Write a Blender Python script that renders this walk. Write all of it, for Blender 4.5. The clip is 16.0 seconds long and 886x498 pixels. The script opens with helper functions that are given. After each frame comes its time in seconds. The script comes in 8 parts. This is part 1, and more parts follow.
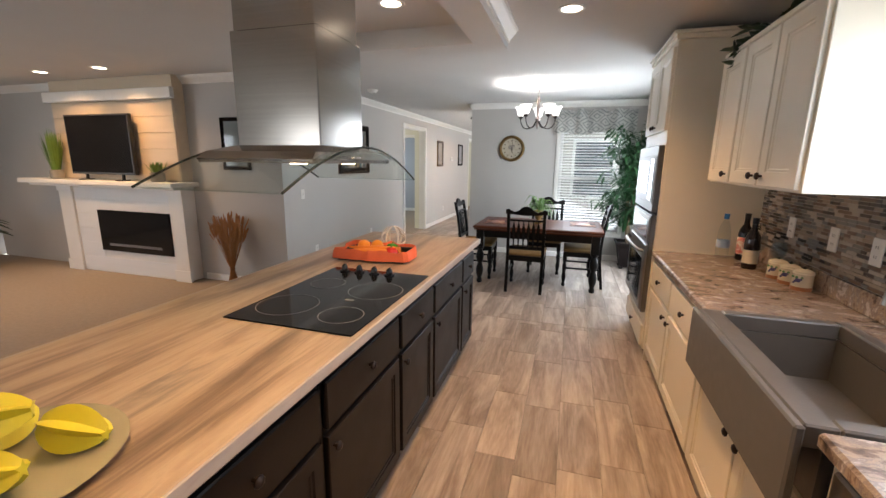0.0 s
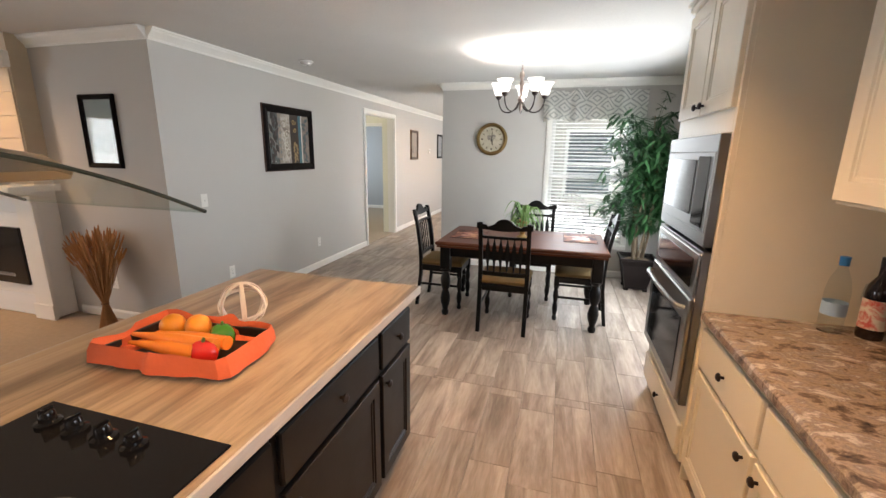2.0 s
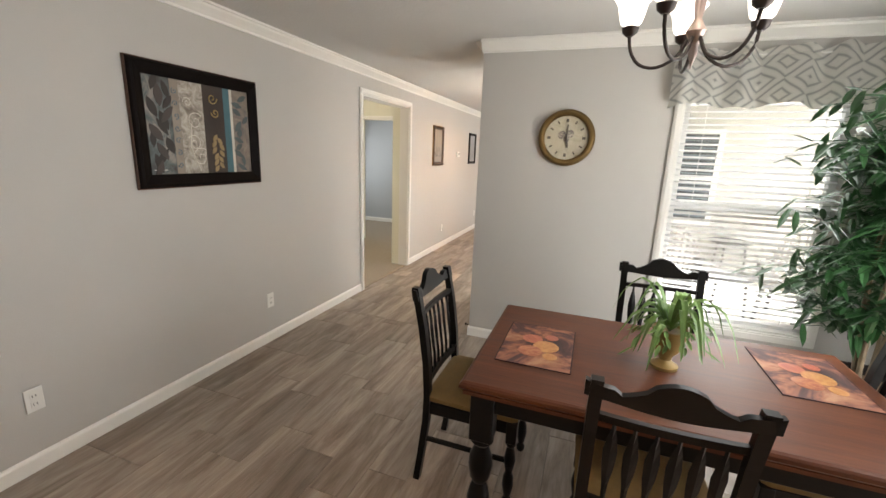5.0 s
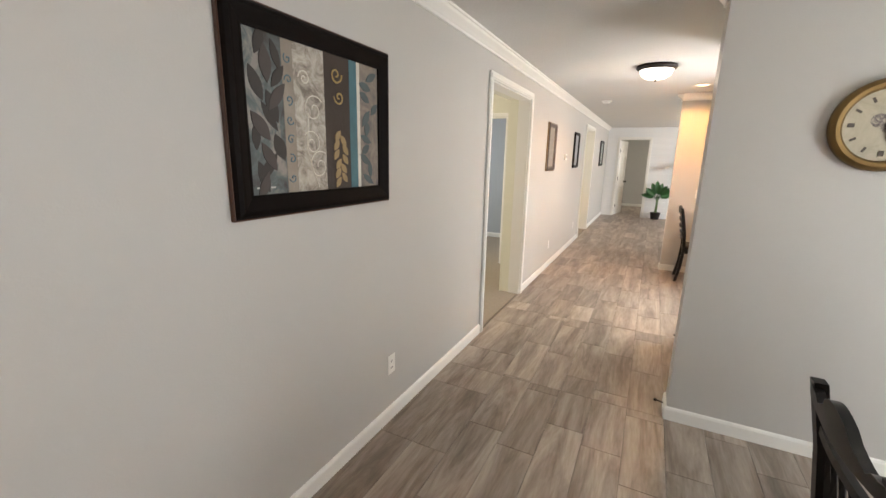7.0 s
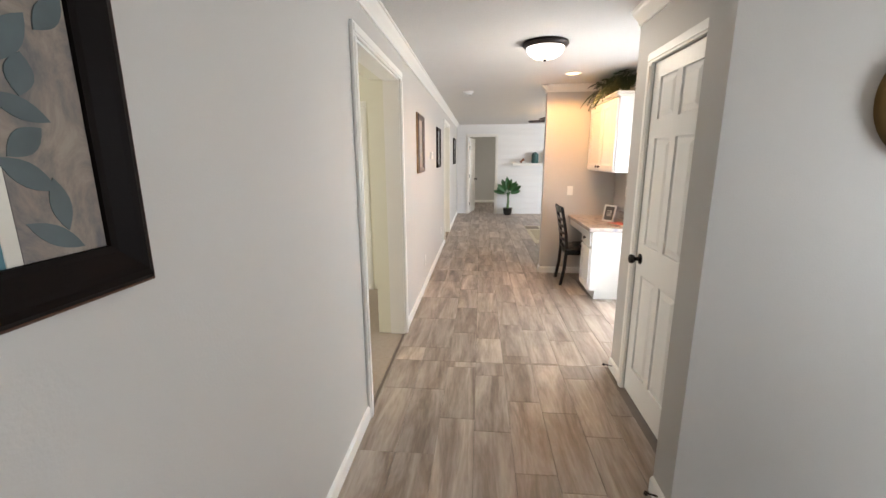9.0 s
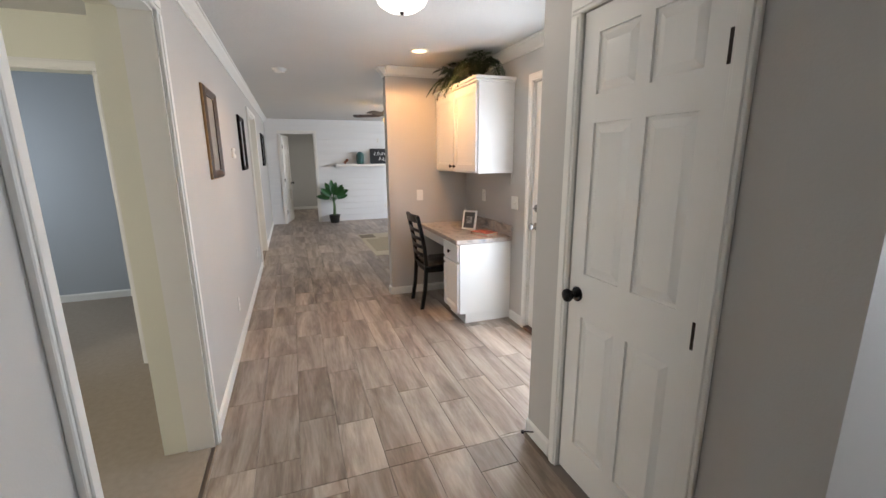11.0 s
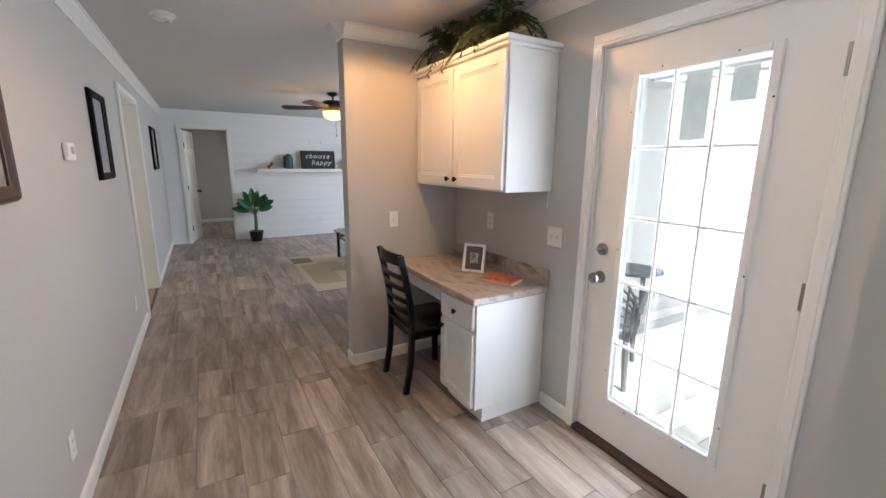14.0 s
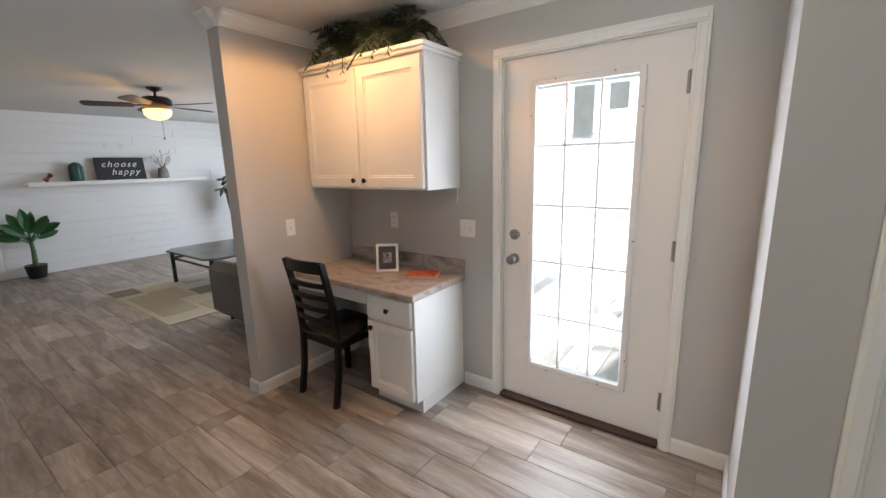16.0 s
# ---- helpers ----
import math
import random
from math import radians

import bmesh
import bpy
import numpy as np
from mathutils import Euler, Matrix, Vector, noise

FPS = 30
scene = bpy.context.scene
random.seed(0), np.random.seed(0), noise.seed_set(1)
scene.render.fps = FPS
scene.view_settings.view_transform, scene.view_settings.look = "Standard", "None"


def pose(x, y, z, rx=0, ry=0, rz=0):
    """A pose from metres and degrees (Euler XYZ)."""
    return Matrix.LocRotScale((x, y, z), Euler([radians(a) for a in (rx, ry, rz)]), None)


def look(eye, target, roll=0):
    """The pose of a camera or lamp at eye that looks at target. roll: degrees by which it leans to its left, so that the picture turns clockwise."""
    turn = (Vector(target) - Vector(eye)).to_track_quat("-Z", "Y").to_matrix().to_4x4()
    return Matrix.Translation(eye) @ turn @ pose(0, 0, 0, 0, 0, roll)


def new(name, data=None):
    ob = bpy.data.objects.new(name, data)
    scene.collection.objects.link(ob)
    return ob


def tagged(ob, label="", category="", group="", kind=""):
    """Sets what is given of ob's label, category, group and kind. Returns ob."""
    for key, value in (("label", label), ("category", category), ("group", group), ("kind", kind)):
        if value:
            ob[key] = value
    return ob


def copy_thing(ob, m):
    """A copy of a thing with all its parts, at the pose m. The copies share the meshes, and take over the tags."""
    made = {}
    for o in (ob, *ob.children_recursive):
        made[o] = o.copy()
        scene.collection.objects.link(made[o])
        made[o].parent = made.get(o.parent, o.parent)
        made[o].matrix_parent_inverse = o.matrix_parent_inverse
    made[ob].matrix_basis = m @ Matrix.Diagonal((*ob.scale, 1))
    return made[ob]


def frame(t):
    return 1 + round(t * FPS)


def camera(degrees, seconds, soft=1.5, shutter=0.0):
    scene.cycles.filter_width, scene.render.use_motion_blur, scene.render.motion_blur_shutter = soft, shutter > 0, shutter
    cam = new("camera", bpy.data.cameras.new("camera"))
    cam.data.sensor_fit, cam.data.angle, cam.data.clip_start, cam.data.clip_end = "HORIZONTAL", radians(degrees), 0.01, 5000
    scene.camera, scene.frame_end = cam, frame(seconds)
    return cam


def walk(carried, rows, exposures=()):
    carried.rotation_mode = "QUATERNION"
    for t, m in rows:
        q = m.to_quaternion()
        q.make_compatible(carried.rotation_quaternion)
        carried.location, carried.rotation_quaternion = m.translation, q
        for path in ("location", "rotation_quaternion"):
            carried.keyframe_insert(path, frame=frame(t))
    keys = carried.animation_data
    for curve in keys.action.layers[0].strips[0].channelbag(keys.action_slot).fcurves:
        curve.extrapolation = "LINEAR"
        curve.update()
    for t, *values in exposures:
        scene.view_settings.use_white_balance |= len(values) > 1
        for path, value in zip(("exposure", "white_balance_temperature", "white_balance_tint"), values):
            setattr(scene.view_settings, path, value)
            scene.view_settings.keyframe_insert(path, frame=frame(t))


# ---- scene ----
cam = camera(94.3, 16.0)
PATH = [
    (0, (0.13, -0.235, 1.457), (-0.44, 1.637, 1.042), 0.8),
    (0.5, (0.104, 0.178, 1.485), (-0.428, 2.056, 1.05), 1.0),
    (1, (0.109, 0.442, 1.485), (-0.433, 2.315, 1.039), 0.9),
    (1.5, (0.142, 0.766, 1.504), (-0.393, 2.641, 1.057), 0.9),
    (2, (0.103, 1.067, 1.498), (-0.427, 2.941, 1.042), 0.9),
    (2.5, (0.05, 1.434, 1.503), (-0.48, 3.309, 1.052), 1.0),
    (3, (0.032, 1.849, 1.514), (-0.504, 3.724, 1.067), 1.3),
    (3.2, (0.0, 2.006, 1.503), (-0.532, 3.881, 1.058), 1.3),
    (5.3, (-0.715, 3.349, 1.531), (-1.423, 5.164, 1.08), 2.4),
    (5.5, (-0.825, 3.419, 1.515), (-1.574, 5.218, 1.065), 2.5),
    (6, (-1.147, 3.619, 1.503), (-1.979, 5.382, 1.057), 2.5),
    (6.5, (-1.41, 3.753, 1.486), (-2.301, 5.488, 1.042), 2.0),
    (7, (-1.684, 3.892, 1.498), (-2.554, 5.638, 1.059), 1.3),
    (7.5, (-1.905, 4.132, 1.502), (-2.667, 5.93, 1.065), 0.5),
    (8, (-2.082, 4.345, 1.489), (-2.658, 6.21, 1.055), -0.3),
    (8.5, (-2.225, 4.59, 1.495), (-2.583, 6.51, 1.064), -0.6),
    (9, (-2.252, 4.938, 1.497), (-2.429, 6.883, 1.065), -0.3),
    (9.5, (-2.304, 5.259, 1.484), (-2.327, 7.21, 1.048), -0.3),
    (10, (-2.378, 5.549, 1.503), (-2.187, 7.492, 1.067), -0.8),
    (10.2, (-2.398, 5.654, 1.493), (-2.105, 7.584, 1.057), -0.8),
    (12.3, (-2.364, 6.665, 1.457), (-1.408, 8.372, 1.042), 0.4),
    (12.5, (-2.35, 6.757, 1.454), (-1.391, 8.462, 1.04), 0.5),
    (13, (-2.361, 7.038, 1.457), (-1.388, 8.736, 1.045), 0.5),
    (13.5, (-2.344, 7.284, 1.461), (-1.37, 8.981, 1.048), 0.5),
    (14, (-2.308, 7.537, 1.493), (-1.328, 9.232, 1.084), 0.6),
    (14.5, (-2.328, 7.681, 1.492), (-1.305, 9.351, 1.084), 0.3),
    (15, (-2.429, 7.836, 1.499), (-1.297, 9.434, 1.092), -0.3),
    (15.5, (-2.588, 7.861, 1.476), (-1.252, 9.297, 1.081), -0.6),
    (16, (-2.763, 7.857, 1.486), (-1.176, 9.006, 1.081), -1.3),
]
EXPOSURES = [(0, 1.66, 6250, 13), (1, 1.78, 6150, 13), (2, 1.92, 6600, 13), (3, 1.82, 6300, 13), (5.5, 1.88, 7350, 15), (7, 2.05, 6950, 14), (8.5, 2.04, 6600, 13), (10, 1.62, 6350, 14), (12.5, 1.3, 5950, 13), (14.5, 1.1, 5850, 13), (16, 1.06, 6050, 13)]
walk(cam, [(t, look(eye, target, roll)) for t, eye, target, roll in PATH], EXPOSURES)

# ---- world and light ----
world = bpy.data.worlds.new("world")
scene.world = world
world.use_nodes = True
wn = world.node_tree.nodes
sky = wn.new("ShaderNodeTexSky")
sky.sky_type = "NISHITA"
sky.sun_disc = False
sky.sun_elevation = radians(53)
sky.sun_rotation = radians(183)
sky.air_density, sky.dust_density = 1.0, 4.0
veil = wn.new("ShaderNodeMix")   # thin white cloud over the whole sky
veil.data_type, veil.blend_type = "RGBA", "ADD"
veil.inputs[0].default_value = 1.0
veil.inputs[7].default_value = (4.5, 4.6, 4.7, 1)
world.node_tree.links.new(sky.outputs[0], veil.inputs[6])
world.node_tree.links.new(veil.outputs[2], wn["Background"].inputs[0])
wn["Background"].inputs[1].default_value = 0.15

sun_data = bpy.data.lights.new("sun", "SUN")
sun_data.energy, sun_data.angle, sun_data.color = 5.0, radians(10), (1.0, 0.96, 0.9)
sun = new("sun", sun_data)
sun.matrix_world = look((-1, -20, 27), (0, 0, 0))


DIM = 0.48   # the indoor lamps against the open sky


def area_lamp(name, eye, target, w, h, watts, color=(1, 1, 1)):
    d = bpy.data.lights.new(name, "AREA")
    d.shape, d.size, d.size_y, d.energy, d.color = "RECTANGLE", w, h, watts * DIM, color
    o = new(name, d)
    o.matrix_world = look(eye, target)
    return o


def point_lamp(name, p, watts, color=(1, 0.8, 0.58), r=0.05):
    d = bpy.data.lights.new(name, "POINT")
    d.energy, d.color, d.shadow_soft_size = watts * DIM, color, r
    o = new(name, d)
    o.location = p
    return o


def spot_lamp(name, p, watts, color=(1, 0.72, 0.42), deg=120):
    d = bpy.data.lights.new(name, "SPOT")
    d.energy, d.color, d.spot_size, d.spot_blend, d.shadow_soft_size = watts * DIM, color, radians(deg), 0.8, 0.06
    o = new(name, d)
    o.location = p
    return o


DAY = (0.86, 0.94, 1.0)
area_lamp("sink_window_light", (1.30, 1.05, 1.5), (0, 1.05, 1.2), 1.0, 0.8, 9, DAY)
area_lamp("dining_window_light", (1.26, 4.92, 1.15), (0, 4.92, 0.95), 1.3, 1.6, 38, DAY)
area_lamp("dining_back_window_light", (0.40, 6.36, 1.2), (0.3, 5.4, 0.95), 0.85, 1.4, 11, DAY)
area_lamp("living_window_light", (-7.9, -0.2, 1.4), (-3, 0, 1.2), 1.6, 1.2, 24, DAY)
area_lamp("living_back_window_light", (-3.85, -3.36, 1.5), (-4, 2, 1.2), 0.9, 1.0, 3, DAY)
# the far room's window is assumed, out of view; added to light that room
area_lamp("far_assumed_window_light", (2.36, 13.4, 1.45), (-1, 13.4, 1.0), 2.8, 1.4, 80, DAY)
area_lamp("entry_glass_light", (-0.538, 8.55, 1.1), (-3, 8.55, 1.1), 0.52, 1.55, 26, DAY)
# added fill lamps: the side rooms and the bedroom are built without windows
area_lamp("hall_room_fill", (-5.7, 7.2, 1.5), (-3, 7.9, 1.1), 1.2, 1.3, 30, (1.0, 0.95, 0.82))
area_lamp("blue_room_fill", (-5.6, 10.4, 1.5), (-4, 10.4, 1.0), 1.0, 1.2, 12, DAY)
area_lamp("second_room_fill", (-5.6, 12.75, 1.5), (-3, 12.75, 1.0), 1.0, 1.2, 24, (1.0, 0.95, 0.80))
area_lamp("bedroom_fill", (-0.9, 18.4, 1.5), (-2.3, 17.4, 1.0), 1.0, 1.2, 8, (1.0, 0.93, 0.78))
WARM = (1.0, 0.56, 0.24)
for x, y in ((0.06, 2.55), (0.06, 0.9), (0.06, -0.8)):
    spot_lamp("kitchen_downlight_bulb", (x, y, 2.33), 66, WARM)
for x, y, p in ((-0.95, 2.2, 14), (-0.95, 0.6, 40)):
    spot_lamp("island_downlight_bulb", (x, y, 2.33), p, WARM)
for x, y in ((-4.6, 3.05), (-5.5, 3.05), (-4.9, 2.3), (-5.8, 2.3)):
    spot_lamp("hearth_downlight_bulb", (x, y, 2.33), 30, WARM, 140)
spot_lamp("nook_downlight_bulb", (-1.30, 9.65, 2.33), 40, (1.0, 0.50, 0.17), 165).data.spot_blend = 0.3
point_lamp("dome_bulb", (-1.77, 8.41, 2.25), 5.5, (1, 0.86, 0.68), 0.08)
for y in (1.09, 1.45):
    spot_lamp("hood_bulb", (-0.835, y, 1.43), 3, (1.0, 0.70, 0.40), 140)
point_lamp("fan_bulb", (-0.76, 13.1, 2.05), 13, (1, 0.58, 0.22), 0.05)

# ---- materials ----


def mat(name, base, rough=0.5, metal=0.0, vary=0.08, scale=6.0, bump=0.0, bump_scale=80.0, emit=0.0, emit_col=None,
        coat=0.0, spec=0.5, stretch=(1, 1, 1), rough_vary=0.1):
    m = bpy.data.materials.new(name)
    m.use_nodes = True
    nt = m.node_tree
    n, l = nt.nodes, nt.links
    b = n["Principled BSDF"]
    b.inputs["Roughness"].default_value = rough
    b.inputs["Metallic"].default_value = metal
    b.inputs["Specular IOR Level"].default_value = spec
    b.inputs["Coat Weight"].default_value = coat
    tc = n.new("ShaderNodeTexCoord")
    mp = n.new("ShaderNodeMapping")
    mp.inputs["Scale"].default_value = stretch
    l.new(tc.outputs["Object"], mp.inputs["Vector"])
    tex = n.new("ShaderNodeTexNoise")
    tex.inputs["Scale"].default_value = scale
    tex.inputs["Detail"].default_value = 6
    l.new(mp.outputs[0], tex.inputs["Vector"])
    mix = n.new("ShaderNodeMix")
    mix.data_type = "RGBA"
    mix.inputs[6].default_value = (*[c * (1 - vary) for c in base], 1)
    mix.inputs[7].default_value = (*[min(1, c * (1 + vary)) for c in base], 1)
    l.new(tex.outputs["Fac"], mix.inputs[0])
    l.new(mix.outputs[2], b.inputs["Base Color"])
    if rough_vary:
        rr = n.new("ShaderNodeMapRange")
        rr.inputs["To Min"].default_value = max(0.02, rough - rough_vary)
        rr.inputs["To Max"].default_value = min(1, rough + rough_vary)
        l.new(tex.outputs["Fac"], rr.inputs["Value"])
        l.new(rr.outputs[0], b.inputs["Roughness"])
    if bump:
        t2 = n.new("ShaderNodeTexNoise")
        t2.inputs["Scale"].default_value = bump_scale
        t2.inputs["Detail"].default_value = 4
        l.new(mp.outputs[0], t2.inputs["Vector"])
        bp = n.new("ShaderNodeBump")
        bp.inputs["Strength"].default_value = bump
        bp.inputs["Distance"].default_value = 0.004
        l.new(t2.outputs["Fac"], bp.inputs["Height"])
        l.new(bp.outputs[0], b.inputs["Normal"])
    if emit:
        b.inputs["Emission Color"].default_value = (*(emit_col or base), 1)
        b.inputs["Emission Strength"].default_value = emit * DIM
    return m


def ramp_node(n, stops):
    r = n.new("ShaderNodeValToRGB")
    e = r.color_ramp.elements
    while len(e) < len(stops):
        e.new(0.5)
    for el, (p, c) in zip(e, stops):
        el.position, el.color = p, (*c, 1)
    return r


def wood_mat(name, stops, rough=0.4, grain=(1, 1, 1), scale=3.0, per_piece=True, coat=0.0, tone=0.3, bump=0.15, streak=0.35):
    """Wood: long streaks along the axis with the smallest grain value, a tone for each piece."""
    m = bpy.data.materials.new(name)
    m.use_nodes = True
    n, l = m.node_tree.nodes, m.node_tree.links
    b = n["Principled BSDF"]
    b.inputs["Roughness"].default_value = rough
    b.inputs["Coat Weight"].default_value = coat
    tc = n.new("ShaderNodeTexCoord")
    oi = n.new("ShaderNodeObjectInfo")
    ge = n.new("ShaderNodeNewGeometry")
    add = n.new("ShaderNodeMath")
    l.new(oi.outputs["Random"], add.inputs[0])
    l.new(ge.outputs["Random Per Island"], add.inputs[1])
    fr = n.new("ShaderNodeMath")
    fr.operation = "FRACT"
    l.new(add.outputs[0], fr.inputs[0])
    mul = n.new("ShaderNodeMath")
    mul.operation = "MULTIPLY"
    mul.inputs[1].default_value = 37.0 if per_piece else 0.0
    l.new(fr.outputs[0], mul.inputs[0])
    off = n.new("ShaderNodeVectorMath")
    l.new(tc.outputs["Object"], off.inputs[0])
    l.new(mul.outputs[0], off.inputs[1])
    mp = n.new("ShaderNodeMapping")
    mp.inputs["Scale"].default_value = grain
    l.new(off.outputs[0], mp.inputs["Vector"])
    t1 = n.new("ShaderNodeTexNoise")
    t1.inputs["Scale"].default_value = scale
    t1.inputs["Detail"].default_value = 8
    t1.inputs["Roughness"].default_value = 0.62
    t1.inputs["Distortion"].default_value = 0.8
    l.new(mp.outputs[0], t1.inputs["Vector"])
    t2 = n.new("ShaderNodeTexNoise")
    t2.inputs["Scale"].default_value = scale * 9
    t2.inputs["Detail"].default_value = 5
    l.new(mp.outputs[0], t2.inputs["Vector"])
    k = n.new("ShaderNodeMath")
    k.operation = "MULTIPLY_ADD"
    k.inputs[1].default_value = streak
    l.new(t2.outputs["Fac"], k.inputs[0])
    l.new(t1.outputs["Fac"], k.inputs[2])
    sub = n.new("ShaderNodeMath")
    sub.operation = "SUBTRACT"
    sub.inputs[1].default_value = streak / 2
    l.new(k.outputs[0], sub.inputs[0])
    r = ramp_node(n, stops)
    l.new(sub.outputs[0], r.inputs[0])
    hv = n.new("ShaderNodeHueSaturation")
    mr = n.new("ShaderNodeMapRange")
    mr.inputs["To Min"].default_value = 1 - (tone if per_piece else 0)
    mr.inputs["To Max"].default_value = 1 + (tone if per_piece else 0)
    l.new(fr.outputs[0], mr.inputs["Value"])
    l.new(mr.outputs[0], hv.inputs["Value"])
    l.new(r.outputs[0], hv.inputs["Color"])
    l.new(hv.outputs[0], b.inputs["Base Color"])
    rr = n.new("ShaderNodeMapRange")
    rr.inputs["To Min"].default_value = max(0.03, rough - 0.08)
    rr.inputs["To Max"].default_value = rough + 0.12
    l.new(t1.outputs["Fac"], rr.inputs["Value"])
    l.new(rr.outputs[0], b.inputs["Roughness"])
    bp = n.new("ShaderNodeBump")
    bp.inputs["Strength"].default_value = bump
    bp.inputs["Distance"].default_value = 0.002
    l.new(t2.outputs["Fac"], bp.inputs["Height"])
    l.new(bp.outputs[0], b.inputs["Normal"])
    return m


def blotch_mat(name, stops, scale=6.0, rough=0.25, stretch=(1, 1, 1), distortion=1.5, detail=9):
    """Mottled stone-look laminate."""
    m = bpy.data.materials.new(name)
    m.use_nodes = True
    n, l = m.node_tree.nodes, m.node_tree.links
    b = n["Principled BSDF"]
    b.inputs["Roughness"].default_value = rough
    tc = n.new("ShaderNodeTexCoord")
    mp = n.new("ShaderNodeMapping")
    mp.inputs["Scale"].default_value = stretch
    l.new(tc.outputs["Object"], mp.inputs["Vector"])
    t1 = n.new("ShaderNodeTexNoise")
    t1.inputs["Scale"].default_value = scale
    t1.inputs["Detail"].default_value = detail
    t1.inputs["Roughness"].default_value = 0.7
    t1.inputs["Distortion"].default_value = distortion
    l.new(mp.outputs[0], t1.inputs["Vector"])
    r = ramp_node(n, stops)
    l.new(t1.outputs["Fac"], r.inputs[0])
    l.new(r.outputs[0], b.inputs["Base Color"])
    return m


def glass_mat(name, tint=(0.95, 0.98, 0.97), rough=0.0, thin=True):
    m = bpy.data.materials.new(name)
    m.use_nodes = True
    n, l = m.node_tree.nodes, m.node_tree.links
    b = n["Principled BSDF"]
    if thin:
        n.remove(b)
        tr = n.new("ShaderNodeBsdfTransparent")
        tr.inputs[0].default_value = (*tint, 1)
        gl = n.new("ShaderNodeBsdfGlossy")
        gl.inputs["Roughness"].default_value = 0.02
        lw = n.new("ShaderNodeLayerWeight")
        lw.inputs[0].default_value = 0.25
        pw = n.new("ShaderNodeMath")
        pw.operation = "POWER"
        pw.inputs[1].default_value = 3.0
        l.new(lw.outputs["Facing"], pw.inputs[0])
        fr = n.new("ShaderNodeMath")
        fr.operation = "MULTIPLY_ADD"
        fr.inputs[1].default_value, fr.inputs[2].default_value = 0.5, 0.035
        l.new(pw.outputs[0], fr.inputs[0])
        mx = n.new("ShaderNodeMixShader")
        l.new(fr.outputs[0], mx.inputs[0])
        l.new(tr.outputs[0], mx.inputs[1])
        l.new(gl.outputs[0], mx.inputs[2])
        l.new(mx.outputs[0], n["Material Output"].inputs[0])
    else:
        b.inputs["Base Color"].default_value = (*tint, 1)
        b.inputs["Roughness"].default_value = rough
        b.inputs["Transmission Weight"].default_value = 1.0
    return m


WALL = mat("grey_wall_paint", (0.50, 0.485, 0.46), 0.55, vary=0.03, scale=2.5, bump=0.14, bump_scale=140)
BLUEGREY = mat("blue_grey_wall_paint", (0.42, 0.45, 0.48), 0.6, vary=0.03, scale=2, bump=0.2, bump_scale=140)
CEILM = mat("ceiling_paint", (0.62, 0.61, 0.59), 0.9, vary=0.04, scale=3, bump=0.5, bump_scale=60)
TRIM = mat("white_trim_paint", (0.80, 0.79, 0.75), 0.35, vary=0.03, scale=5, bump=0.05, bump_scale=60)
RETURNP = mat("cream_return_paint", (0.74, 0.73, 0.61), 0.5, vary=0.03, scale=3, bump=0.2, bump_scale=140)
DOORW = mat("white_door_paint", (0.78, 0.77, 0.74), 0.38, vary=0.03, scale=4, bump=0.12, bump_scale=50, stretch=(1, 1, 0.1))
CREAM = mat("cream_cabinet_paint", (0.76, 0.71, 0.60), 0.35, vary=0.04, scale=5, bump=0.06, bump_scale=40)
CREAMW = wood_mat("pale_pickled_wood", ((0.2, (0.50, 0.38, 0.24)), (0.5, (0.66, 0.55, 0.40)), (0.8, (0.72, 0.63, 0.48))), 0.4, (6, 6, 0.5), 2.0)
WHITEC = mat("white_cabinet_paint", (0.80, 0.79, 0.76), 0.35, vary=0.03, scale=5, bump=0.05, bump_scale=40)
ESPR = mat("espresso_cabinet_paint", (0.010, 0.008, 0.007), 0.4, vary=0.3, scale=8, bump=0.05, bump_scale=60, spec=0.2)
BLACKW = mat("black_painted_wood", (0.004, 0.0036, 0.0036), 0.33, vary=0.3, scale=9, spec=0.22)
GROUT = mat("grout", (0.19, 0.16, 0.135), 0.9, vary=0.15, scale=20)
FLOORM = wood_mat("wood_look_tile", ((0.26, (0.125, 0.095, 0.073)), (0.42, (0.245, 0.196, 0.158)), (0.56, (0.37, 0.31, 0.26)), (0.74, (0.52, 0.455, 0.395))), 0.4, (5.0, 0.6, 1), 1.7, tone=0.16, bump=0.1, streak=0.22)
ISLTOP = wood_mat("butcher_block_laminate", ((0.28, (0.10, 0.076, 0.056)), (0.41, (0.20, 0.153, 0.113)), (0.51, (0.32, 0.25, 0.182)), (0.60, (0.40, 0.325, 0.24)), (0.72, (0.21, 0.18, 0.15))), 0.32, (6.5, 0.6, 1), 1.4, per_piece=False, streak=0.14)
ISLEDGE = wood_mat("grey_laminate_edge", ((0.2, (0.30, 0.28, 0.26)), (0.6, (0.42, 0.40, 0.38)), (0.85, (0.36, 0.33, 0.30))), 0.4, (7, 0.8, 5), 2, per_piece=False)
TABLEW = wood_mat("cherry_table_wood", ((0.2, (0.055, 0.016, 0.009)), (0.5, (0.11, 0.034, 0.015)), (0.8, (0.16, 0.054, 0.025))), 0.42, (0.5, 8, 1), 2, per_piece=False)
TABLEW.node_tree.nodes["Principled BSDF"].inputs["Specular IOR Level"].default_value = 0.28
GRANITE = blotch_mat("brown_granite_laminate", ((0.31, (0.045, 0.038, 0.038)), (0.41, (0.15, 0.11, 0.085)), (0.48, (0.34, 0.27, 0.21)), (0.53, (0.20, 0.16, 0.145)), (0.61, (0.50, 0.45, 0.40)), (0.71, (0.17, 0.15, 0.16))), 13, 0.24, stretch=(0.75, 1.25, 1), distortion=0.35)
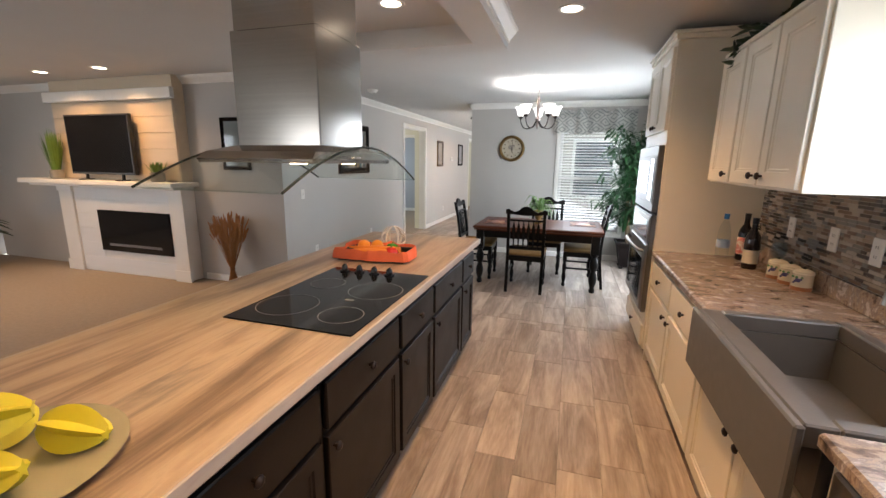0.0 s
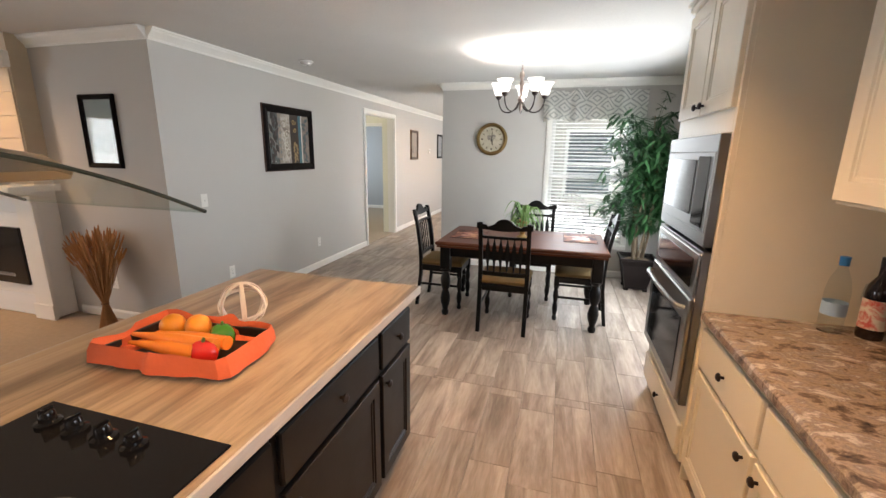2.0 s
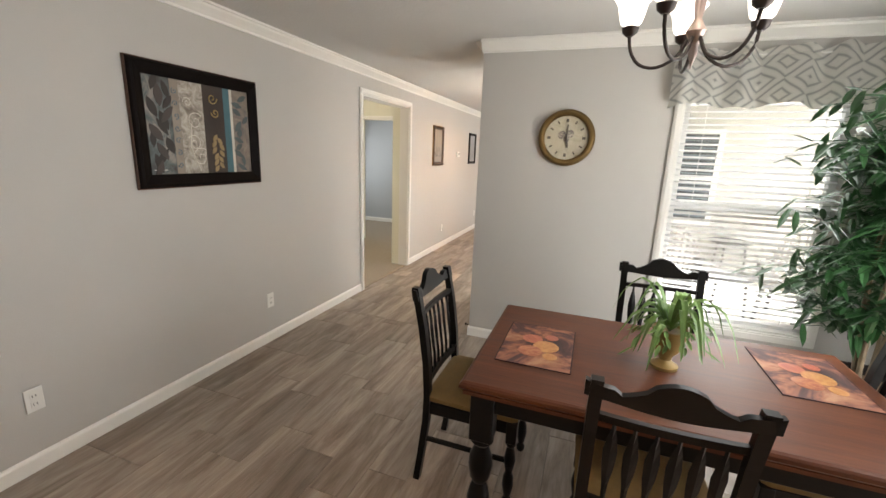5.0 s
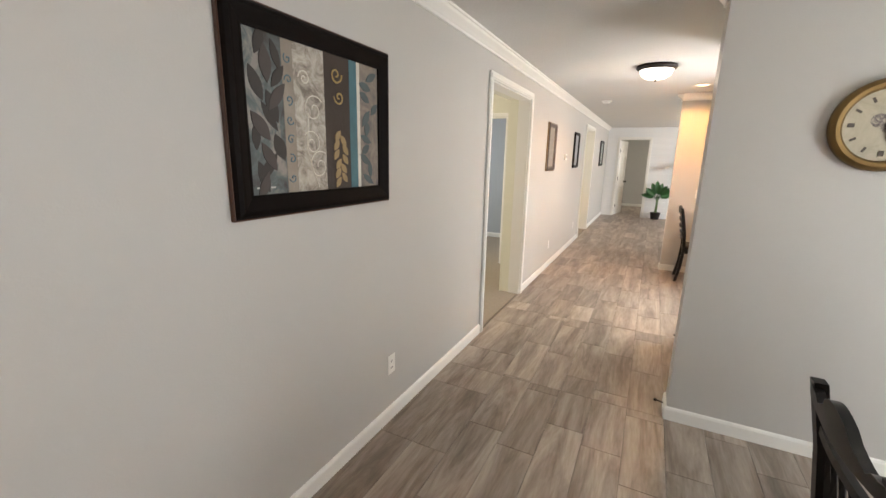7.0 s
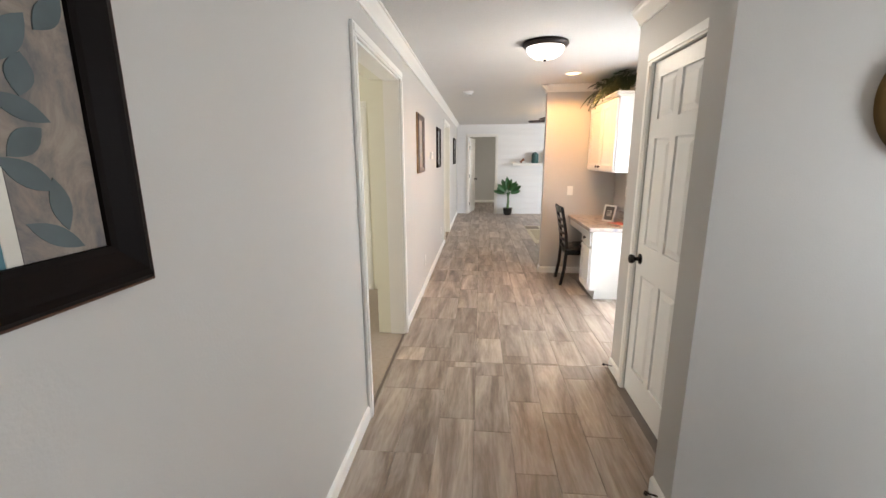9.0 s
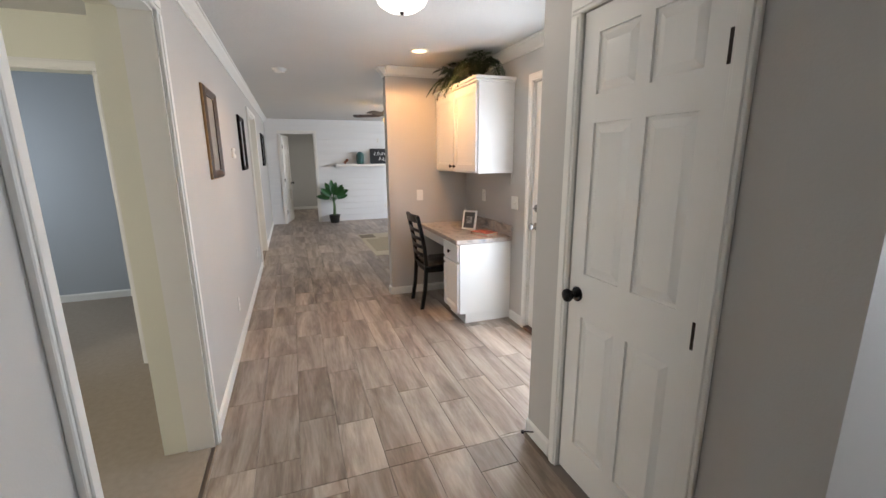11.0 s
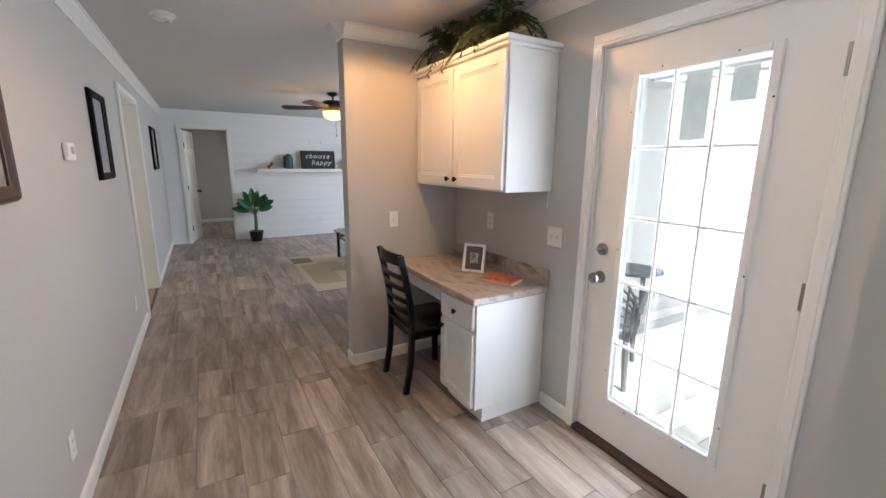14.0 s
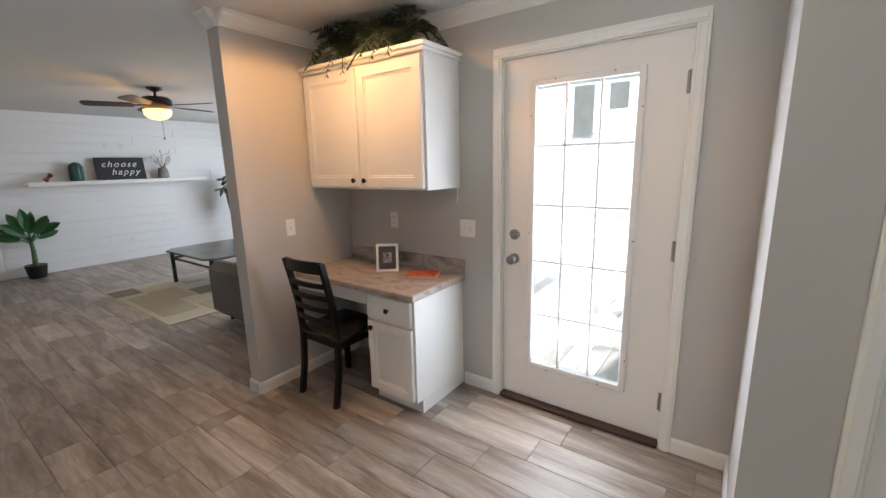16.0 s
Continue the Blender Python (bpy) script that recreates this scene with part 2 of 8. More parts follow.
DESKTOP = blotch_mat("pale_marbled_laminate", ((0.32, (0.10, 0.09, 0.09)), (0.43, (0.30, 0.25, 0.215)), (0.53, (0.48, 0.41, 0.35)), (0.62, (0.34, 0.315, 0.305)), (0.74, (0.15, 0.145, 0.15))), 3.2, 0.3, (1.8, 0.9, 1.8))
CARPET = mat("beige_carpet", (0.35, 0.295, 0.24), 0.97, vary=0.14, scale=30, bump=0.9, bump_scale=320, spec=0.1)
STEEL = mat("brushed_steel", (0.36, 0.345, 0.325), 0.3, 1.0, vary=0.05, scale=3, stretch=(0.4, 0.4, 70), rough_vary=0.04)
HOODST = mat("hood_steel", (0.42, 0.40, 0.375), 0.19, 1.0, vary=0.12, scale=3, stretch=(0.4, 0.4, 40), rough_vary=0.05)
DSTEEL = mat("dark_steel", (0.19, 0.184, 0.178), 0.33, 1.0, vary=0.08, scale=30, stretch=(1, 30, 1), rough_vary=0.06)
CHROME = mat("chrome", (0.7, 0.69, 0.67), 0.12, 1.0, rough_vary=0.03)
NICKEL = mat("satin_nickel", (0.30, 0.29, 0.28), 0.3, 1.0, rough_vary=0.05)
BRONZE = mat("oil_rubbed_bronze", (0.03, 0.021, 0.018), 0.45, 0.6, vary=0.3, scale=30)
BLKGL = mat("black_glass", (0.006, 0.006, 0.007), 0.08, spec=0.3, rough_vary=0.01, vary=0)
BLKPL = mat("black_plastic", (0.012, 0.012, 0.012), 0.4)
WHTPL = mat("white_plastic", (0.78, 0.77, 0.73), 0.4, vary=0.02)
GLASS = glass_mat("window_glass")
HOODGL = glass_mat("hood_glass", (0.93, 0.96, 0.945))
SINKM = mat("grey_composite_sink", (0.095, 0.09, 0.085), 0.4, vary=0.12, scale=25, bump=0.1)
SINKF = mat("dark_sink_apron", (0.105, 0.103, 0.10), 0.45, vary=0.12, scale=25)

# ---- mesh helpers ----


class Geo:
    """Collects primitives into one bmesh."""

    def __init__(self):
        self.bm = bmesh.new()

    def box(self, x0, y0, z0, x1, y1, z1, bevel=0.0, m=None):
        a, b = Vector((min(x0, x1), min(y0, y1), min(z0, z1))), Vector((max(x0, x1), max(y0, y1), max(z0, z1)))
        t = min(bevel, *(0.45 * (b - a)[i] for i in range(3)))
        if t <= 0:
            pts = [Vector((p, q, r)) for p in (a.x, b.x) for q in (a.y, b.y) for r in (a.z, b.z)]
            v = [self.bm.verts.new(m @ p if m else p) for p in pts]
            for f in ((0, 1, 3, 2), (4, 6, 7, 5), (0, 4, 5, 1), (2, 3, 7, 6), (0, 2, 6, 4), (1, 5, 7, 3)):
                self.bm.faces.new([v[i] for i in f])
            return self
        # chamfered box: three vertices at each corner
        v = {}
        for i in (0, 1):
            for j in (0, 1):
                for k in (0, 1):
                    c = Vector((b.x if i else a.x, b.y if j else a.y, b.z if k else a.z))
                    s = Vector((-1 if i else 1, -1 if j else 1, -1 if k else 1)) * t
                    for n in range(3):
                        p = c + s
                        p[n] = c[n]
                        v[i, j, k, n] = self.bm.verts.new(m @ p if m else p)
        def add(keys):
            self.bm.faces.new([v[q] for q in keys])
        for n in range(3):
            for e in (0, 1):
                ring = [(0, 0), (1, 0), (1, 1), (0, 1)]
                keys = []
                for r in ring:
                    ijk = list(r)
                    ijk.insert(n, e)
                    keys.append((*ijk, n))
                add(keys)
        for n in range(3):
            p, q = [w for w in range(3) if w != n]
            for e in (0, 1):
                for g in (0, 1):
                    ends = []
                    for w in (0, 1):
                        ijk = [0, 0, 0]
                        ijk[n], ijk[p], ijk[q] = w, e, g
                        ends.append(tuple(ijk))
                    add([(*ends[0], p), (*ends[1], p), (*ends[1], q), (*ends[0], q)])
        for i in (0, 1):
            for j in (0, 1):
                for k in (0, 1):
                    add([(i, j, k, 0), (i, j, k, 1), (i, j, k, 2)])
        return self

    def rings(self, rings, cap=True, closed=True):
        """Skins a list of rings of points of equal count."""
        rows = [[self.bm.verts.new(p) for p in r] for r in rings]
        n = len(rows[0])
        for a, b in zip(rows, rows[1:]):
            for i in range(n if closed else n - 1):
                j = (i + 1) % n
                self.bm.faces.new((a[i], a[j], b[j], b[i]))
        if cap and closed:
            self.bm.faces.new(rows[0][::-1])
            self.bm.faces.new(rows[-1])
        return self

    def lathe(self, prof, c=(0, 0, 0), seg=16, cap=True, axis="z", square=0.0):
        """prof: (radius, height) pairs."""
        out = []
        for r, h in prof:
            ring = []
            for i in range(seg):
                a = 2 * math.pi * i / seg
                p, q = r * math.cos(a), r * math.sin(a)
                ring.append(Vector(c) + Vector({"z": (p, q, h), "x": (h, p, q), "y": (q, h, p)}[axis]))
            out.append(ring)
        return self.rings(out, cap)

    def tube(self, pts, r, seg=8, cap=True):
        pts = [Vector(p) for p in pts]
        rs = r if isinstance(r, (list, tuple)) else [r] * len(pts)
        out = []
        for i, p in enumerate(pts):
            d = (pts[min(i + 1, len(pts) - 1)] - pts[max(i - 1, 0)]).normalized()
            up = Vector((0, 0, 1)) if abs(d.z) < 0.95 else Vector((1, 0, 0))
            s = d.cross(up).normalized()
            u = s.cross(d)
            out.append([p + rs[i] * (math.cos(2 * math.pi * k / seg) * s + math.sin(2 * math.pi * k / seg) * u) for k in range(seg)])
        return self.rings(out, cap)

    def prism(self, poly, n, lo, hi):
        """A polygon of (u, v) extruded along axis n from lo to hi."""
        def put(u, v, w):
            c = [u, v]
            c.insert(n, w)
            return Vector(c)
        return self.rings([[put(u, v, lo) for u, v in poly], [put(u, v, hi) for u, v in poly]])

    def sphere(self, c, r, seg=12, rows=8, squash=(1, 1, 1)):
        prof = [(max(1e-4, r * math.sin(math.pi * i / rows)), -r * math.cos(math.pi * i / rows)) for i in range(rows + 1)]
        out = []
        for rad, h in prof:
            out.append([Vector(c) + Vector((rad * math.cos(2 * math.pi * i / seg) * squash[0], rad * math.sin(2 * math.pi * i / seg) * squash[1], h * squash[2])) for i in range(seg)])
        return self.rings(out)

    def leaf(self, base, tip, width, up=(0, 0, 1), droop=0.0, segs=3):
        """A bent pointed leaf with a fold along its rib."""
        base, tip = Vector(base), Vector(tip)
        d = tip - base
        s = d.cross(Vector(up))
        s = s.normalized() if s.length > 1e-5 else Vector((1, 0, 0))
        n = s.cross(d).normalized()
        mid, left, right = [], [], []
        for i in range(segs + 1):
            f = i / segs
            c = base + d * f + Vector((0, 0, -droop)) * f * f
            w = width * 0.5 * math.sin(math.pi * min(0.97, f * 0.86 + 0.12)) ** 0.8 if i < segs else 0
            mid.append(self.bm.verts.new(c - n * w * 0.25))
            left.append(self.bm.verts.new(c - s * w) if w else mid[-1])
            right.append(self.bm.verts.new(c + s * w) if w else mid[-1])
        for i in range(segs):
            for side in (left, right):
                q = [mid[i], mid[i + 1], side[i + 1], side[i]]
                q = list(dict.fromkeys(q))
                if len(q) > 2:
                    self.bm.faces.new(q if side is left else q[::-1])
        return self


def mesh_of(g, material, smooth=False, name="mesh"):
    me = bpy.data.meshes.new(name)
    bm = g.bm if isinstance(g, Geo) else g
    bmesh.ops.recalc_face_normals(bm, faces=bm.faces)
    bm.to_mesh(me)
    bm.free()
    me.materials.append(material)
    if smooth:
        me.polygons.foreach_set("use_smooth", [True] * len(me.polygons))
        me.set_sharp_from_angle(angle=radians(38))
    return me


def part(name, g, material, parent, label="", smooth=False):
    ob = new(name, mesh_of(g, material, smooth, name))
    ob.parent = parent
    return tagged(ob, label) if label else ob


def thing(name, label, category, loc=(0, 0, 0), rz=0.0, group=""):
    ob = new(name)
    ob.empty_display_size = 0.1
    ob.matrix_world = pose(*loc, 0, 0, rz)
    return tagged(ob, label, category, group)


def solid(name, g, material, label, category, loc=(0, 0, 0), rz=0.0, group="", smooth=False):
    ob = new(name, mesh_of(g, material, smooth, name))
    ob.matrix_world = pose(*loc, 0, 0, rz)
    return tagged(ob, label, category, group)


def structure(name, g, material, label, category, smooth=False):
    ob = new(name, mesh_of(g, material, smooth, name))
    return tagged(ob, label, category, kind="structure")


# ---- structure ----
CEIL = 2.36
XW, XE, XD = -2.89, 1.36, -0.57        # hall wall, kitchen and dining outer wall, entry wall
YC, YD, YP, YN, YS = 3.61, 6.45, 7.775, 10.335, 16.25   # living corner, dining back, entry south, nook, shiplap
T = 0.12


def wall(name, axis, face, depth, lo, hi, holes, material, label, z1=CEIL):
    """A wall along axis ('x' or 'y') whose room face lies at face; holes: (lo, hi, z0, z1)."""
    g = Geo()

    def put(a, b, z0, zt):
        if b - a < 1e-4 or zt - z0 < 1e-4:
            return
        if axis == "y":
            g.box(face, a, z0, face + depth, b, zt)
        else:
            g.box(a, face, z0, b, face + depth, zt)
    at = lo
    for a, b, z0, zt in sorted(holes):
        put(at, a, 0, z1)
        put(a, b, 0, z0)
        put(a, b, zt, z1)
        at = b
    put(at, hi, 0, z1)
    return structure(name, g, material, label, "wall")


D1, D2 = (7.10, 8.25, 0, 2.09), (12.20, 13.32, 0, 2.09)
wall_hall = wall("wall_hall", "y", XW, -T, YC, 16.25 + T, [D1, D2], WALL, "grey painted hallway wall with two cased openings")
wall("wall_living", "x", YC, T, -7.9, XW - T, [], WALL, "grey painted living room wall beside the fireplace")
wall("wall_dining", "x", YD, T, -1.45, XE, [(-0.06, 0.86, 0.42, 2.05)], WALL, "grey painted dining room wall with a window")
wall("wall_kitchen", "y", XE, T, -3.4, YD + T, [(0.55, 1.55, 1.05, 1.95), (4.25, 5.60, 0.30, 2.05)], WALL, "grey painted outer wall of kitchen and dining room")
wall("wall_pantry", "y", -1.29, T, YD + T, YP, [(6.877, 7.50, 0, 2.01)], WALL, "grey painted wall with the closet door")
wall("wall_entry_south", "x", YP, -T, -1.29 + T, XD, [], WALL, "short grey painted entry wall")
wall("wall_entry", "y", XD, T, YP - T, YN + T, [(8.077, 9.003, 0, 2.05)], WALL, "grey painted entry wall with the glazed door")
wall("wall_nook", "x", YN, T, -1.45, XD, [], WALL, "grey painted wall at the end of the desk nook")
wall("wall_far_front", "x", YN, T, XD + T, 2.4, [], WALL, "plain outer wall of the far sitting room")
wall("wall_far_east", "y", 2.4, T, YN, YS + T, [(12.0, 14.8, 0.7, 2.1)], WALL, "plain outer wall of the far sitting room with an assumed window opening")
wall_far = wall("wall_far", "x", YS + 0.012, T, XW, 2.4, [(-2.57, -1.87, 0, 2.04)], TRIM, "white wall behind the shiplap boards")
wall("wall_south", "x", -3.4, -T, -8.0, XE + T, [(-4.3, -3.4, 0.95, 2.0)], WALL, "plain wall at the near end of the living room")
wall("wall_living_west", "y", -8.0, -T, -3.4, YC + T, [(-1.0, 0.6, 0.8, 2.0)], WALL, "plain outer wall of the living room")
g = Geo()
g.box(-1.45, YD + T, 0, -1.29 - 0.02, YD + 0.17, CEIL)
structure("wall_end", g, WALL, "grey painted end of the dining wall", "wall")
# rooms behind the openings
wall("wall_bedroom_a", "x", 19.2, T, -4.2, -0.4, [], WALL, "grey bedroom wall seen through the doorway")
wall("wall_bedroom_b", "y", -0.4, T, YS + T, 19.2, [], WALL, "plain bedroom wall")
wall("wall_bedroom_c", "y", -4.2, -T, YS + T, 19.2, [], WALL, "plain bedroom wall")
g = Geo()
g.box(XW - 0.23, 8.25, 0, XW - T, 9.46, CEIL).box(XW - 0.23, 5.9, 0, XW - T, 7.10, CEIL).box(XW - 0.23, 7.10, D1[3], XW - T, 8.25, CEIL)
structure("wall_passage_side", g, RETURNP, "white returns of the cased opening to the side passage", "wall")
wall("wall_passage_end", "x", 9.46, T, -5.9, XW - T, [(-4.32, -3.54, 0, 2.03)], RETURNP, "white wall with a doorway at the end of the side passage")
wall("wall_passage_west", "y", -5.9, -T, 5.9, 9.46, [], WALL, "plain wall of the side passage")
wall("wall_passage_south", "x", 5.9, -T, -5.9, XW - T, [], WALL, "plain wall of the side passage")
wall("wall_blue_west", "y", -5.9, -T, 9.46, 11.8, [], BLUEGREY, "blue-grey wall of the side room")
wall("wall_blue_north", "x", 11.35, T, -5.9, XW - T, [], BLUEGREY, "blue-grey wall of the side room")
wall("wall_second_room", "y", -5.9, -T, 11.8, 14.2, [], WALL, "plain wall of the second side room")
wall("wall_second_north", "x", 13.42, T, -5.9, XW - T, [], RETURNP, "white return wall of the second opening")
wall("wall_second_south", "x", 12.1, -T, -5.9, XW - T, [], TRIM, "white return wall of the second opening")

# ceiling with the dropped soffit frame over the island
g = Geo()
g.box(-8.2, -3.6, CEIL, XE + T, YD + T, CEIL + 0.1)
g.box(-6.1, YD + T, CEIL, XD + T, YN + T, CEIL + 0.1)
g.box(-6.1, YN + T, CEIL, 2.6, 19.4, CEIL + 0.1)
structure("ceiling", g, CEILM, "off-white lightly textured ceiling", "ceiling")
SOF = (-1.72, -1.4, -0.36, 2.86, 2.23)
g = Geo()
x0, y0, x1, y1, z0 = SOF
for a in ((x0, y0, x0 + 0.2, y1), (x1 - 0.2, y0, x1, y1), (x0 + 0.2, y0, x1 - 0.2, y0 + 0.2), (x0 + 0.2, y1 - 0.2, x1 - 0.2, y1)):
    g.box(a[0], a[1], z0, a[2], a[3], CEIL, 0)
structure("ceiling_soffit", g, CEILM, "dropped rectangular ceiling frame above the island", "soffit")


def profile_run(name, prof, axis, lo, hi, at, sign, label, category, z=0.0, material=TRIM):
    """A moulding: prof in (out from wall, height), run along axis from lo to hi at wall face at; sign: the way out of the wall."""
    g = Geo()
    pts = []
    for w in (lo, hi):
        ring = []
        for o, h in prof:
            ring.append(Vector((at + sign * o, w, z + h)) if axis == "y" else Vector((w, at + sign * o, z + h)))
        pts.append(ring)
    g.rings(pts)
    return structure(name, g, material, label, category)


BASE = ((0, 0), (0.014, 0), (0.014, 0.066), (0.009, 0.076), (0, 0.082))
CROWN = ((0, -0.085), (0.012, -0.085), (0.014, -0.07), (0.03, -0.052), (0.052, -0.03), (0.058, -0.016), (0.068, -0.014), (0.068, 0), (0, 0))
runs = [("y", YC, 7.04, XW, 1), ("y", 8.31, 12.14, XW, 1), ("y", 13.38, YS, XW, 1), ("x", -4.08, XW - 0.003, YC, -1),
        ("x", -1.46, XE, YD, -1), ("y", -1.0 + 4.3, YD, XE, -1), ("y", YD, 6.62, -1.45, -1), ("y", 7.57, YP, -1.29, -1),
        ("x", -1.29, XD, YP, 1), ("y", YP, 8.021, XD, -1), ("y", 9.059, 9.275, XD, -1), ("x", -1.45, XD, YN, -1), ("y", YN, YN + T, -1.45, -1),
        ("x", -4.2, -0.4, 19.2, -1), ("y", 9.6, 11.35, -5.9, 1), ("x", -5.88, -3.02, 11.35, -1), ("x", -1.45, 2.4, YN + T, 1), ("y", YN + T, YS, 2.4, -1)]
for i, (ax, lo, hi, at, sg) in enumerate(runs):
    profile_run("baseboard", BASE, ax, lo, hi, at, sg, "white painted baseboard along the wall", "baseboard")
for ax, lo, hi, at, sg in [("y", YC, YS, XW, 1), ("x", -7.9, XW, YC, -1), ("x", -1.46, XE, YD, -1), ("y", -3.4, YD, XE, -1), ("y", YD, YD + 0.17, -1.45, -1),
                           ("y", YD + T, YP, -1.29, -1), ("x", -1.29, XD, YP, 1), ("y", YP, YN, XD, -1), ("x", -1.45, XD, YN, -1), ("y", YN, YN + T, -1.45, -1)]:
    profile_run("crown_moulding", CROWN, ax, lo, hi, at, sg, "white crown moulding under the ceiling", "crown moulding", CEIL - 0.001)
for ax, lo, hi, at, sg in [("x", x0, x1, y1, 1), ("y", y0, y1, x1, 1), ("y", y0, y1, x0, -1)]:
    profile_run("soffit_crown", CROWN, ax, lo, hi, at, sg, "white crown moulding round the soffit", "crown moulding", CEIL - 0.001)


def casing(name, axis, face, sign, lo, hi, top, label, w=0.06, t=0.018, bottom=0.0, sill=False):
    """Flat stepped casing round an opening."""
    root = new(name)
    tagged(root, label, "trim", kind="structure")

    def bar(nm, a, b, z0, z1, tt, ins=0.0):
        g = Geo()
        for k, (i0, i1) in enumerate(((0.0, tt), (0.012, tt + 0.006))):
            aa, bb, p, q = a + i0, b - i0, z0 + (i0 if z0 > 0.01 else 0), z1 - i0
            if axis == "y":
                g.box(face, aa, p, face + sign * i1, bb, q, 0.003)
            else:
                g.box(aa, face, p, bb, face + sign * i1, q, 0.003)
        part(nm, g, TRIM, root)
    bar("side_casing", lo - w, lo, bottom, top, t)
    bar("side_casing", hi, hi + w, bottom, top, t)
    bar("head_casing", lo - w, hi + w, top, top + w, t)
    if bottom > 0.05:
        bar("apron", lo - w, hi + w, bottom - w, bottom, t)
    return root


casing("casing_hall_opening", "y", XW, 1, D1[0], D1[1], D1[3], "white casing round the hallway opening")
casing("casing_second_opening", "y", XW, 1, D2[0], D2[1], D2[3], "white casing round the second hallway opening")
casing("casing_passage", "x", 9.46, -1, -4.32, -3.54, 2.03, "white casing round the inner doorway")
casing("casing_bedroom", "x", YS, -1, -2.57, -1.87, 2.04, "white casing round the bedroom doorway", w=0.07)
casing("casing_closet", "y", -1.29, -1, 6.877, 7.50, 2.01, "white casing round the closet door")
casing("casing_entry", "y", XD, -1, 8.077, 9.003, 2.05, "white casing round the front door", w=0.055)
casing("casing_dining_window", "x", YD, -1, -0.06, 0.86, 2.05, "white casing round the dining window", bottom=0.42)
casing("casing_side_window", "y", XE, -1, 4.25, 5.60, 2.05, "white casing round the side window", bottom=0.30)
# jamb linings
for nm, a in (("jamb_hall", D1), ("jamb_second", D2)):
    g = Geo()
    g.box(XW - T - 0.002, a[0], 0, XW + 0.001, a[0] + 0.012, a[3]).box(XW - T - 0.002, a[1] - 0.012, 0, XW + 0.001, a[1], a[3]).box(XW - T - 0.002, a[0], a[3] - 0.012, XW + 0.001, a[1], a[3])
    structure(nm, g, TRIM, "white painted jamb of the opening", "jamb")

# floors
g = Geo()
g.box(-1.0, -3.4, -0.15, XE, 3.5, -0.008)
g.box(XW - 0.1, 3.5, -0.15, XE, YD, -0.008)
g.box(XW - 0.1, YD, -0.15, XD + 0.06, YN, -0.008)
g.box(XW - 0.1, YN, -0.15, 2.4, 19.2, -0.008)
floor = structure("floor", g, GROUT, "wood-look porcelain plank floor with dark narrow grout", "floor")
g = Geo()
g.box(-8.0, -3.4, -0.15, -1.0, 3.5, 0.004).box(-8.0, 3.5, -0.15, XW - 0.1, YC, 0.004)
structure("floor_carpet", g, CARPET, "beige cut-pile carpet of the living room", "carpet")
g = Geo()
g.box(-5.9, 5.9, -0.15, XW - 0.02, 11.35, 0.002).box(-5.9, 11.9, -0.15, XW - 0.02, 13.5, 0.002)
structure("floor_side_carpet", g, CARPET, "beige carpet of the side rooms", "carpet")

# ---- shared small builders ----


def knob(parent, p, way, material=BRONZE, r=0.016):
    """A round pull on a stem; way: unit axis out of the face."""
    g = Geo()
    prof = [(0.006, 0.0), (0.006, 0.012), (r, 0.015), (r * 1.05, 0.02), (r * 0.7, 0.026), (0.001, 0.028)]
    ax = 0 if abs(way[0]) > 0.5 else 1
    sg = way[ax]
    g.lathe([(a, sg * b) for a, b in prof], p, 10, axis="xy"[ax])
    return part("knob", g, material, parent, "dark bronze knob", True)


def panel_front(name, parent, axis, face, sign, lo, hi, z0, z1, material, t=0.02, rail=0.055, flat=False, knob_at=None, knob_mat=BRONZE):
    """A cabinet door or drawer front standing on the face, with a recessed middle and a knob."""
    g = Geo()

    def put(a, b, p, q, d0, d1, bev=0.003):
        if axis == "y":
            g.box(face + sign * d0, a, p, face + sign * d1, b, q, bev)
        else:
            g.box(a, face + sign * d0, p, b, face + sign * d1, q, bev)
    if flat:
        put(lo, hi, z0, z1, 0.0, t, 0.005)
    else:
        loops = []
        for inset, d in ((0, 0.0), (0, t - 0.003), (0.003, t), (rail, t), (rail + 0.004, t - 0.006), (rail + 0.012, t - 0.006), (rail + 0.016, t - 0.010)):
            ring = []
            for w, z in ((lo + inset, z0 + inset), (hi - inset, z0 + inset), (hi - inset, z1 - inset), (lo + inset, z1 - inset)):
                ring.append(Vector((face + sign * d, w, z)) if axis == "y" else Vector((w, face + sign * d, z)))
            loops.append(ring)
        g.rings(loops)
    ob = part(name, g, material, parent)
    if knob_at:
        w, z = knob_at
        p = (face + sign * t, w, z) if axis == "y" else (w, face + sign * t, z)
        way = (sign, 0, 0) if axis == "y" else (0, sign, 0)
        knob(ob, p, way, knob_mat)
    return ob


# ---- kitchen island ----
units = [(2.45, 2.80), (1.82, 2.45), (1.34, 1.82), (0.74, 1.34), (0.14, 0.74), (-0.46, 0.14), (-1.06, -0.46)]
for a, b in units:
    u = thing("island_cabinet", "espresso painted island cabinet with one drawer over a panelled door", "cabinet", (0, 0, 0), group="island cabinets")
    g = Geo()
    g.box(-1.37, a + 0.001, 0.09, -0.56, b - 0.001, 0.844, 0.001).box(-1.33, a + 0.001, 0.0, -0.63, b - 0.001, 0.09)
    part("body", g, ESPR, u)
    panel_front("drawer_front", u, "y", -0.56, 1, a + 0.016, b - 0.016, 0.625, 0.79, ESPR, flat=True, knob_at=((a + b) / 2, 0.71), knob_mat=BRONZE)
    panel_front("door", u, "y", -0.56, 1, a + 0.016, b - 0.016, 0.105, 0.60, ESPR, rail=0.05, knob_at=(a + 0.045, 0.555), knob_mat=BRONZE)
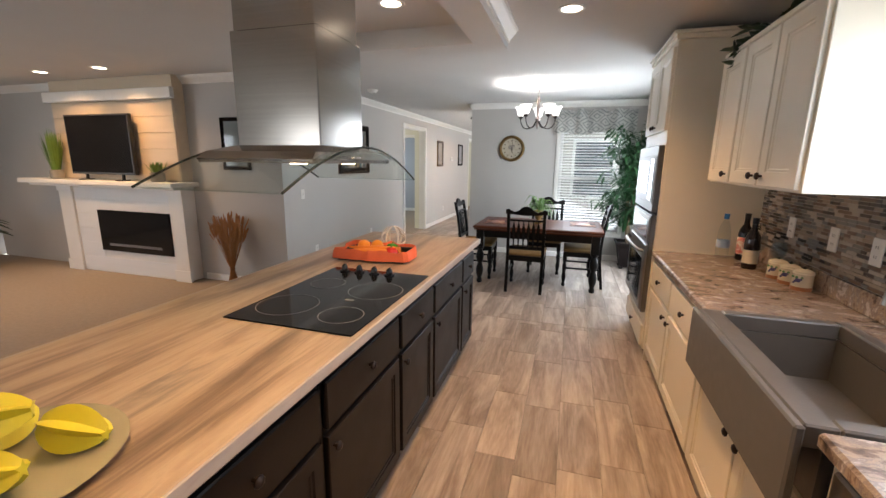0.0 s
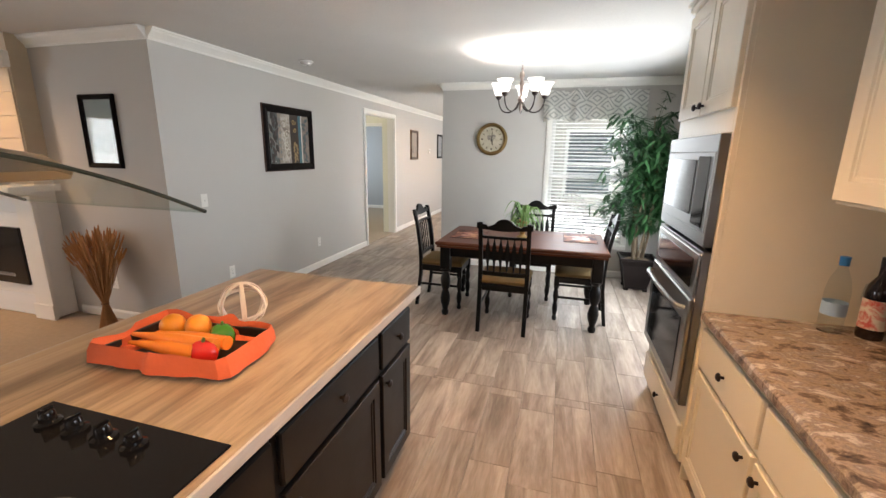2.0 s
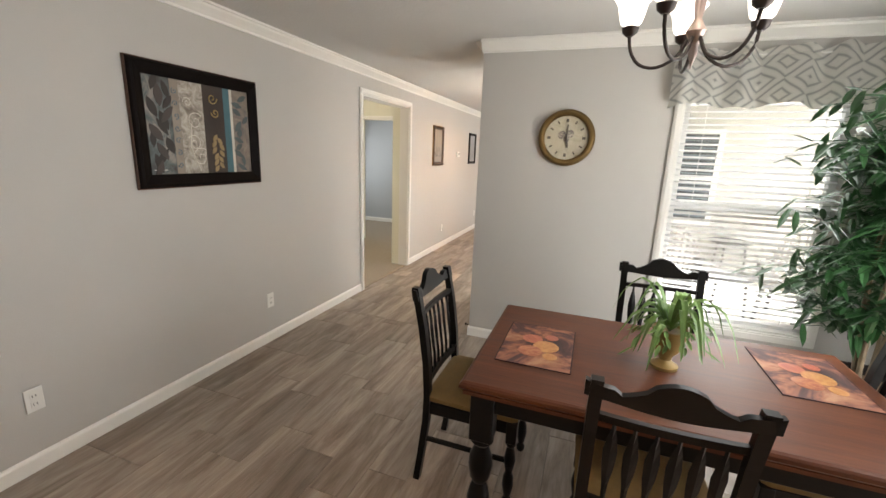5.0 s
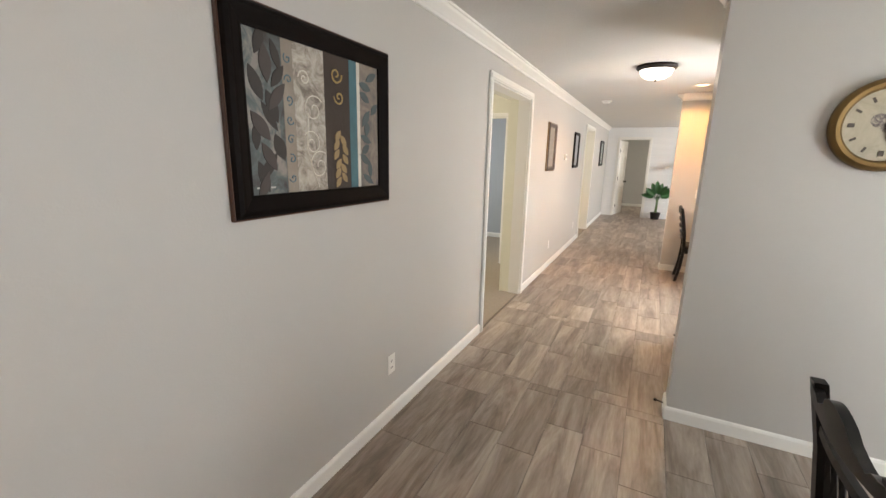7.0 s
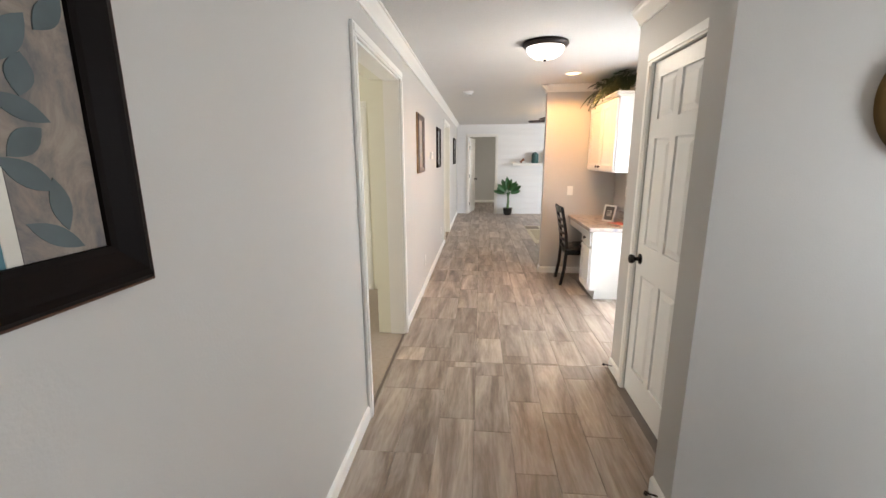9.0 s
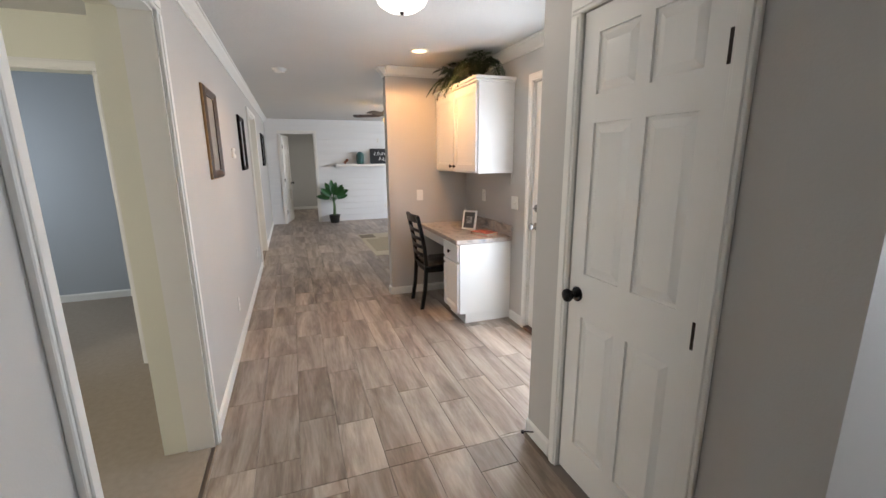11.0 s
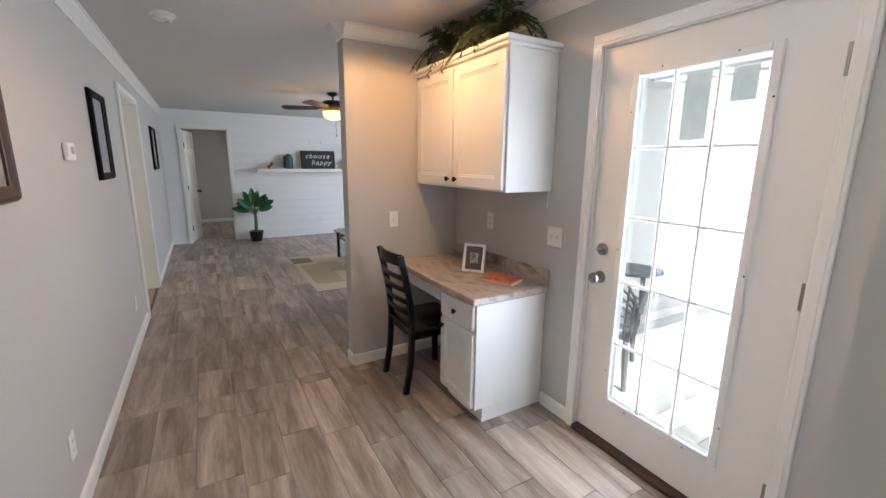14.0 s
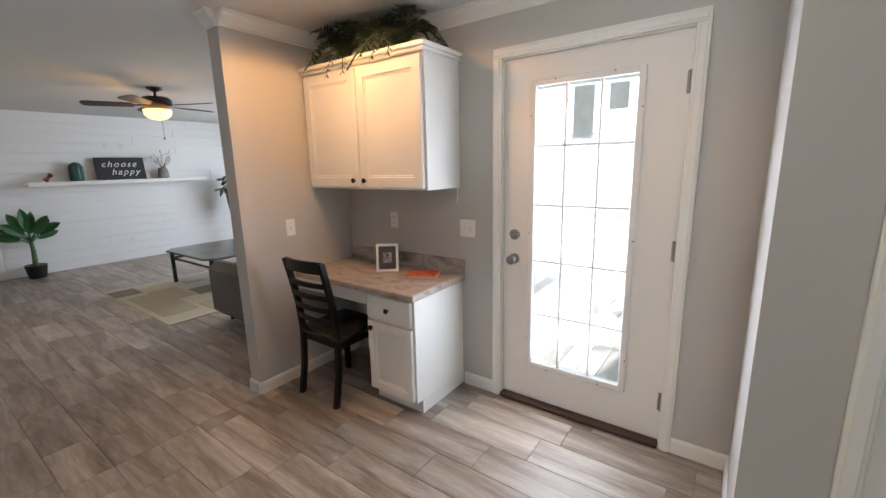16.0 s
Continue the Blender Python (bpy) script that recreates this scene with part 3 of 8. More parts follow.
top = thing("island_worktop", "wood-grain laminate island worktop with a grey edge", "worktop")
g = Geo()
g.box(-1.398, -1.2, 0.845, -0.508, 2.816, 0.885, 0.003)
part("top", g, ISLTOP, top)
g = Geo()
g.box(-0.5079, -1.2, 0.846, -0.50, 2.824, 0.8835, 0.002).box(-1.406, -1.2, 0.846, -1.3981, 2.824, 0.8835, 0.002).box(-1.398, 2.8161, 0.846, -0.508, 2.824, 0.8835, 0.002)
part("edge_band", g, ISLEDGE, top)

# cooktop
ck = thing("cooktop", "black glass electric cooktop set into the island worktop", "cooktop", (-0.79, 1.28, 0.885))
g = Geo()
g.box(-0.266, -0.39, 0, 0.266, 0.39, 0.006, 0.003)
part("glass_plate", g, BLKGL, ck)
RINGM = mat("grey_burner_mark", (0.10, 0.10, 0.10), 0.4)
for x, y, r in ((-0.125, -0.20, 0.118), (0.135, -0.235, 0.082), (0.125, 0.075, 0.118), (-0.135, 0.105, 0.078)):
    g = Geo()
    n = 48
    g.rings([[Vector((x + q * math.cos(2 * math.pi * i / n), y + q * math.sin(2 * math.pi * i / n), h)) for i in range(n)] for q, h in ((r, 0.0061), (r, 0.0066), (r + 0.004, 0.0066), (r + 0.004, 0.0061))], cap=False)
    part("burner_ring", g, RINGM, ck, "thin grey burner ring")
for i in range(4):
    g = Geo()
    g.lathe([(0.026, 0.006), (0.026, 0.012), (0.017, 0.016), (0.015, 0.034), (0.011, 0.04), (0.001, 0.041)], (-0.175 + i * 0.084, 0.325, 0), 14)
    g.box(-0.178 + i * 0.084, 0.31, 0.03, -0.172 + i * 0.084, 0.34, 0.046, 0.002)
    part("control_knob", g, BLKGL, ck, "glossy black and chrome control knob", True)
g = Geo()
g.box(0.06, -0.085, 0.0061, 0.10, -0.065, 0.0066)
part("marking", g, RINGM, ck)

# range hood
hood = thing("range_hood", "stainless island hood with a curved glass canopy under the ceiling", "range hood", (-0.935, 1.27, -0.03))
g = Geo()
g.box(-0.175, -0.15, 1.53, 0.175, 0.15, CEIL + 0.028, 0.004).box(-0.185, -0.16, 1.53, 0.185, 0.16, 1.95, 0.004)
part("chimney", g, HOODST, hood, "brushed steel chimney")
g = Geo()
nseg = 24
rows_ = []
for side in (-0.285, 0.285):
    lo_, hi_ = [], []
    for i in range(nseg + 1):
        f = -1 + 2 * i / nseg
        z = 1.535 - 0.145 * (f * f) * (1.15 - 0.15 * f * f)
        lo_.append(Vector((side, 0.52 * f, z)))
        hi_.append(Vector((side, 0.52 * f, z + 0.007)))
    rows_.append(lo_ + hi_[::-1])
g.rings(rows_)
part("glass_canopy", g, HOODGL, hood, "curved clear glass canopy", True)
GEDGE = mat("dark_green_glass_edge", (0.025, 0.035, 0.03), 0.15)
for side in (-0.287, 0.287):
    g = Geo()
    g.tube([(side, 0.52 * f, 1.5385 - 0.145 * (f * f) * (1.15 - 0.15 * f * f)) for f in [-1 + i / 12 for i in range(25)]], 0.0042, 6)
    part("glass_edge", g, GEDGE, hood, "dark polished glass edge", True)
for f in (-1, 1):
    g = Geo()
    g.tube([(-0.287, 0.522 * f, 1.3935), (0.287, 0.522 * f, 1.3935)], 0.003, 6)
    part("glass_edge", g, HOODGL, hood, "clear polished glass edge")
g = Geo()
g.rings([[Vector((sx * a, sy * b, z)) for sx, sy in ((-1, -1), (1, -1), (1, 1), (-1, 1))] for a, b, z in ((0.24, 0.30, 1.475), (0.245, 0.305, 1.49), (0.235, 0.27, 1.515), (0.19, 0.165, 1.54))])
part("body", g, HOODST, hood, "brushed steel hood body")
for i in range(5):
    g = Geo()
    g.lathe([(0.005, 0.236), (0.005, 0.247), (0.001, 0.248)], (0, -0.05 + i * 0.022, 1.497), 8, axis="x")
    part("button", g, CHROME, hood)
HALO = mat("hood_lamp_glow", (1, 0.8, 0.5), 0.4, emit=14, emit_col=(1.0, 0.74, 0.42))
for sy in (-0.18, 0.18):
    g = Geo()
    g.lathe([(0.03, 1.471), (0.03, 1.4755)], (0.1, sy, 0), 14)
    part("lamp", g, HALO, hood, "warm lit halogen lamp")

# ---- kitchen wall run ----
for a, b, kd in ((2.40, 3.0, 2.46), (1.76, 2.40, 2.345)):
    u = thing("base_cabinet", "cream painted base cabinet with a drawer over a panelled door", "cabinet", group="kitchen base cabinets")
    g = Geo()
    g.box(0.765, a + 0.001, 0.09, XE - 0.002, b - 0.001, 0.812, 0.001).box(0.83, a + 0.001, 0, XE - 0.002, b - 0.001, 0.09)
    part("body", g, CREAM, u)
    panel_front("drawer_front", u, "y", 0.765, -1, a + 0.012, b - 0.012, 0.60, 0.775, CREAM, flat=True, knob_at=((a + b) / 2, 0.69))
    panel_front("door", u, "y", 0.765, -1, a + 0.012, b - 0.012, 0.10, 0.575, CREAM, knob_at=(kd, 0.535))
u = thing("sink_cabinet", "cream painted double-door cabinet under the apron sink", "cabinet")
g = Geo()
g.box(0.765, 0.79, 0.09, XE - 0.002, 1.758, 0.60, 0.001).box(0.83, 0.79, 0, XE - 0.002, 1.758, 0.09)
g.box(0.765, 1.70, 0.60, XE - 0.002, 1.758, 0.812, 0.001).box(0.765, 0.79, 0.60, XE - 0.002, 0.83, 0.812, 0.001)
part("body", g, CREAM, u)
panel_front("door", u, "y", 0.765, -1, 1.28, 1.745, 0.10, 0.56, CREAM, knob_at=(1.32, 0.52))
panel_front("door", u, "y", 0.765, -1, 0.80, 1.265, 0.10, 0.56, CREAM, knob_at=(1.225, 0.52))
dw = thing("dishwasher", "dark steel dishwasher built in under the worktop", "dishwasher")
g = Geo()
g.box(0.76, 0.19, 0.09, XE - 0.01, 0.785, 0.81, 0.003).box(0.83, 0.19, 0, XE - 0.01, 0.785, 0.09)
part("body", g, DSTEEL, dw)
g = Geo()
g.box(0.735, 0.195, 0.11, 0.7595, 0.78, 0.80, 0.006)
part("door", g, DSTEEL, dw)
u = thing("base_cabinet", "cream painted base cabinet beside the dishwasher", "cabinet", group="kitchen base cabinets")
g = Geo()
g.box(0.765, -1.2, 0.09, XE - 0.002, 0.185, 0.812, 0.001).box(0.83, -1.2, 0, XE - 0.002, 0.185, 0.09)
part("body", g, CREAM, u)
for a, b in ((-0.5, 0.175), (-1.19, -0.51)):
    panel_front("door", u, "y", 0.765, -1, a, b, 0.10, 0.575, CREAM, knob_at=(a + 0.05, 0.535))
    panel_front("drawer_front", u, "y", 0.765, -1, a, b, 0.60, 0.775, CREAM, flat=True, knob_at=((a + b) / 2, 0.69))
ct = thing("kitchen_worktop", "mottled brown granite-look worktop with a rounded edge", "worktop")
g = Geo()
g.box(0.725, 1.69, 0.813, XE - 0.003, 2.973, 0.855, 0.008).box(0.725, -1.2, 0.813, XE - 0.003, 0.84, 0.855, 0.008).box(1.22, 0.842, 0.813, XE - 0.003, 1.688, 0.855, 0.004)
part("slab", g, GRANITE, ct)
g = Geo()
g.box(XE - 0.022, -1.2, 0.8555, XE - 0.003, 2.973, 0.955, 0.004)
part("upstand", g, GRANITE, ct)
sk = thing("apron_sink", "dark grey composite farmhouse sink with an apron front", "sink", (0, 0, 0))
g = Geo()
g.box(0.675, 0.83, 0.605, 0.70, 1.70, 0.862, 0.006)
part("apron", g, SINKF, sk)
g = Geo()
g.box(0.70, 0.845, 0.80, 0.775, 1.685, 0.862, 0.005).box(1.165, 0.845, 0.80, 1.217, 1.685, 0.862, 0.005)
g.box(0.775, 0.845, 0.80, 1.165, 0.895, 0.862, 0.005).box(0.775, 1.635, 0.80, 1.165, 1.685, 0.862, 0.005)
part("rim", g, SINKM, sk)
g = Geo()
g.box(0.771, 0.889, 0.63, 0.779, 1.641, 0.80).box(1.161, 0.889, 0.63, 1.169, 1.641, 0.80).box(0.779, 0.889, 0.63, 1.161, 0.897, 0.80).box(0.779, 1.633, 0.63, 1.161, 1.641, 0.80).box(0.771, 0.889, 0.61, 1.169, 1.641, 0.63)
part("basin", g, SINKM, sk)
g = Geo()
g.lathe([(0.055, 0.631), (0.055, 0.635), (0.04, 0.634), (0.035, 0.626), (0.001, 0.626)], (0.97, 1.25, 0), 20)
part("drain", g, CHROME, sk, "chrome drain")
fa = thing("faucet", "brushed steel pull-down kitchen faucet behind the sink", "faucet", (1.265, 1.27, 0.855))
g = Geo()
g.lathe([(0.028, 0), (0.028, 0.01), (0.02, 0.02), (0.018, 0.10), (0.014, 0.12)], (0, 0, 0), 14)
part("base", g, NICKEL, fa, smooth=True)
g = Geo()
g.tube([(0, 0, 0.12)] + [(-0.10 + 0.10 * math.cos(a), 0, 0.27 + 0.10 * math.sin(a)) for a in [math.pi * k / 10 for k in range(11)]] + [(-0.21, 0, 0.20)], 0.012, 10)
part("spout", g, NICKEL, fa, smooth=True)
g = Geo()
g.tube([(0, 0.018, 0.07), (0, 0.06, 0.09), (0.0, 0.10, 0.13)], [0.008, 0.007, 0.006], 8)
part("lever", g, NICKEL, fa, smooth=True)

# oven tower
tw = thing("oven_tower", "tall cream cabinet housing a wall oven and a microwave", "cabinet")
for nm, a in (("stile", (0.735, 2.98, 0.09, 0.755, 3.005, 2.255)), ("stile", (0.735, 3.785, 0.09, 0.755, 3.82, 2.255)),
              ("side_panel", (0.7551, 2.98, 0.0, XE - 0.002, 3.002, 2.255)), ("side_panel", (0.7551, 3.798, 0, XE - 0.002, 3.82, 2.255)),
              ("base_box", (0.7551, 3.0021, 0.09, XE - 0.002, 3.7979, 0.30)), ("top_box", (0.7551, 3.0021, 1.60, XE - 0.002, 3.7979, 2.2549)),
              ("top_rail", (0.735, 3.0051, 1.595, 0.755, 3.7849, 2.255)), ("bottom_rail", (0.735, 3.0051, 0.09, 0.755, 3.7849, 0.372))):
    g = Geo()
    g.box(*a, 0.001)
    part(nm, g, CREAM, tw)
for a, b, kn in ((3.4, 3.79, 3.44), (3., 3.39, 3.35)):
    panel_front("door", tw, "y", 0.735, -1, a, b, 1.69, 2.22, CREAM, rail=0.06, knob_at=(kn, 1.73))
panel_front("drawer_front", tw, "y", 0.735, -1, 3., 3.79, 0.11, 0.27, CREAM, flat=True, knob_at=(3.39, 0.19))
g = Geo()
g.box(0.715, 2.96, 2.2555, XE - 0.002, 3.84, 2.29, 0.008).box(0.70, 2.945, 2.29, XE - 0.002, 3.855, 2.31, 0.006)
part("cornice", g, CREAM, tw)
g = Geo()
g.box(0.765, 3.01, 0.315, 1.28, 3.78, 1.593)
part("lining", g, BLKPL, tw)
SMOKED = mat("smoked_door_glass", (0.010, 0.010, 0.012), 0.1, spec=0.3, rough_vary=0.02)
mw = thing("microwave", "stainless built-in microwave with a dark door", "microwave", (0, 0, 0))
g = Geo()
g.box(0.695, 2.995, 1.125, 0.733, 3.79, 1.59, 0.003)
part("trim_frame", g, DSTEEL, mw, "dark steel trim frame")
for i in range(5):
    g = Geo()
    g.box(0.703, 3.02, 1.535 + i * 0.009, 0.7079, 3.77, 1.539 + i * 0.009)
    part("vent_slat", g, BLKPL, mw)
for i in range(4):
    g = Geo()
    g.box(0.703, 3.02, 1.135 + i * 0.009, 0.7079, 3.77, 1.139 + i * 0.009)
    part("vent_slat", g, BLKPL, mw)
g = Geo()
g.box(0.690, 3., 1.18, 0.7079, 3.77, 1.52, 0.005)
part("door", g, DSTEEL, mw, "brushed steel door")
g = Geo()
g.box(0.687, 3.23, 1.235, 0.6899, 3.74, 1.485, 0.001)
part("window", g, SMOKED, mw, "dark glass window")
g = Geo()
g.box(0.687, 3.045, 1.20, 0.6899, 3.195, 1.50, 0.001)
part("control_panel", g, BLKGL, mw, "black glass control panel")
ov = thing("wall_oven", "stainless single wall oven with a bar handle", "oven")
g = Geo()
g.box(0.70, 2.995, 0.375, 0.733, 3.79, 1.105, 0.003)
part("trim_frame", g, DSTEEL, ov)
g = Geo()
g.box(0.692, 3.01, 0.90, 0.7079, 3.775, 1.09, 0.004)
part("control_panel", g, STEEL, ov)
g = Geo()
g.box(0.689, 3.07, 0.925, 0.6919, 3.715, 1.06, 0.001)
part("display", g, BLKGL, ov, "black glass display")
g = Geo()
g.box(0.684, 3.01, 0.39, 0.7079, 3.775, 0.885, 0.006)
part("door", g, STEEL, ov)
g = Geo()
g.box(0.681, 3.09, 0.44, 0.6839, 3.7, 0.77, 0.001)
part("window", g, BLKGL, ov, "dark oven window")
g = Geo()
g.tube([(0.684, 3.06, 0.83), (0.655, 3.07, 0.835), (0.638, 3.13, 0.838), (0.63, 3.39, 0.84), (0.638, 3.65, 0.838), (0.655, 3.715, 0.835), (0.684, 3.725, 0.83)], 0.012, 10)
part("handle", g, STEEL, ov, "curved steel bar handle", True)

# upper cabinets
for a, b, doors in ((2.305, 2.66, ((2.32, 2.645, 2.36),)), (1.60, 2.303, ((1.96, 2.29, 2.0), (1.615, 1.945, 1.905)))):
    u = thing("wall_cabinet", "cream painted wall cabinet with panelled doors above the worktop", "cabinet", group="kitchen wall cabinets")
    g = Geo()
    g.box(0.94, a, 1.36, XE - 0.002, b, 2.05, 0.002).box(0.925, a, 2.05, XE - 0.002, b, 2.075, 0.004)
    part("body", g, CREAM, u)
    for p, q, kn in doors:
        panel_front("door", u, "y", 0.94, -1, p, q, 1.372, 2.04, CREAM, rail=0.06, knob_at=(kn, 1.415))

# mosaic backsplash
MOSAIC = bpy.data.materials.new("mosaic_tile")
MOSAIC.use_nodes = True
n_, l_ = MOSAIC.node_tree.nodes, MOSAIC.node_tree.links
ge_ = n_.new("ShaderNodeNewGeometry")
r_ = ramp_node(n_, ((0.0, (0.05, 0.04, 0.035)), (0.2, (0.16, 0.11, 0.08)), (0.4, (0.30, 0.25, 0.20)), (0.6, (0.19, 0.18, 0.175)), (0.8, (0.42, 0.37, 0.31)), (1.0, (0.09, 0.07, 0.06))))
r_.color_ramp.interpolation = "CONSTANT"
l_.new(ge_.outputs["Random Per Island"], r_.inputs[0])
l_.new(r_.outputs[0], n_["Principled BSDF"].inputs["Base Color"])
n_["Principled BSDF"].inputs["Roughness"].default_value = 0.15
bs = thing("backsplash", "mosaic backsplash of thin brown and grey glass strips", "backsplash")
bs["kind"] = "structure"
g = Geo()
g.box(XE - 0.004, -0.6, 0.956, XE - 0.001, 2.975, 1.358)
part("grout_bed", g, mat("pale_grout", (0.42, 0.39, 0.35), 0.9), bs)
g = Geo()
rng = random.Random(3)
z = 0.958
while z < 1.345:
    y = -0.6 + rng.random() * 0.04
    while y < 2.955:
        w = rng.uniform(0.03, 0.10)
        g.box(XE - 0.011 + rng.random() * 0.002, y, z, XE - 0.0041, min(y + w, 2.973), z + 0.0145)
        y += w + 0.0025
    z += 0.017
tl = part("mosaic_tiles", g, MOSAIC, bs)
tl["kind"] = "stuff"


def wall_plate(name, axis, face, sign, at, z, kind, label, gang=1):
    """A switch or outlet plate on a wall."""
    u = thing(name, label, name.replace("_", " "))
    w = 0.035 if gang == 1 else 0.058
    u.matrix_world = pose(*((face, at, z) if axis == "y" else (at, face, z)), 0, 0, {("y", 1): -90, ("y", -1): 90, ("x", -1): 180, ("x", 1): 0}[axis, sign])
    g = Geo()
    g.box(-w, 0, -0.057, w, 0.006, 0.057, 0.002)
    part("plate", g, WHTPL, u)
    for k in range(gang):
        cx = 0 if gang == 1 else (-0.023 + 0.046 * k)
        if kind == "switch":
            g = Geo()
            g.box(cx - 0.005, 0.006, -0.012, cx + 0.005, 0.016, 0.008, 0.002)
            part("toggle", g, WHTPL, u)
        else:
            for dz in (-0.02, 0.02):
                g = Geo()
                g.box(cx - 0.016, 0.0055, dz - 0.014, cx + 0.016, 0.0075, dz + 0.014, 0.001)
                s = part("socket", g, WHTPL, u)
                g = Geo()
                g.box(cx - 0.008, 0.0076, dz - 0.006, cx - 0.005, 0.008, dz + 0.006).box(cx + 0.005, 0.0076, dz - 0.006, cx + 0.008, 0.008, dz + 0.006)
                part("slot", g, BLKPL, s)
    return u


for y in (2.55, 2.15, 1.85):
    wall_plate("outlet", "y", XE - 0.011, -1, y, 1.12, "outlet", "white outlet plate on the mosaic backsplash")


def bottle(name, label, p, prof, material, neck, cap_mat, band=None):
    u = thing(name, label, "bottle", p)
    g = Geo()
    g.lathe(prof, (0, 0, 0), 20)
    part("body", g, material, u, smooth=True)
    g = Geo()
    g.lathe([(neck + 0.002, prof[-1][1] - 0.03), (neck + 0.003, prof[-1][1] + 0.004), (0.001, prof[-1][1] + 0.005)], (0, 0, 0), 16)
    part("cap", g, cap_mat, u, smooth=True)
    if band:
        r, z0, z1, m = band
        g = Geo()
        g.lathe([(r, z0), (r, z1)], (0, 0, 0), 20, cap=False)
        part("paper_label", g, m, u, "printed paper label", True)
    return u


DARKGL = mat("dark_bottle_glass", (0.012, 0.008, 0.008), 0.08, rough_vary=0.02)
CLEARG = glass_mat("clear_glass", (0.92, 0.95, 0.96))
BLUECAP = mat("blue_cap", (0.02, 0.16, 0.45), 0.35)
CREAMP = mat("cream_paper", (0.62, 0.55, 0.42), 0.7)
REDP = blotch_mat("red_and_white_label", ((0.4, (0.5, 0.08, 0.07)), (0.55, (0.65, 0.6, 0.52))), 18, 0.6)
wine = [(0.037, 0), (0.039, 0.01), (0.039, 0.17), (0.034, 0.20), (0.016, 0.235), (0.014, 0.30)]
bottle("wine_bottle", "dark wine bottle with a red and white label", (1.24, 2.86, 0.855), wine, DARKGL, 0.014, BLKPL, (0.0396, 0.04, 0.15, REDP))
bottle("wine_bottle", "dark wine bottle with a cream label", (1.19, 2.60, 0.855), wine, DARKGL, 0.014, BLKPL, (0.0396, 0.035, 0.115, CREAMP))
bottle("water_bottle", "clear water bottle with a blue cap", (1.13, 2.885, 0.855), [(0.036, 0), (0.038, 0.02), (0.038, 0.16), (0.03, 0.21), (0.014, 0.25), (0.013, 0.29)], CLEARG, 0.013, BLUECAP, (0.0385, 0.07, 0.12, mat("pale_blue_label", (0.35, 0.5, 0.7), 0.5)))
for x, y in ((1.25, 2.94), (1.26, 2.72), (1.28, 2.52), (1.25, 2.47)):
    u = thing("wine_glass", "clear stemmed wine glass standing on the worktop", "glass", (x, y - 0.045, 0.855), group="wine glasses")
    g = Geo()
    g.lathe([(0.034, 0), (0.034, 0.003), (0.005, 0.008), (0.004, 0.08), (0.02, 0.10), (0.036, 0.135), (0.036, 0.16), (0.031, 0.19), (0.029, 0.19), (0.034, 0.15), (0.018, 0.106), (0.001, 0.102)], (0, 0, 0), 18)
    part("glass", g, CLEARG, u, smooth=True)
JAR = mat("cream_ceramic", (0.66, 0.60, 0.46), 0.25)
for i, (x, y) in enumerate(((1.25, 2.40), (1.26, 2.29), (1.27, 2.18))):
    u = thing("canister", "small cream ceramic canister painted with grapes and leaves", "canister", (x, y, 0.855), group="canisters")
    g = Geo()
    g.lathe([(0.040, 0), (0.044, 0.008), (0.043, 0.078), (0.046, 0.085), (0.040, 0.088)], (0, 0, 0), 18)
    part("jar", g, JAR, u, smooth=True)
    g = Geo()
    g.lathe([(0.0442, 0.0005), (0.0445, 0.018), (0.0436, 0.02)], (0, 0, 0), 18, cap=False)
    part("base_band", g, mat("terracotta_band", (0.30, 0.12, 0.05), 0.4), u)
    lid = Geo()
    lid.lathe([(0.044, 0.0885), (0.043, 0.096), (0.02, 0.106), (0.001, 0.107)], (0, 0, 0), 18)
    lo2 = part("lid", lid, JAR, u, smooth=True)
    g = Geo()
    g.sphere((0, 0, 0.113), 0.009, 8, 6)
    part("finial", g, mat("dark_finial", (0.03, 0.03, 0.02), 0.4), lo2)
    g = Geo()
    for k in range(7):
        a = radians(215 + 11 * (k % 3) - 8 * (k // 3))
        g.sphere((0.0435 * math.cos(a), 0.0435 * math.sin(a), 0.058 - 0.009 * (k // 3)), 0.006, 6, 4)
    part("grapes", g, mat("painted_purple", (0.06, 0.05, 0.16), 0.35), u)
    g = Geo()
    for k in range(3):
        a = radians(185 + 28 * k)
        g.sphere((0.0435 * math.cos(a), 0.0435 * math.sin(a), 0.068), 0.010, 6, 4, (0.6, 1, 0.6))
    part("leaves", g, mat("painted_green", (0.08, 0.20, 0.06), 0.35), u)

# fruit and ornaments on the island
ORANGE = mat("coral_cloth", (0.62, 0.12, 0.045), 0.85, vary=0.15, scale=14, bump=0.4, bump_scale=60)
ft = thing("produce_tray", "black tray lined with coral cloth and filled with vegetables", "tray", (-0.97, 1.97, 0.885), 4)
g = Geo()
g.box(-0.19, -0.12, 0, 0.22, 0.12, 0.012, 0.004).box(-0.19, -0.12, 0.012, 0.22, -0.108, 0.05, 0.003).box(-0.19, 0.108, 0.012, 0.22, 0.12, 0.05, 0.003).box(-0.19, -0.108, 0.012, -0.178, 0.108, 0.05, 0.003).box(0.208, -0.108, 0.012, 0.22, 0.108, 0.05, 0.003)
part("tray_body", g, BLKPL, ft)
g = Geo()
rows2, rng = [], random.Random(11)
nn = 56
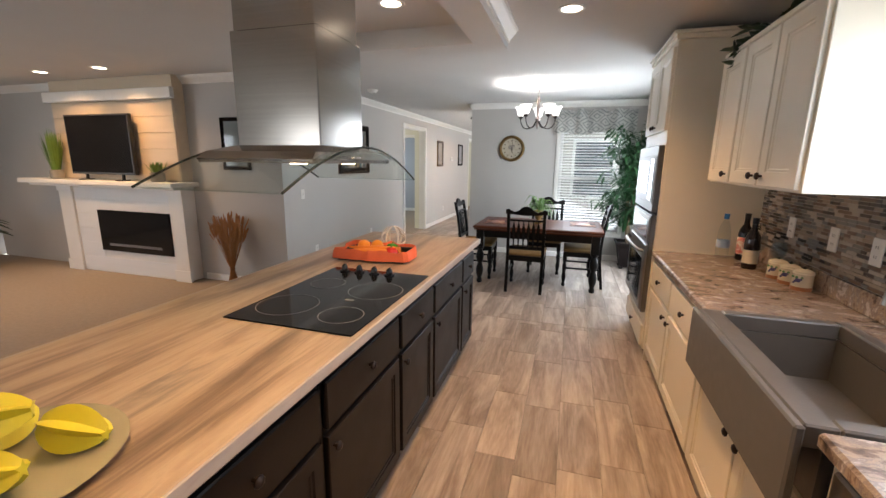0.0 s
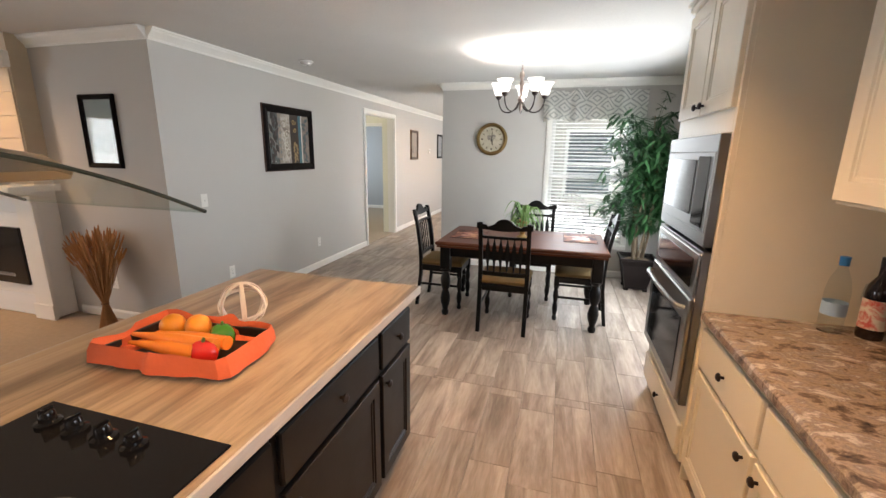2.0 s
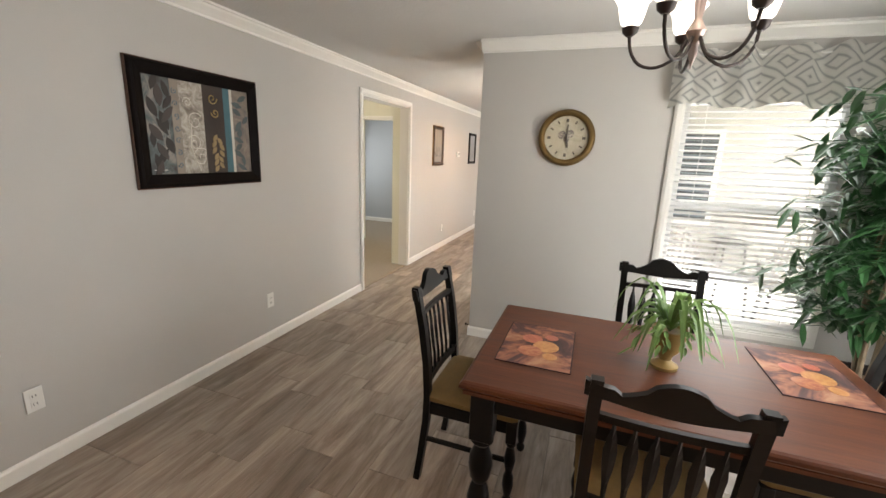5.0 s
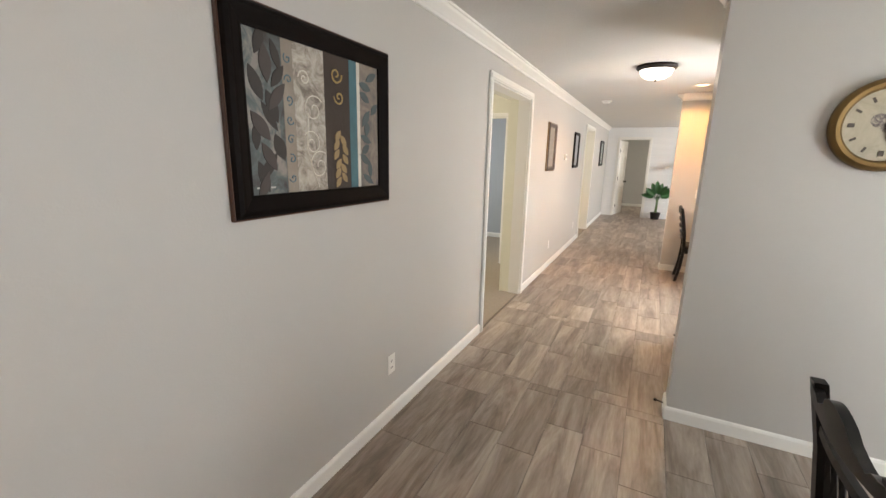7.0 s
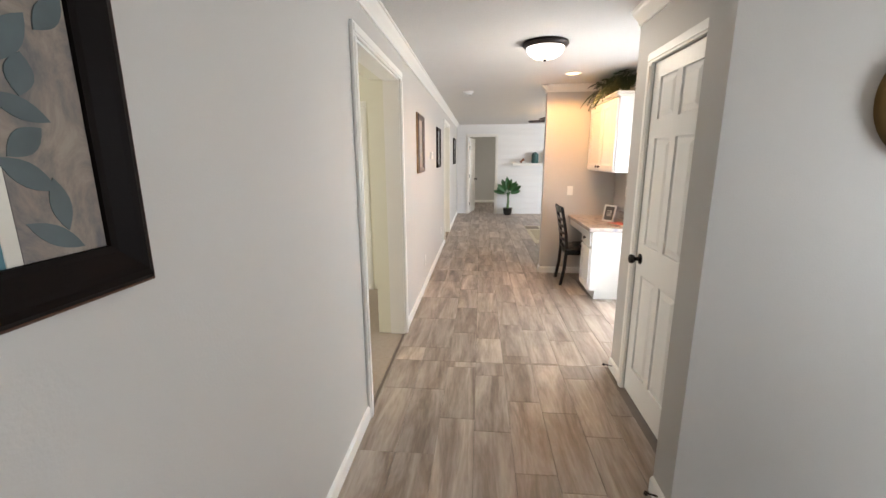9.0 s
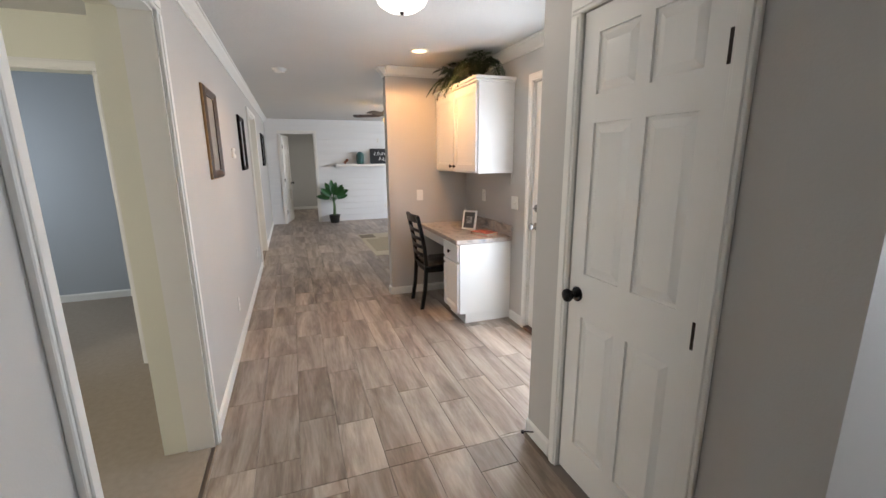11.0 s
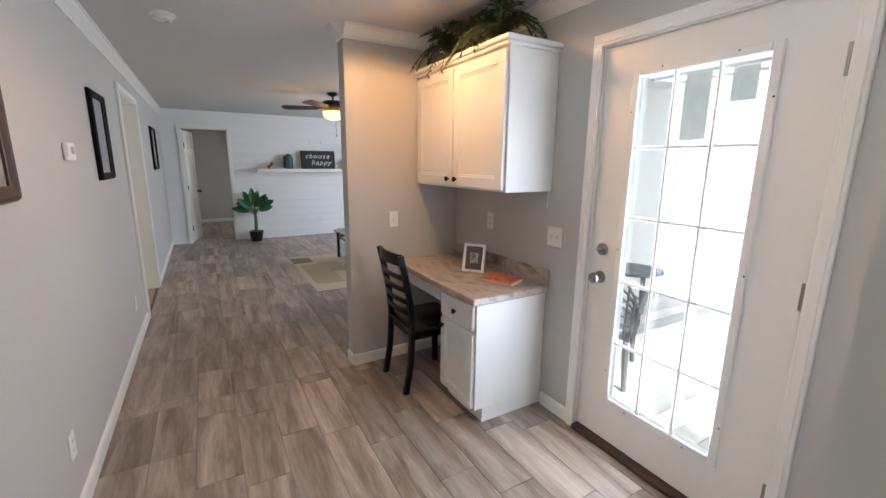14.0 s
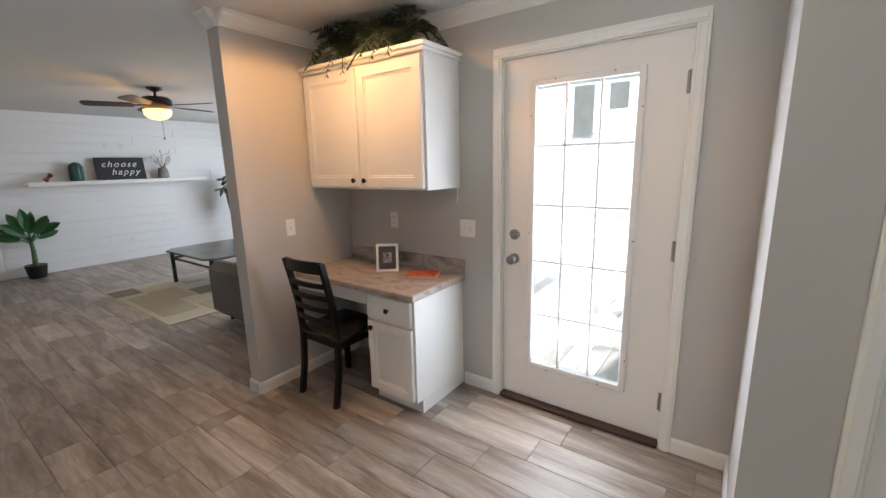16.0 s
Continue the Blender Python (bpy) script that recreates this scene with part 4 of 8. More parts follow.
for d, h in ((-0.06, 0.016), (-0.012, 0.022), (-0.004, 0.055), (0.012, 0.068), (0.022, 0.045), (0.026, 0.012)):
    ring = []
    for i in range(nn):
        a = 2 * math.pi * i / nn
        c, s = math.cos(a), math.sin(a)
        k = 1 / max(abs(c) / 0.205, abs(s) / 0.12)
        wob = 0.007 * math.sin(5 * a + d * 90) + 0.005 * math.sin(11 * a) + rng.uniform(-0.002, 0.002)
        ring.append(Vector((0.015 + c * (k + d + wob), s * (k + d + wob), max(0.004, h + 0.8 * wob if h > 0.03 else h))))
    rows2.append(ring)
g.rings(rows2, cap=False)
part("cloth", g, ORANGE, ft, "folded coral cloth liner", True)
CARROT, ORNG, GRN, RED = mat("carrot_orange", (0.75, 0.24, 0.03), 0.45, scale=20), mat("orange_peel", (0.80, 0.30, 0.02), 0.4, bump=0.4, bump_scale=200), mat("green_pepper", (0.05, 0.22, 0.02), 0.25), mat("red_pepper", (0.55, 0.02, 0.015), 0.22)
for y, x0_, x1_, z_ in ((-0.045, 0.15, -0.15, 0.062), (-0.075, 0.12, -0.13, 0.05), (-0.01, 0.16, -0.10, 0.055)):
    v = thing("carrot", "orange carrot lying in the tray", "vegetable", (0, 0, 0), group="carrots")
    v.matrix_world = ft.matrix_world.copy()
    g = Geo()
    g.tube([(x0_, y, z_), ((x0_ + x1_) / 2, y + 0.006, z_), (x1_, y + 0.01, z_)], [0.021, 0.019, 0.006], 12)
    part("root", g, CARROT, v, smooth=True)
for x, y in ((-0.10, 0.05), (-0.02, 0.07)):
    v = thing("orange", "round orange in the produce tray", "fruit", (-0.97 + x, 1.97 + y, 0.885 + 0.055), group="oranges")
    g = Geo()
    g.sphere((0, 0, 0), 0.039, 16, 10)
    part("fruit", g, ORNG, v, smooth=True)
for nm, x, y, m in (("green_pepper", 0.09, 0.055, GRN), ("red_pepper", 0.13, -0.055, RED)):
    v = thing(nm, "shiny " + nm.replace("_", " ") + " in the produce tray", "vegetable", (-0.97 + x, 1.97 + y, 0.885 + 0.048))
    g = Geo()
    out = []
    for k in range(9):
        f = math.pi * k / 8
        rad, h = 0.034 * math.sin(f) ** 0.8, -0.034 * math.cos(f)
        out.append([Vector((max(rad, 1e-4) * (1 + 0.1 * math.cos(4 * a)) * math.cos(a) * 1.2, max(rad, 1e-4) * (1 + 0.1 * math.cos(4 * a)) * math.sin(a), h)) for a in [2 * math.pi * i / 20 for i in range(20)]])
    g.rings(out)
    part("body", g, m, v, smooth=True)
    g = Geo()
    g.tube([(0, 0, 0.028), (0.004, 0, 0.045)], [0.006, 0.004], 6)
    part("stem", g, mat("green_stem", (0.08, 0.16, 0.03), 0.6), v)
sp = thing("band_sphere", "open sphere of white wooden bands standing on the island", "ornament", (-0.945, 2.19, 0.885))
BAND = mat("whitewashed_wood", (0.72, 0.66, 0.57), 0.6, vary=0.1, scale=20)
for tilt, turn in ((90, 15), (90, 75), (90, 135), (25, 40)):
    g = Geo()
    m = pose(0, 0, 0.082, tilt, 0, turn)
    out = []
    for i in range(33):
        a = 2 * math.pi * i / 32
        ring = []
        for r, w in ((0.080, -0.006), (0.080, 0.006), (0.0755, 0.006), (0.0755, -0.006)):
            ring.append(m @ Vector((r * math.cos(a), r * math.sin(a), w)))
        out.append(ring)
    g.rings(out, cap=False)
    part("band", g, BAND, sp)
# plate of star fruit
pl = thing("plate", "large round grey-green plate on the island", "plate", (-0.84, 0.15, 0.885))
g = Geo()
g.lathe([(0.09, 0), (0.10, 0.003), (0.19, 0.014), (0.20, 0.017), (0.19, 0.018), (0.10, 0.008), (0.001, 0.007)], (0, 0, 0), 36)
part("dish", g, mat("grey_green_glaze", (0.30, 0.29, 0.20), 0.25), pl, smooth=True)
STAR = mat("star_fruit_skin", (0.55, 0.52, 0.03), 0.4, vary=0.15, scale=12)
for i, (x, y, rz, z) in enumerate(((0.07, -0.05, 30, 0.048), (-0.06, -0.09, 75, 0.048), (0.07, 0.09, 15, 0.048), (-0.07, 0.05, 110, 0.048), (0.0, 0.0, 50, 0.11))):
    v = thing("star_fruit", "yellow five-ribbed star fruit heaped on the plate", "fruit", (-0.84 + x, 0.15 + y, 0.885 + z), group="star fruit")
    g = Geo()
    out = []
    m = pose(0, 0, 0, 0, 90 + 8 * (i % 3 - 1), rz)
    for k in range(11):
        f = k / 10
        rad = 0.047 * math.sin(math.pi * (0.06 + 0.88 * f)) ** 0.6
        out.append([m @ Vector((rad * (1 if j % 2 == 0 else 0.45) * math.cos(2 * math.pi * j / 10 + 0.3), rad * (1 if j % 2 == 0 else 0.45) * math.sin(2 * math.pi * j / 10 + 0.3), 0.13 * (f - 0.5))) for j in range(10)])
    g.rings(out)
    part("fruit", g, STAR, v, smooth=True)

LEAFD = mat("dark_ivy_leaf", (0.030, 0.055, 0.022), 0.5, vary=0.4, scale=25)
LEAFF = mat("fern_leaf", (0.022, 0.046, 0.017), 0.5, vary=0.5, scale=22)


def leaf_heap(name, label, loc, span, count, size, droop, seed, material=LEAFD):
    """Trailing artificial greenery heaped on a cabinet top."""
    u = thing(name, label, "plant", loc)
    rng = random.Random(seed)
    g = Geo()
    stems = Geo()
    for k in range(max(8, count // 14)):
        a, l = rng.uniform(0, 2 * math.pi), rng.uniform(0.6, 1.0)
        p = [Vector((0, 0, 0.01))]
        end = Vector((span[0] * math.cos(a) * l, span[1] * math.sin(a) * l, rng.uniform(0.02, span[2])))
        if droop and end.x < -0.12 and rng.random() < 0.7:
            end.z = -rng.uniform(0.02, droop)
        c = end * 0.5 + Vector((0, 0, 0.12))
        pts = [(1 - f) ** 2 * p[0] + 2 * f * (1 - f) * c + f * f * end for f in [q / 7 for q in range(8)]]
        stems.tube(pts, 0.003, 4)
        for j in range(14):
            f = (j + 1.5) / 15 * 7
            i0 = min(6, int(f))
            q = pts[i0].lerp(pts[i0 + 1], f - i0)
            d = Vector((rng.uniform(-1, 1), rng.uniform(-1, 1), rng.uniform(-0.5, 0.6))).normalized()
            g.leaf(q, q + d * size * rng.uniform(0.7, 1.3), size * 0.65, (0.1, 0.2, 1), 0.02)
    part("foliage", g, material, u)
    part("stems", stems, material, u)
    return u


leaf_heap("ivy_garland", "dark green artificial ivy trailing over the cabinet top", (1.14, 2.55, 2.077), (0.26, 0.45, 0.24), 170, 0.10, 0.16, 4)
leaf_heap("ivy_garland", "dark green artificial ivy on the cabinet top", (1.18, 1.95, 2.077), (0.2, 0.4, 0.24), 130, 0.10, 0.0, 9)


def downlight(p, glow, label="white recessed downlight with a lit lens in the ceiling"):
    u = thing("recessed_light", label, "ceiling light", p, group="recessed lights")
    g = Geo()
    n = 28
    g.rings([[Vector((q * math.cos(2 * math.pi * i / n), q * math.sin(2 * math.pi * i / n), h)) for i in range(n)] for q, h in ((0.058, -0.001), (0.06, -0.006), (0.078, -0.006), (0.082, -0.001))], cap=False)
    part("trim_ring", g, TRIM, u, smooth=True)
    g = Geo()
    g.lathe([(0.058, -0.001), (0.058, -0.004)], (0, 0, 0), 24)
    part("lens", g, glow, u, "glowing lens")
    return u


GLOWW = mat("warm_lens_glow", (1, 0.9, 0.75), 0.5, emit=6, emit_col=(1.0, 0.84, 0.62))
for x, y in ((0.06, 2.55), (0.06, 0.9), (0.06, -0.8), (-4.6, 3.05), (-5.5, 3.05), (-4.9, 2.3), (-5.8, 2.3), (-0.95, 2.2), (-0.95, 0.6)):
    downlight((x, y, CEIL), GLOWW)
downlight((-1.30, 9.65, CEIL), mat("amber_lens_glow", (1, 0.8, 0.55), 0.5, emit=4, emit_col=(1.0, 0.62, 0.30)))

# ---- dining room ----
tb = thing("dining_table", "cherry-topped dining table on black turned legs", "table", (-0.21, 4.97, 0))
g = Geo()
hx, hy = 0.74, 0.445
g.rings([[Vector((sx * (hx - d), sy * (hy - d), z)) for sx, sy in ((-1, -1), (1, -1), (1, 1), (-1, 1))] for d, z in ((0.03, 0.665), (0.012, 0.668), (0.012, 0.682), (0.02, 0.684), (0.006, 0.69), (0.0, 0.698), (0.0, 0.710), (0.006, 0.718), (0.016, 0.722))])
part("tabletop", g, TABLEW, tb, "polished cherry wood tabletop")
for a in ((-0.66, -0.375, 0.66, -0.35), (-0.66, 0.35, 0.66, 0.375), (-0.68, -0.35, -0.655, 0.35), (0.655, -0.35, 0.68, 0.35)):
    g = Geo()
    g.box(a[0], a[1], 0.575, a[2], a[3], 0.6645, 0.003)
    part("apron", g, BLACKW, tb)
LEG = [(0.026, 0), (0.032, 0.012), (0.034, 0.035), (0.024, 0.055), (0.028, 0.075), (0.042, 0.12), (0.047, 0.17), (0.036, 0.225), (0.027, 0.25), (0.04, 0.275), (0.048, 0.33), (0.045, 0.37), (0.03, 0.41), (0.028, 0.42), (0.046, 0.44), (0.046, 0.455)]
for sx in (-1, 1):
    for sy in (-1, 1):
        g = Geo()
        g.lathe(LEG, (sx * 0.66, sy * 0.355, 0), 20)
        g.box(sx * 0.66 - 0.045, sy * 0.355 - 0.045, 0.455, sx * 0.66 + 0.045, sy * 0.355 + 0.045, 0.6648, 0.004)
        part("leg", g, BLACKW, tb, "black turned leg", True)

SEATM = mat("gold_seat_fabric", (0.20, 0.125, 0.045), 0.85, vary=0.2, scale=40, bump=0.4, bump_scale=200)
ch = thing("dining_chair", "black painted dining chair with a gold cushioned seat", "chair", (-0.305, 4.57, 0), group="dining chairs")
g = Geo()
g.rings([[Vector((sx * a, 0.0 + sy * b + 0.01, z)) for sx, sy in ((-0.86, -1), (0.86, -1), (0.95, -0.9), (1, 0.9), (0.93, 1), (-0.93, 1), (-1, 0.9), (-0.95, -0.9))] for a, b, z in ((0.205, 0.20, 0.425), (0.218, 0.212, 0.435), (0.22, 0.214, 0.455), (0.205, 0.20, 0.472), (0.15, 0.15, 0.48))])
part("seat", g, SEATM, ch, "gold fabric seat cushion", True)
for a in ((-0.19, 0.185, 0.19, 0.21), (-0.185, -0.205, 0.185, -0.18), (-0.205, -0.18, -0.18, 0.185), (0.18, -0.18, 0.205, 0.185)):
    g = Geo()
    g.box(a[0], a[1], 0.365, a[2], a[3], 0.4245, 0.003)
    part("seat_rail", g, BLACKW, ch)
FLEG = [(0.016, 0), (0.021, 0.01), (0.022, 0.03), (0.014, 0.045), (0.02, 0.07), (0.026, 0.11), (0.022, 0.155), (0.015, 0.175), (0.021, 0.20), (0.026, 0.24), (0.018, 0.29), (0.015, 0.30), (0.024, 0.315), (0.024, 0.325)]
for sx in (-1, 1):
    g = Geo()
    g.lathe(FLEG, (sx * 0.19, 0.20, 0), 14)
    g.box(sx * 0.19 - 0.023, 0.177, 0.325, sx * 0.19 + 0.023, 0.223, 0.4246, 0.003)
    part("front_leg", g, BLACKW, ch, "black turned front leg", True)
    g = Geo()
    path = [(-0.235, 0.0), (-0.215, 0.15), (-0.195, 0.33), (-0.192, 0.46), (-0.20, 0.60), (-0.225, 0.78), (-0.262, 0.96)]
    out = []
    for y, z in path:
        w = 0.017
        out.append([Vector((sx * 0.195 - w, y - 0.015, z)), Vector((sx * 0.195 + w, y - 0.015, z)), Vector((sx * 0.195 + w, y + 0.015, z)), Vector((sx * 0.195 - w, y + 0.015, z))])
    g.rings(out)
    part("back_post", g, BLACKW, ch, "curved black back post")


def back_at(z):
    ys = [(0.46, -0.192), (0.60, -0.20), (0.78, -0.225), (0.96, -0.262), (1.0, -0.27)]
    for (a, p), (b, q) in zip(ys, ys[1:]):
        if z <= b:
            return p + (q - p) * (z - a) / (b - a)
    return -0.27


g = Geo()
out = []
for i in range(25):
    x = -0.225 + 0.45 * i / 24
    f = abs(x) / 0.225
    zt = 0.955 + 0.028 * math.cos(f * math.pi * 1.5) * (1 if f < 0.66 else 0.4) + (0.012 if f < 0.3 else 0)
    zb = 0.90 - 0.006 * math.cos(f * math.pi)
    bow = -0.018 * (1 - f * f)
    yb, yt = back_at(zb) + bow, back_at(zt) + bow
    out.append([Vector((x, yb - 0.013, zb)), Vector((x, yb + 0.013, zb)), Vector((x, yt + 0.011, zt)), Vector((x, yt - 0.011, zt))])
g.rings(out)
part("crest_rail", g, BLACKW, ch, "shaped black crest rail", True)
for z, h in ((0.835, 0.022), (0.52, 0.035)):
    g = Geo()
    out = []
    for i in range(9):
        x = -0.18 + 0.36 * i / 8
        y = back_at(z) - 0.012 * (1 - (x / 0.18) ** 2)
        out.append([Vector((x, y - 0.009, z - h / 2)), Vector((x, y + 0.009, z - h / 2)), Vector((x, y + 0.009, z + h / 2)), Vector((x, y - 0.009, z + h / 2))])
    g.rings(out)
    part("cross_rail", g, BLACKW, ch)
for i in range(6):
    x = -0.135 + 0.054 * i
    g = Geo()
    out = []
    for z, w in ((0.53, 0.006), (0.60, 0.009), (0.66, 0.017), (0.72, 0.020), (0.77, 0.013), (0.80, 0.006), (0.83, 0.005)):
        y = back_at(z) - 0.011 * (1 - (x / 0.18) ** 2)
        out.append([Vector((x - w, y, z)), Vector((x, y - 0.007, z)), Vector((x + w, y, z)), Vector((x, y + 0.007, z))])
    g.rings(out)
    part("spindle", g, BLACKW, ch, "arrow-shaped black spindle")
for sx in (-1, 1):
    g = Geo()
    g.box(sx * 0.192 - 0.008, -0.20, 0.215, sx * 0.192 + 0.008, 0.185, 0.237, 0.003)
    part("stretcher", g, BLACKW, ch)
copy_thing(ch, pose(-0.98, 4.985, 0, 0, 0, -90))
copy_thing(ch, pose(0.33, 4.99, 0, 0, 0, 90))
copy_thing(ch, pose(-0.15, 5.50, 0, 0, 0, 180))

MATM = blotch_mat("printed_fruit_placemat", ((0.34, (0.035, 0.018, 0.022)), (0.46, (0.10, 0.04, 0.035)), (0.54, (0.32, 0.12, 0.07)), (0.66, (0.46, 0.24, 0.14))), 5.0, 0.65, distortion=0.6, detail=4)
FRUIT = [blotch_mat("print_fruit", ((0.3, a_), (0.7, b_)), 16, 0.35) for a_, b_ in (((0.28, 0.03, 0.02), (0.62, 0.20, 0.10)), ((0.45, 0.14, 0.04), (0.72, 0.42, 0.16)), ((0.30, 0.05, 0.03), (0.60, 0.26, 0.12)))]
for x, y, w, h, rz in ((-0.72, 4.95, 0.30, 0.42, 0), (0.31, 5.12, 0.30, 0.42, 0)):
    g = Geo()
    g.box(-w / 2, -h / 2, 0, w / 2, h / 2, 0.003, 0.001)
    u = thing("placemat", "dark placemat printed with glowing red and orange fruit", "placemat", (x, y, 0.722), rz, group="placemats")
    part("sheet", g, mat("placemat_backing", (0.03, 0.015, 0.02), 0.7, spec=0.2), u)
    g = Geo()
    g.box(-w / 2 + 0.004, -h / 2 + 0.004, 0.003, w / 2 - 0.004, h / 2 - 0.004, 0.0036)
    part("print", g, MATM, u, "printed fruit picture")
    for i, (px, py, r) in enumerate(((-0.03, 0.05, 0.045), (0.035, -0.01, 0.055), (-0.025, -0.075, 0.05), (0.05, 0.09, 0.03), (0.06, -0.10, 0.03))):
        g = Geo()
        g.lathe([(r, 0.0036), (r, 0.0041 + 0.0001 * i)], (px, py, 0), 18)
        part("printed_fruit", g, FRUIT[i % 3], u)
# fern in an urn
fp = thing("potted_fern", "spider fern in a gold urn on the dining table", "potted plant", (-0.22, 4.97, 0.722))
GOLD = mat("antique_gold", (0.30, 0.19, 0.06), 0.5, vary=0.3, scale=20)
g = Geo()
g.lathe([(0.05, 0), (0.052, 0.012), (0.035, 0.02), (0.022, 0.035), (0.026, 0.05), (0.045, 0.075), (0.058, 0.12), (0.06, 0.15), (0.066, 0.165), (0.062, 0.168), (0.054, 0.155), (0.001, 0.15)], (0, 0, 0), 20)
part("urn", g, GOLD, fp, "gold-brown footed urn", True)
LEAFB = mat("bright_fern_leaf", (0.14, 0.26, 0.065), 0.45, vary=0.35, scale=18)
g = Geo()
rng = random.Random(21)
for k in range(36):
    a = rng.uniform(0, 2 * math.pi)
    L = rng.uniform(0.12, 0.25)
    up = rng.uniform(0.05, 0.15)
    pts = []
    for i in range(8):
        f = i / 7
        pts.append(Vector((math.cos(a) * L * f, math.sin(a) * L * f, 0.155 + up * math.sin(f * 2.6) * 1.4 - 0.11 * f ** 3 * rng.uniform(0.8, 1.1))))
    side = Vector((-math.sin(a), math.cos(a), 0))
    rows3 = []
    for i, p in enumerate(pts):
        w = 0.012 * math.sin(math.pi * (0.12 + 0.85 * i / 7))
        rows3.append([p - side * w, p + Vector((0, 0, -w * 0.5)), p + side * w])
    g.rings(rows3, cap=False, closed=False)
for k in range(60):
    a, L = rng.uniform(0, 2 * math.pi), rng.uniform(0.08, 0.19)
    b = Vector((math.cos(a) * L, math.sin(a) * L, 0.22 - 0.9 * L * L * 4 + rng.uniform(-0.03, 0.05)))
    g.leaf(b * 0.8 + Vector((0, 0, 0.03)), b + Vector((rng.uniform(-0.03, 0.03), rng.uniform(-0.03, 0.03), -0.03)), 0.018)
part("foliage", g, LEAFB, fp, "arching bright green leaves")

# clock
ck2 = thing("wall_clock", "round antique-brass wall clock with a cream face", "clock", (-0.795, YD, 1.675))
BRASS = mat("antique_brass", (0.20, 0.125, 0.045), 0.4, 0.7, vary=0.25, scale=14)
g = Geo()
g.lathe([(0.155, -0.012), (0.155, -0.03), (0.165, -0.042), (0.18, -0.045), (0.195, -0.035), (0.20, -0.02), (0.20, 0.0)], (0, 0, 0), 48, axis="y")
part("rim", g, BRASS, ck2, "rounded brass rim", True)
FACE = blotch_mat("cream_clock_face", ((0.35, (0.38, 0.34, 0.25)), (0.6, (0.50, 0.45, 0.345))), 6, 0.6)
g = Geo()
g.lathe([(0.154, -0.0125), (0.154, -0.016)], (0, 0, 0), 40, axis="y")
part("face", g, FACE, ck2)
INK = mat("dark_ink", (0.09, 0.075, 0.06), 0.6)
for k in range(12):
    a = radians(30 * k)
    g = Geo()
    m = pose(0.122 * math.sin(a), -0.0175, 0.122 * math.cos(a), 0, math.degrees(a), 0)
    g.box(-0.005 - 0.004 * (k % 3 == 0), -0.001, -0.012, 0.005 + 0.004 * (k % 3 == 0), 0.001, 0.012, 0, m)
    part("numeral_bar", g, INK, ck2)
g = Geo()
for px, pz, r in ((-0.03, 0.02, 0.03), (0.025, 0.03, 0.028), (0.0, -0.01, 0.022)):
    g.lathe([(r, -0.0162), (r, -0.017)], (px, 0, pz), 14, axis="y")
part("face_drawing", g, blotch_mat("faded_drawing", ((0.4, (0.12, 0.10, 0.10)), (0.6, (0.5, 0.45, 0.36))), 30, 0.7), ck2)
for a, L, w in ((4, 0.095, 0.005), (170, 0.07, 0.007)):
    g = Geo()
    g.box(-w, -0.021, -0.015, w, -0.0195, L, 0.0005, pose(0, 0, 0, 0, a, 0))
    part("pointer", g, INK, ck2, "black clock pointer")


# windows with blinds
SLAT = mat("white_blind_slat", (0.80, 0.80, 0.79), 0.4, vary=0.02)
VINYL = mat("white_vinyl", (0.78, 0.78, 0.77), 0.35, vary=0.02)


def window(name, axis, face, lo, hi, z0, z1, out, label, tilt, n_slats, pitch, mull=None):
    """A sash window in its opening with slatted blinds inside; out: sign of outdoors on the axis across the wall."""
    root = new(name)
    tagged(root, label, "window", kind="structure")

    def bx(nm, a, b, p, q, d0, d1, m, bev=0.003, lab=""):
        g = Geo()
        if axis == "x":
            g.box(a, face + out * d0, p, b, face + out * d1, q, bev)
        else:
            g.box(face + out * d0, a, p, face + out * d1, b, q, bev)
        return part(nm, g, m, root, lab)
    w = 0.045
    bx("frame", lo, lo + w, z0, z1, 0.06, 0.11, VINYL)
    bx("frame", hi - w, hi, z0, z1, 0.06, 0.11, VINYL)
    bx("frame", lo + w, hi - w, z0, z0 + w, 0.06, 0.11, VINYL)
    bx("frame", lo + w, hi - w, z1 - w, z1, 0.06, 0.11, VINYL)
    zm = (z0 + z1) / 2
    bx("meeting_rail", lo + w, hi - w, zm - 0.025, zm + 0.025, 0.065, 0.105, VINYL)
    for p, q in ((z0 + w, zm - 0.025), (zm + 0.025, z1 - w)):
        o = bx("pane", lo + w, hi - w, p, q, 0.082, 0.086, GLASS, 0, "clear glass pane")
        o.visible_shadow = False
    bx("sill", lo, hi, z0 - 0.0, z0 + 0.012, -0.001, 0.06, TRIM)
    g = Geo()
    L = hi - lo - 0.02
    if axis == "x":
        g.box(-L / 2, -0.0225, -0.001, L / 2, 0.0225, 0.001, 0, pose(0, 0, 0, tilt, 0, 0))
    else:
        g.box(-0.0225, -L / 2, -0.001, 0.0225, L / 2, 0.001, 0, pose(0, 0, 0, 0, tilt, 0))
    me = mesh_of(g, SLAT, name="slat")
    c = (lo + hi) / 2
    for i in range(n_slats):
        z = z1 - 0.06 - pitch * i
        if z < z0 + 0.03:
            break
        o = new("slat", me)
        o.location = (c, face + out * 0.03, z) if axis == "x" else (face + out * 0.03, c, z)
        o.parent = root
    for f in (0.15, 0.85):
        a = lo + (hi - lo) * f
        bx("cord", a - 0.0015, a + 0.0015, z0 + 0.03, z1, 0.0285, 0.0315, SLAT, 0)
    bx("head_rail", lo + 0.005, hi - 0.005, z1 - 0.045, z1 - 0.002, 0.005, 0.055, SLAT)
    return root


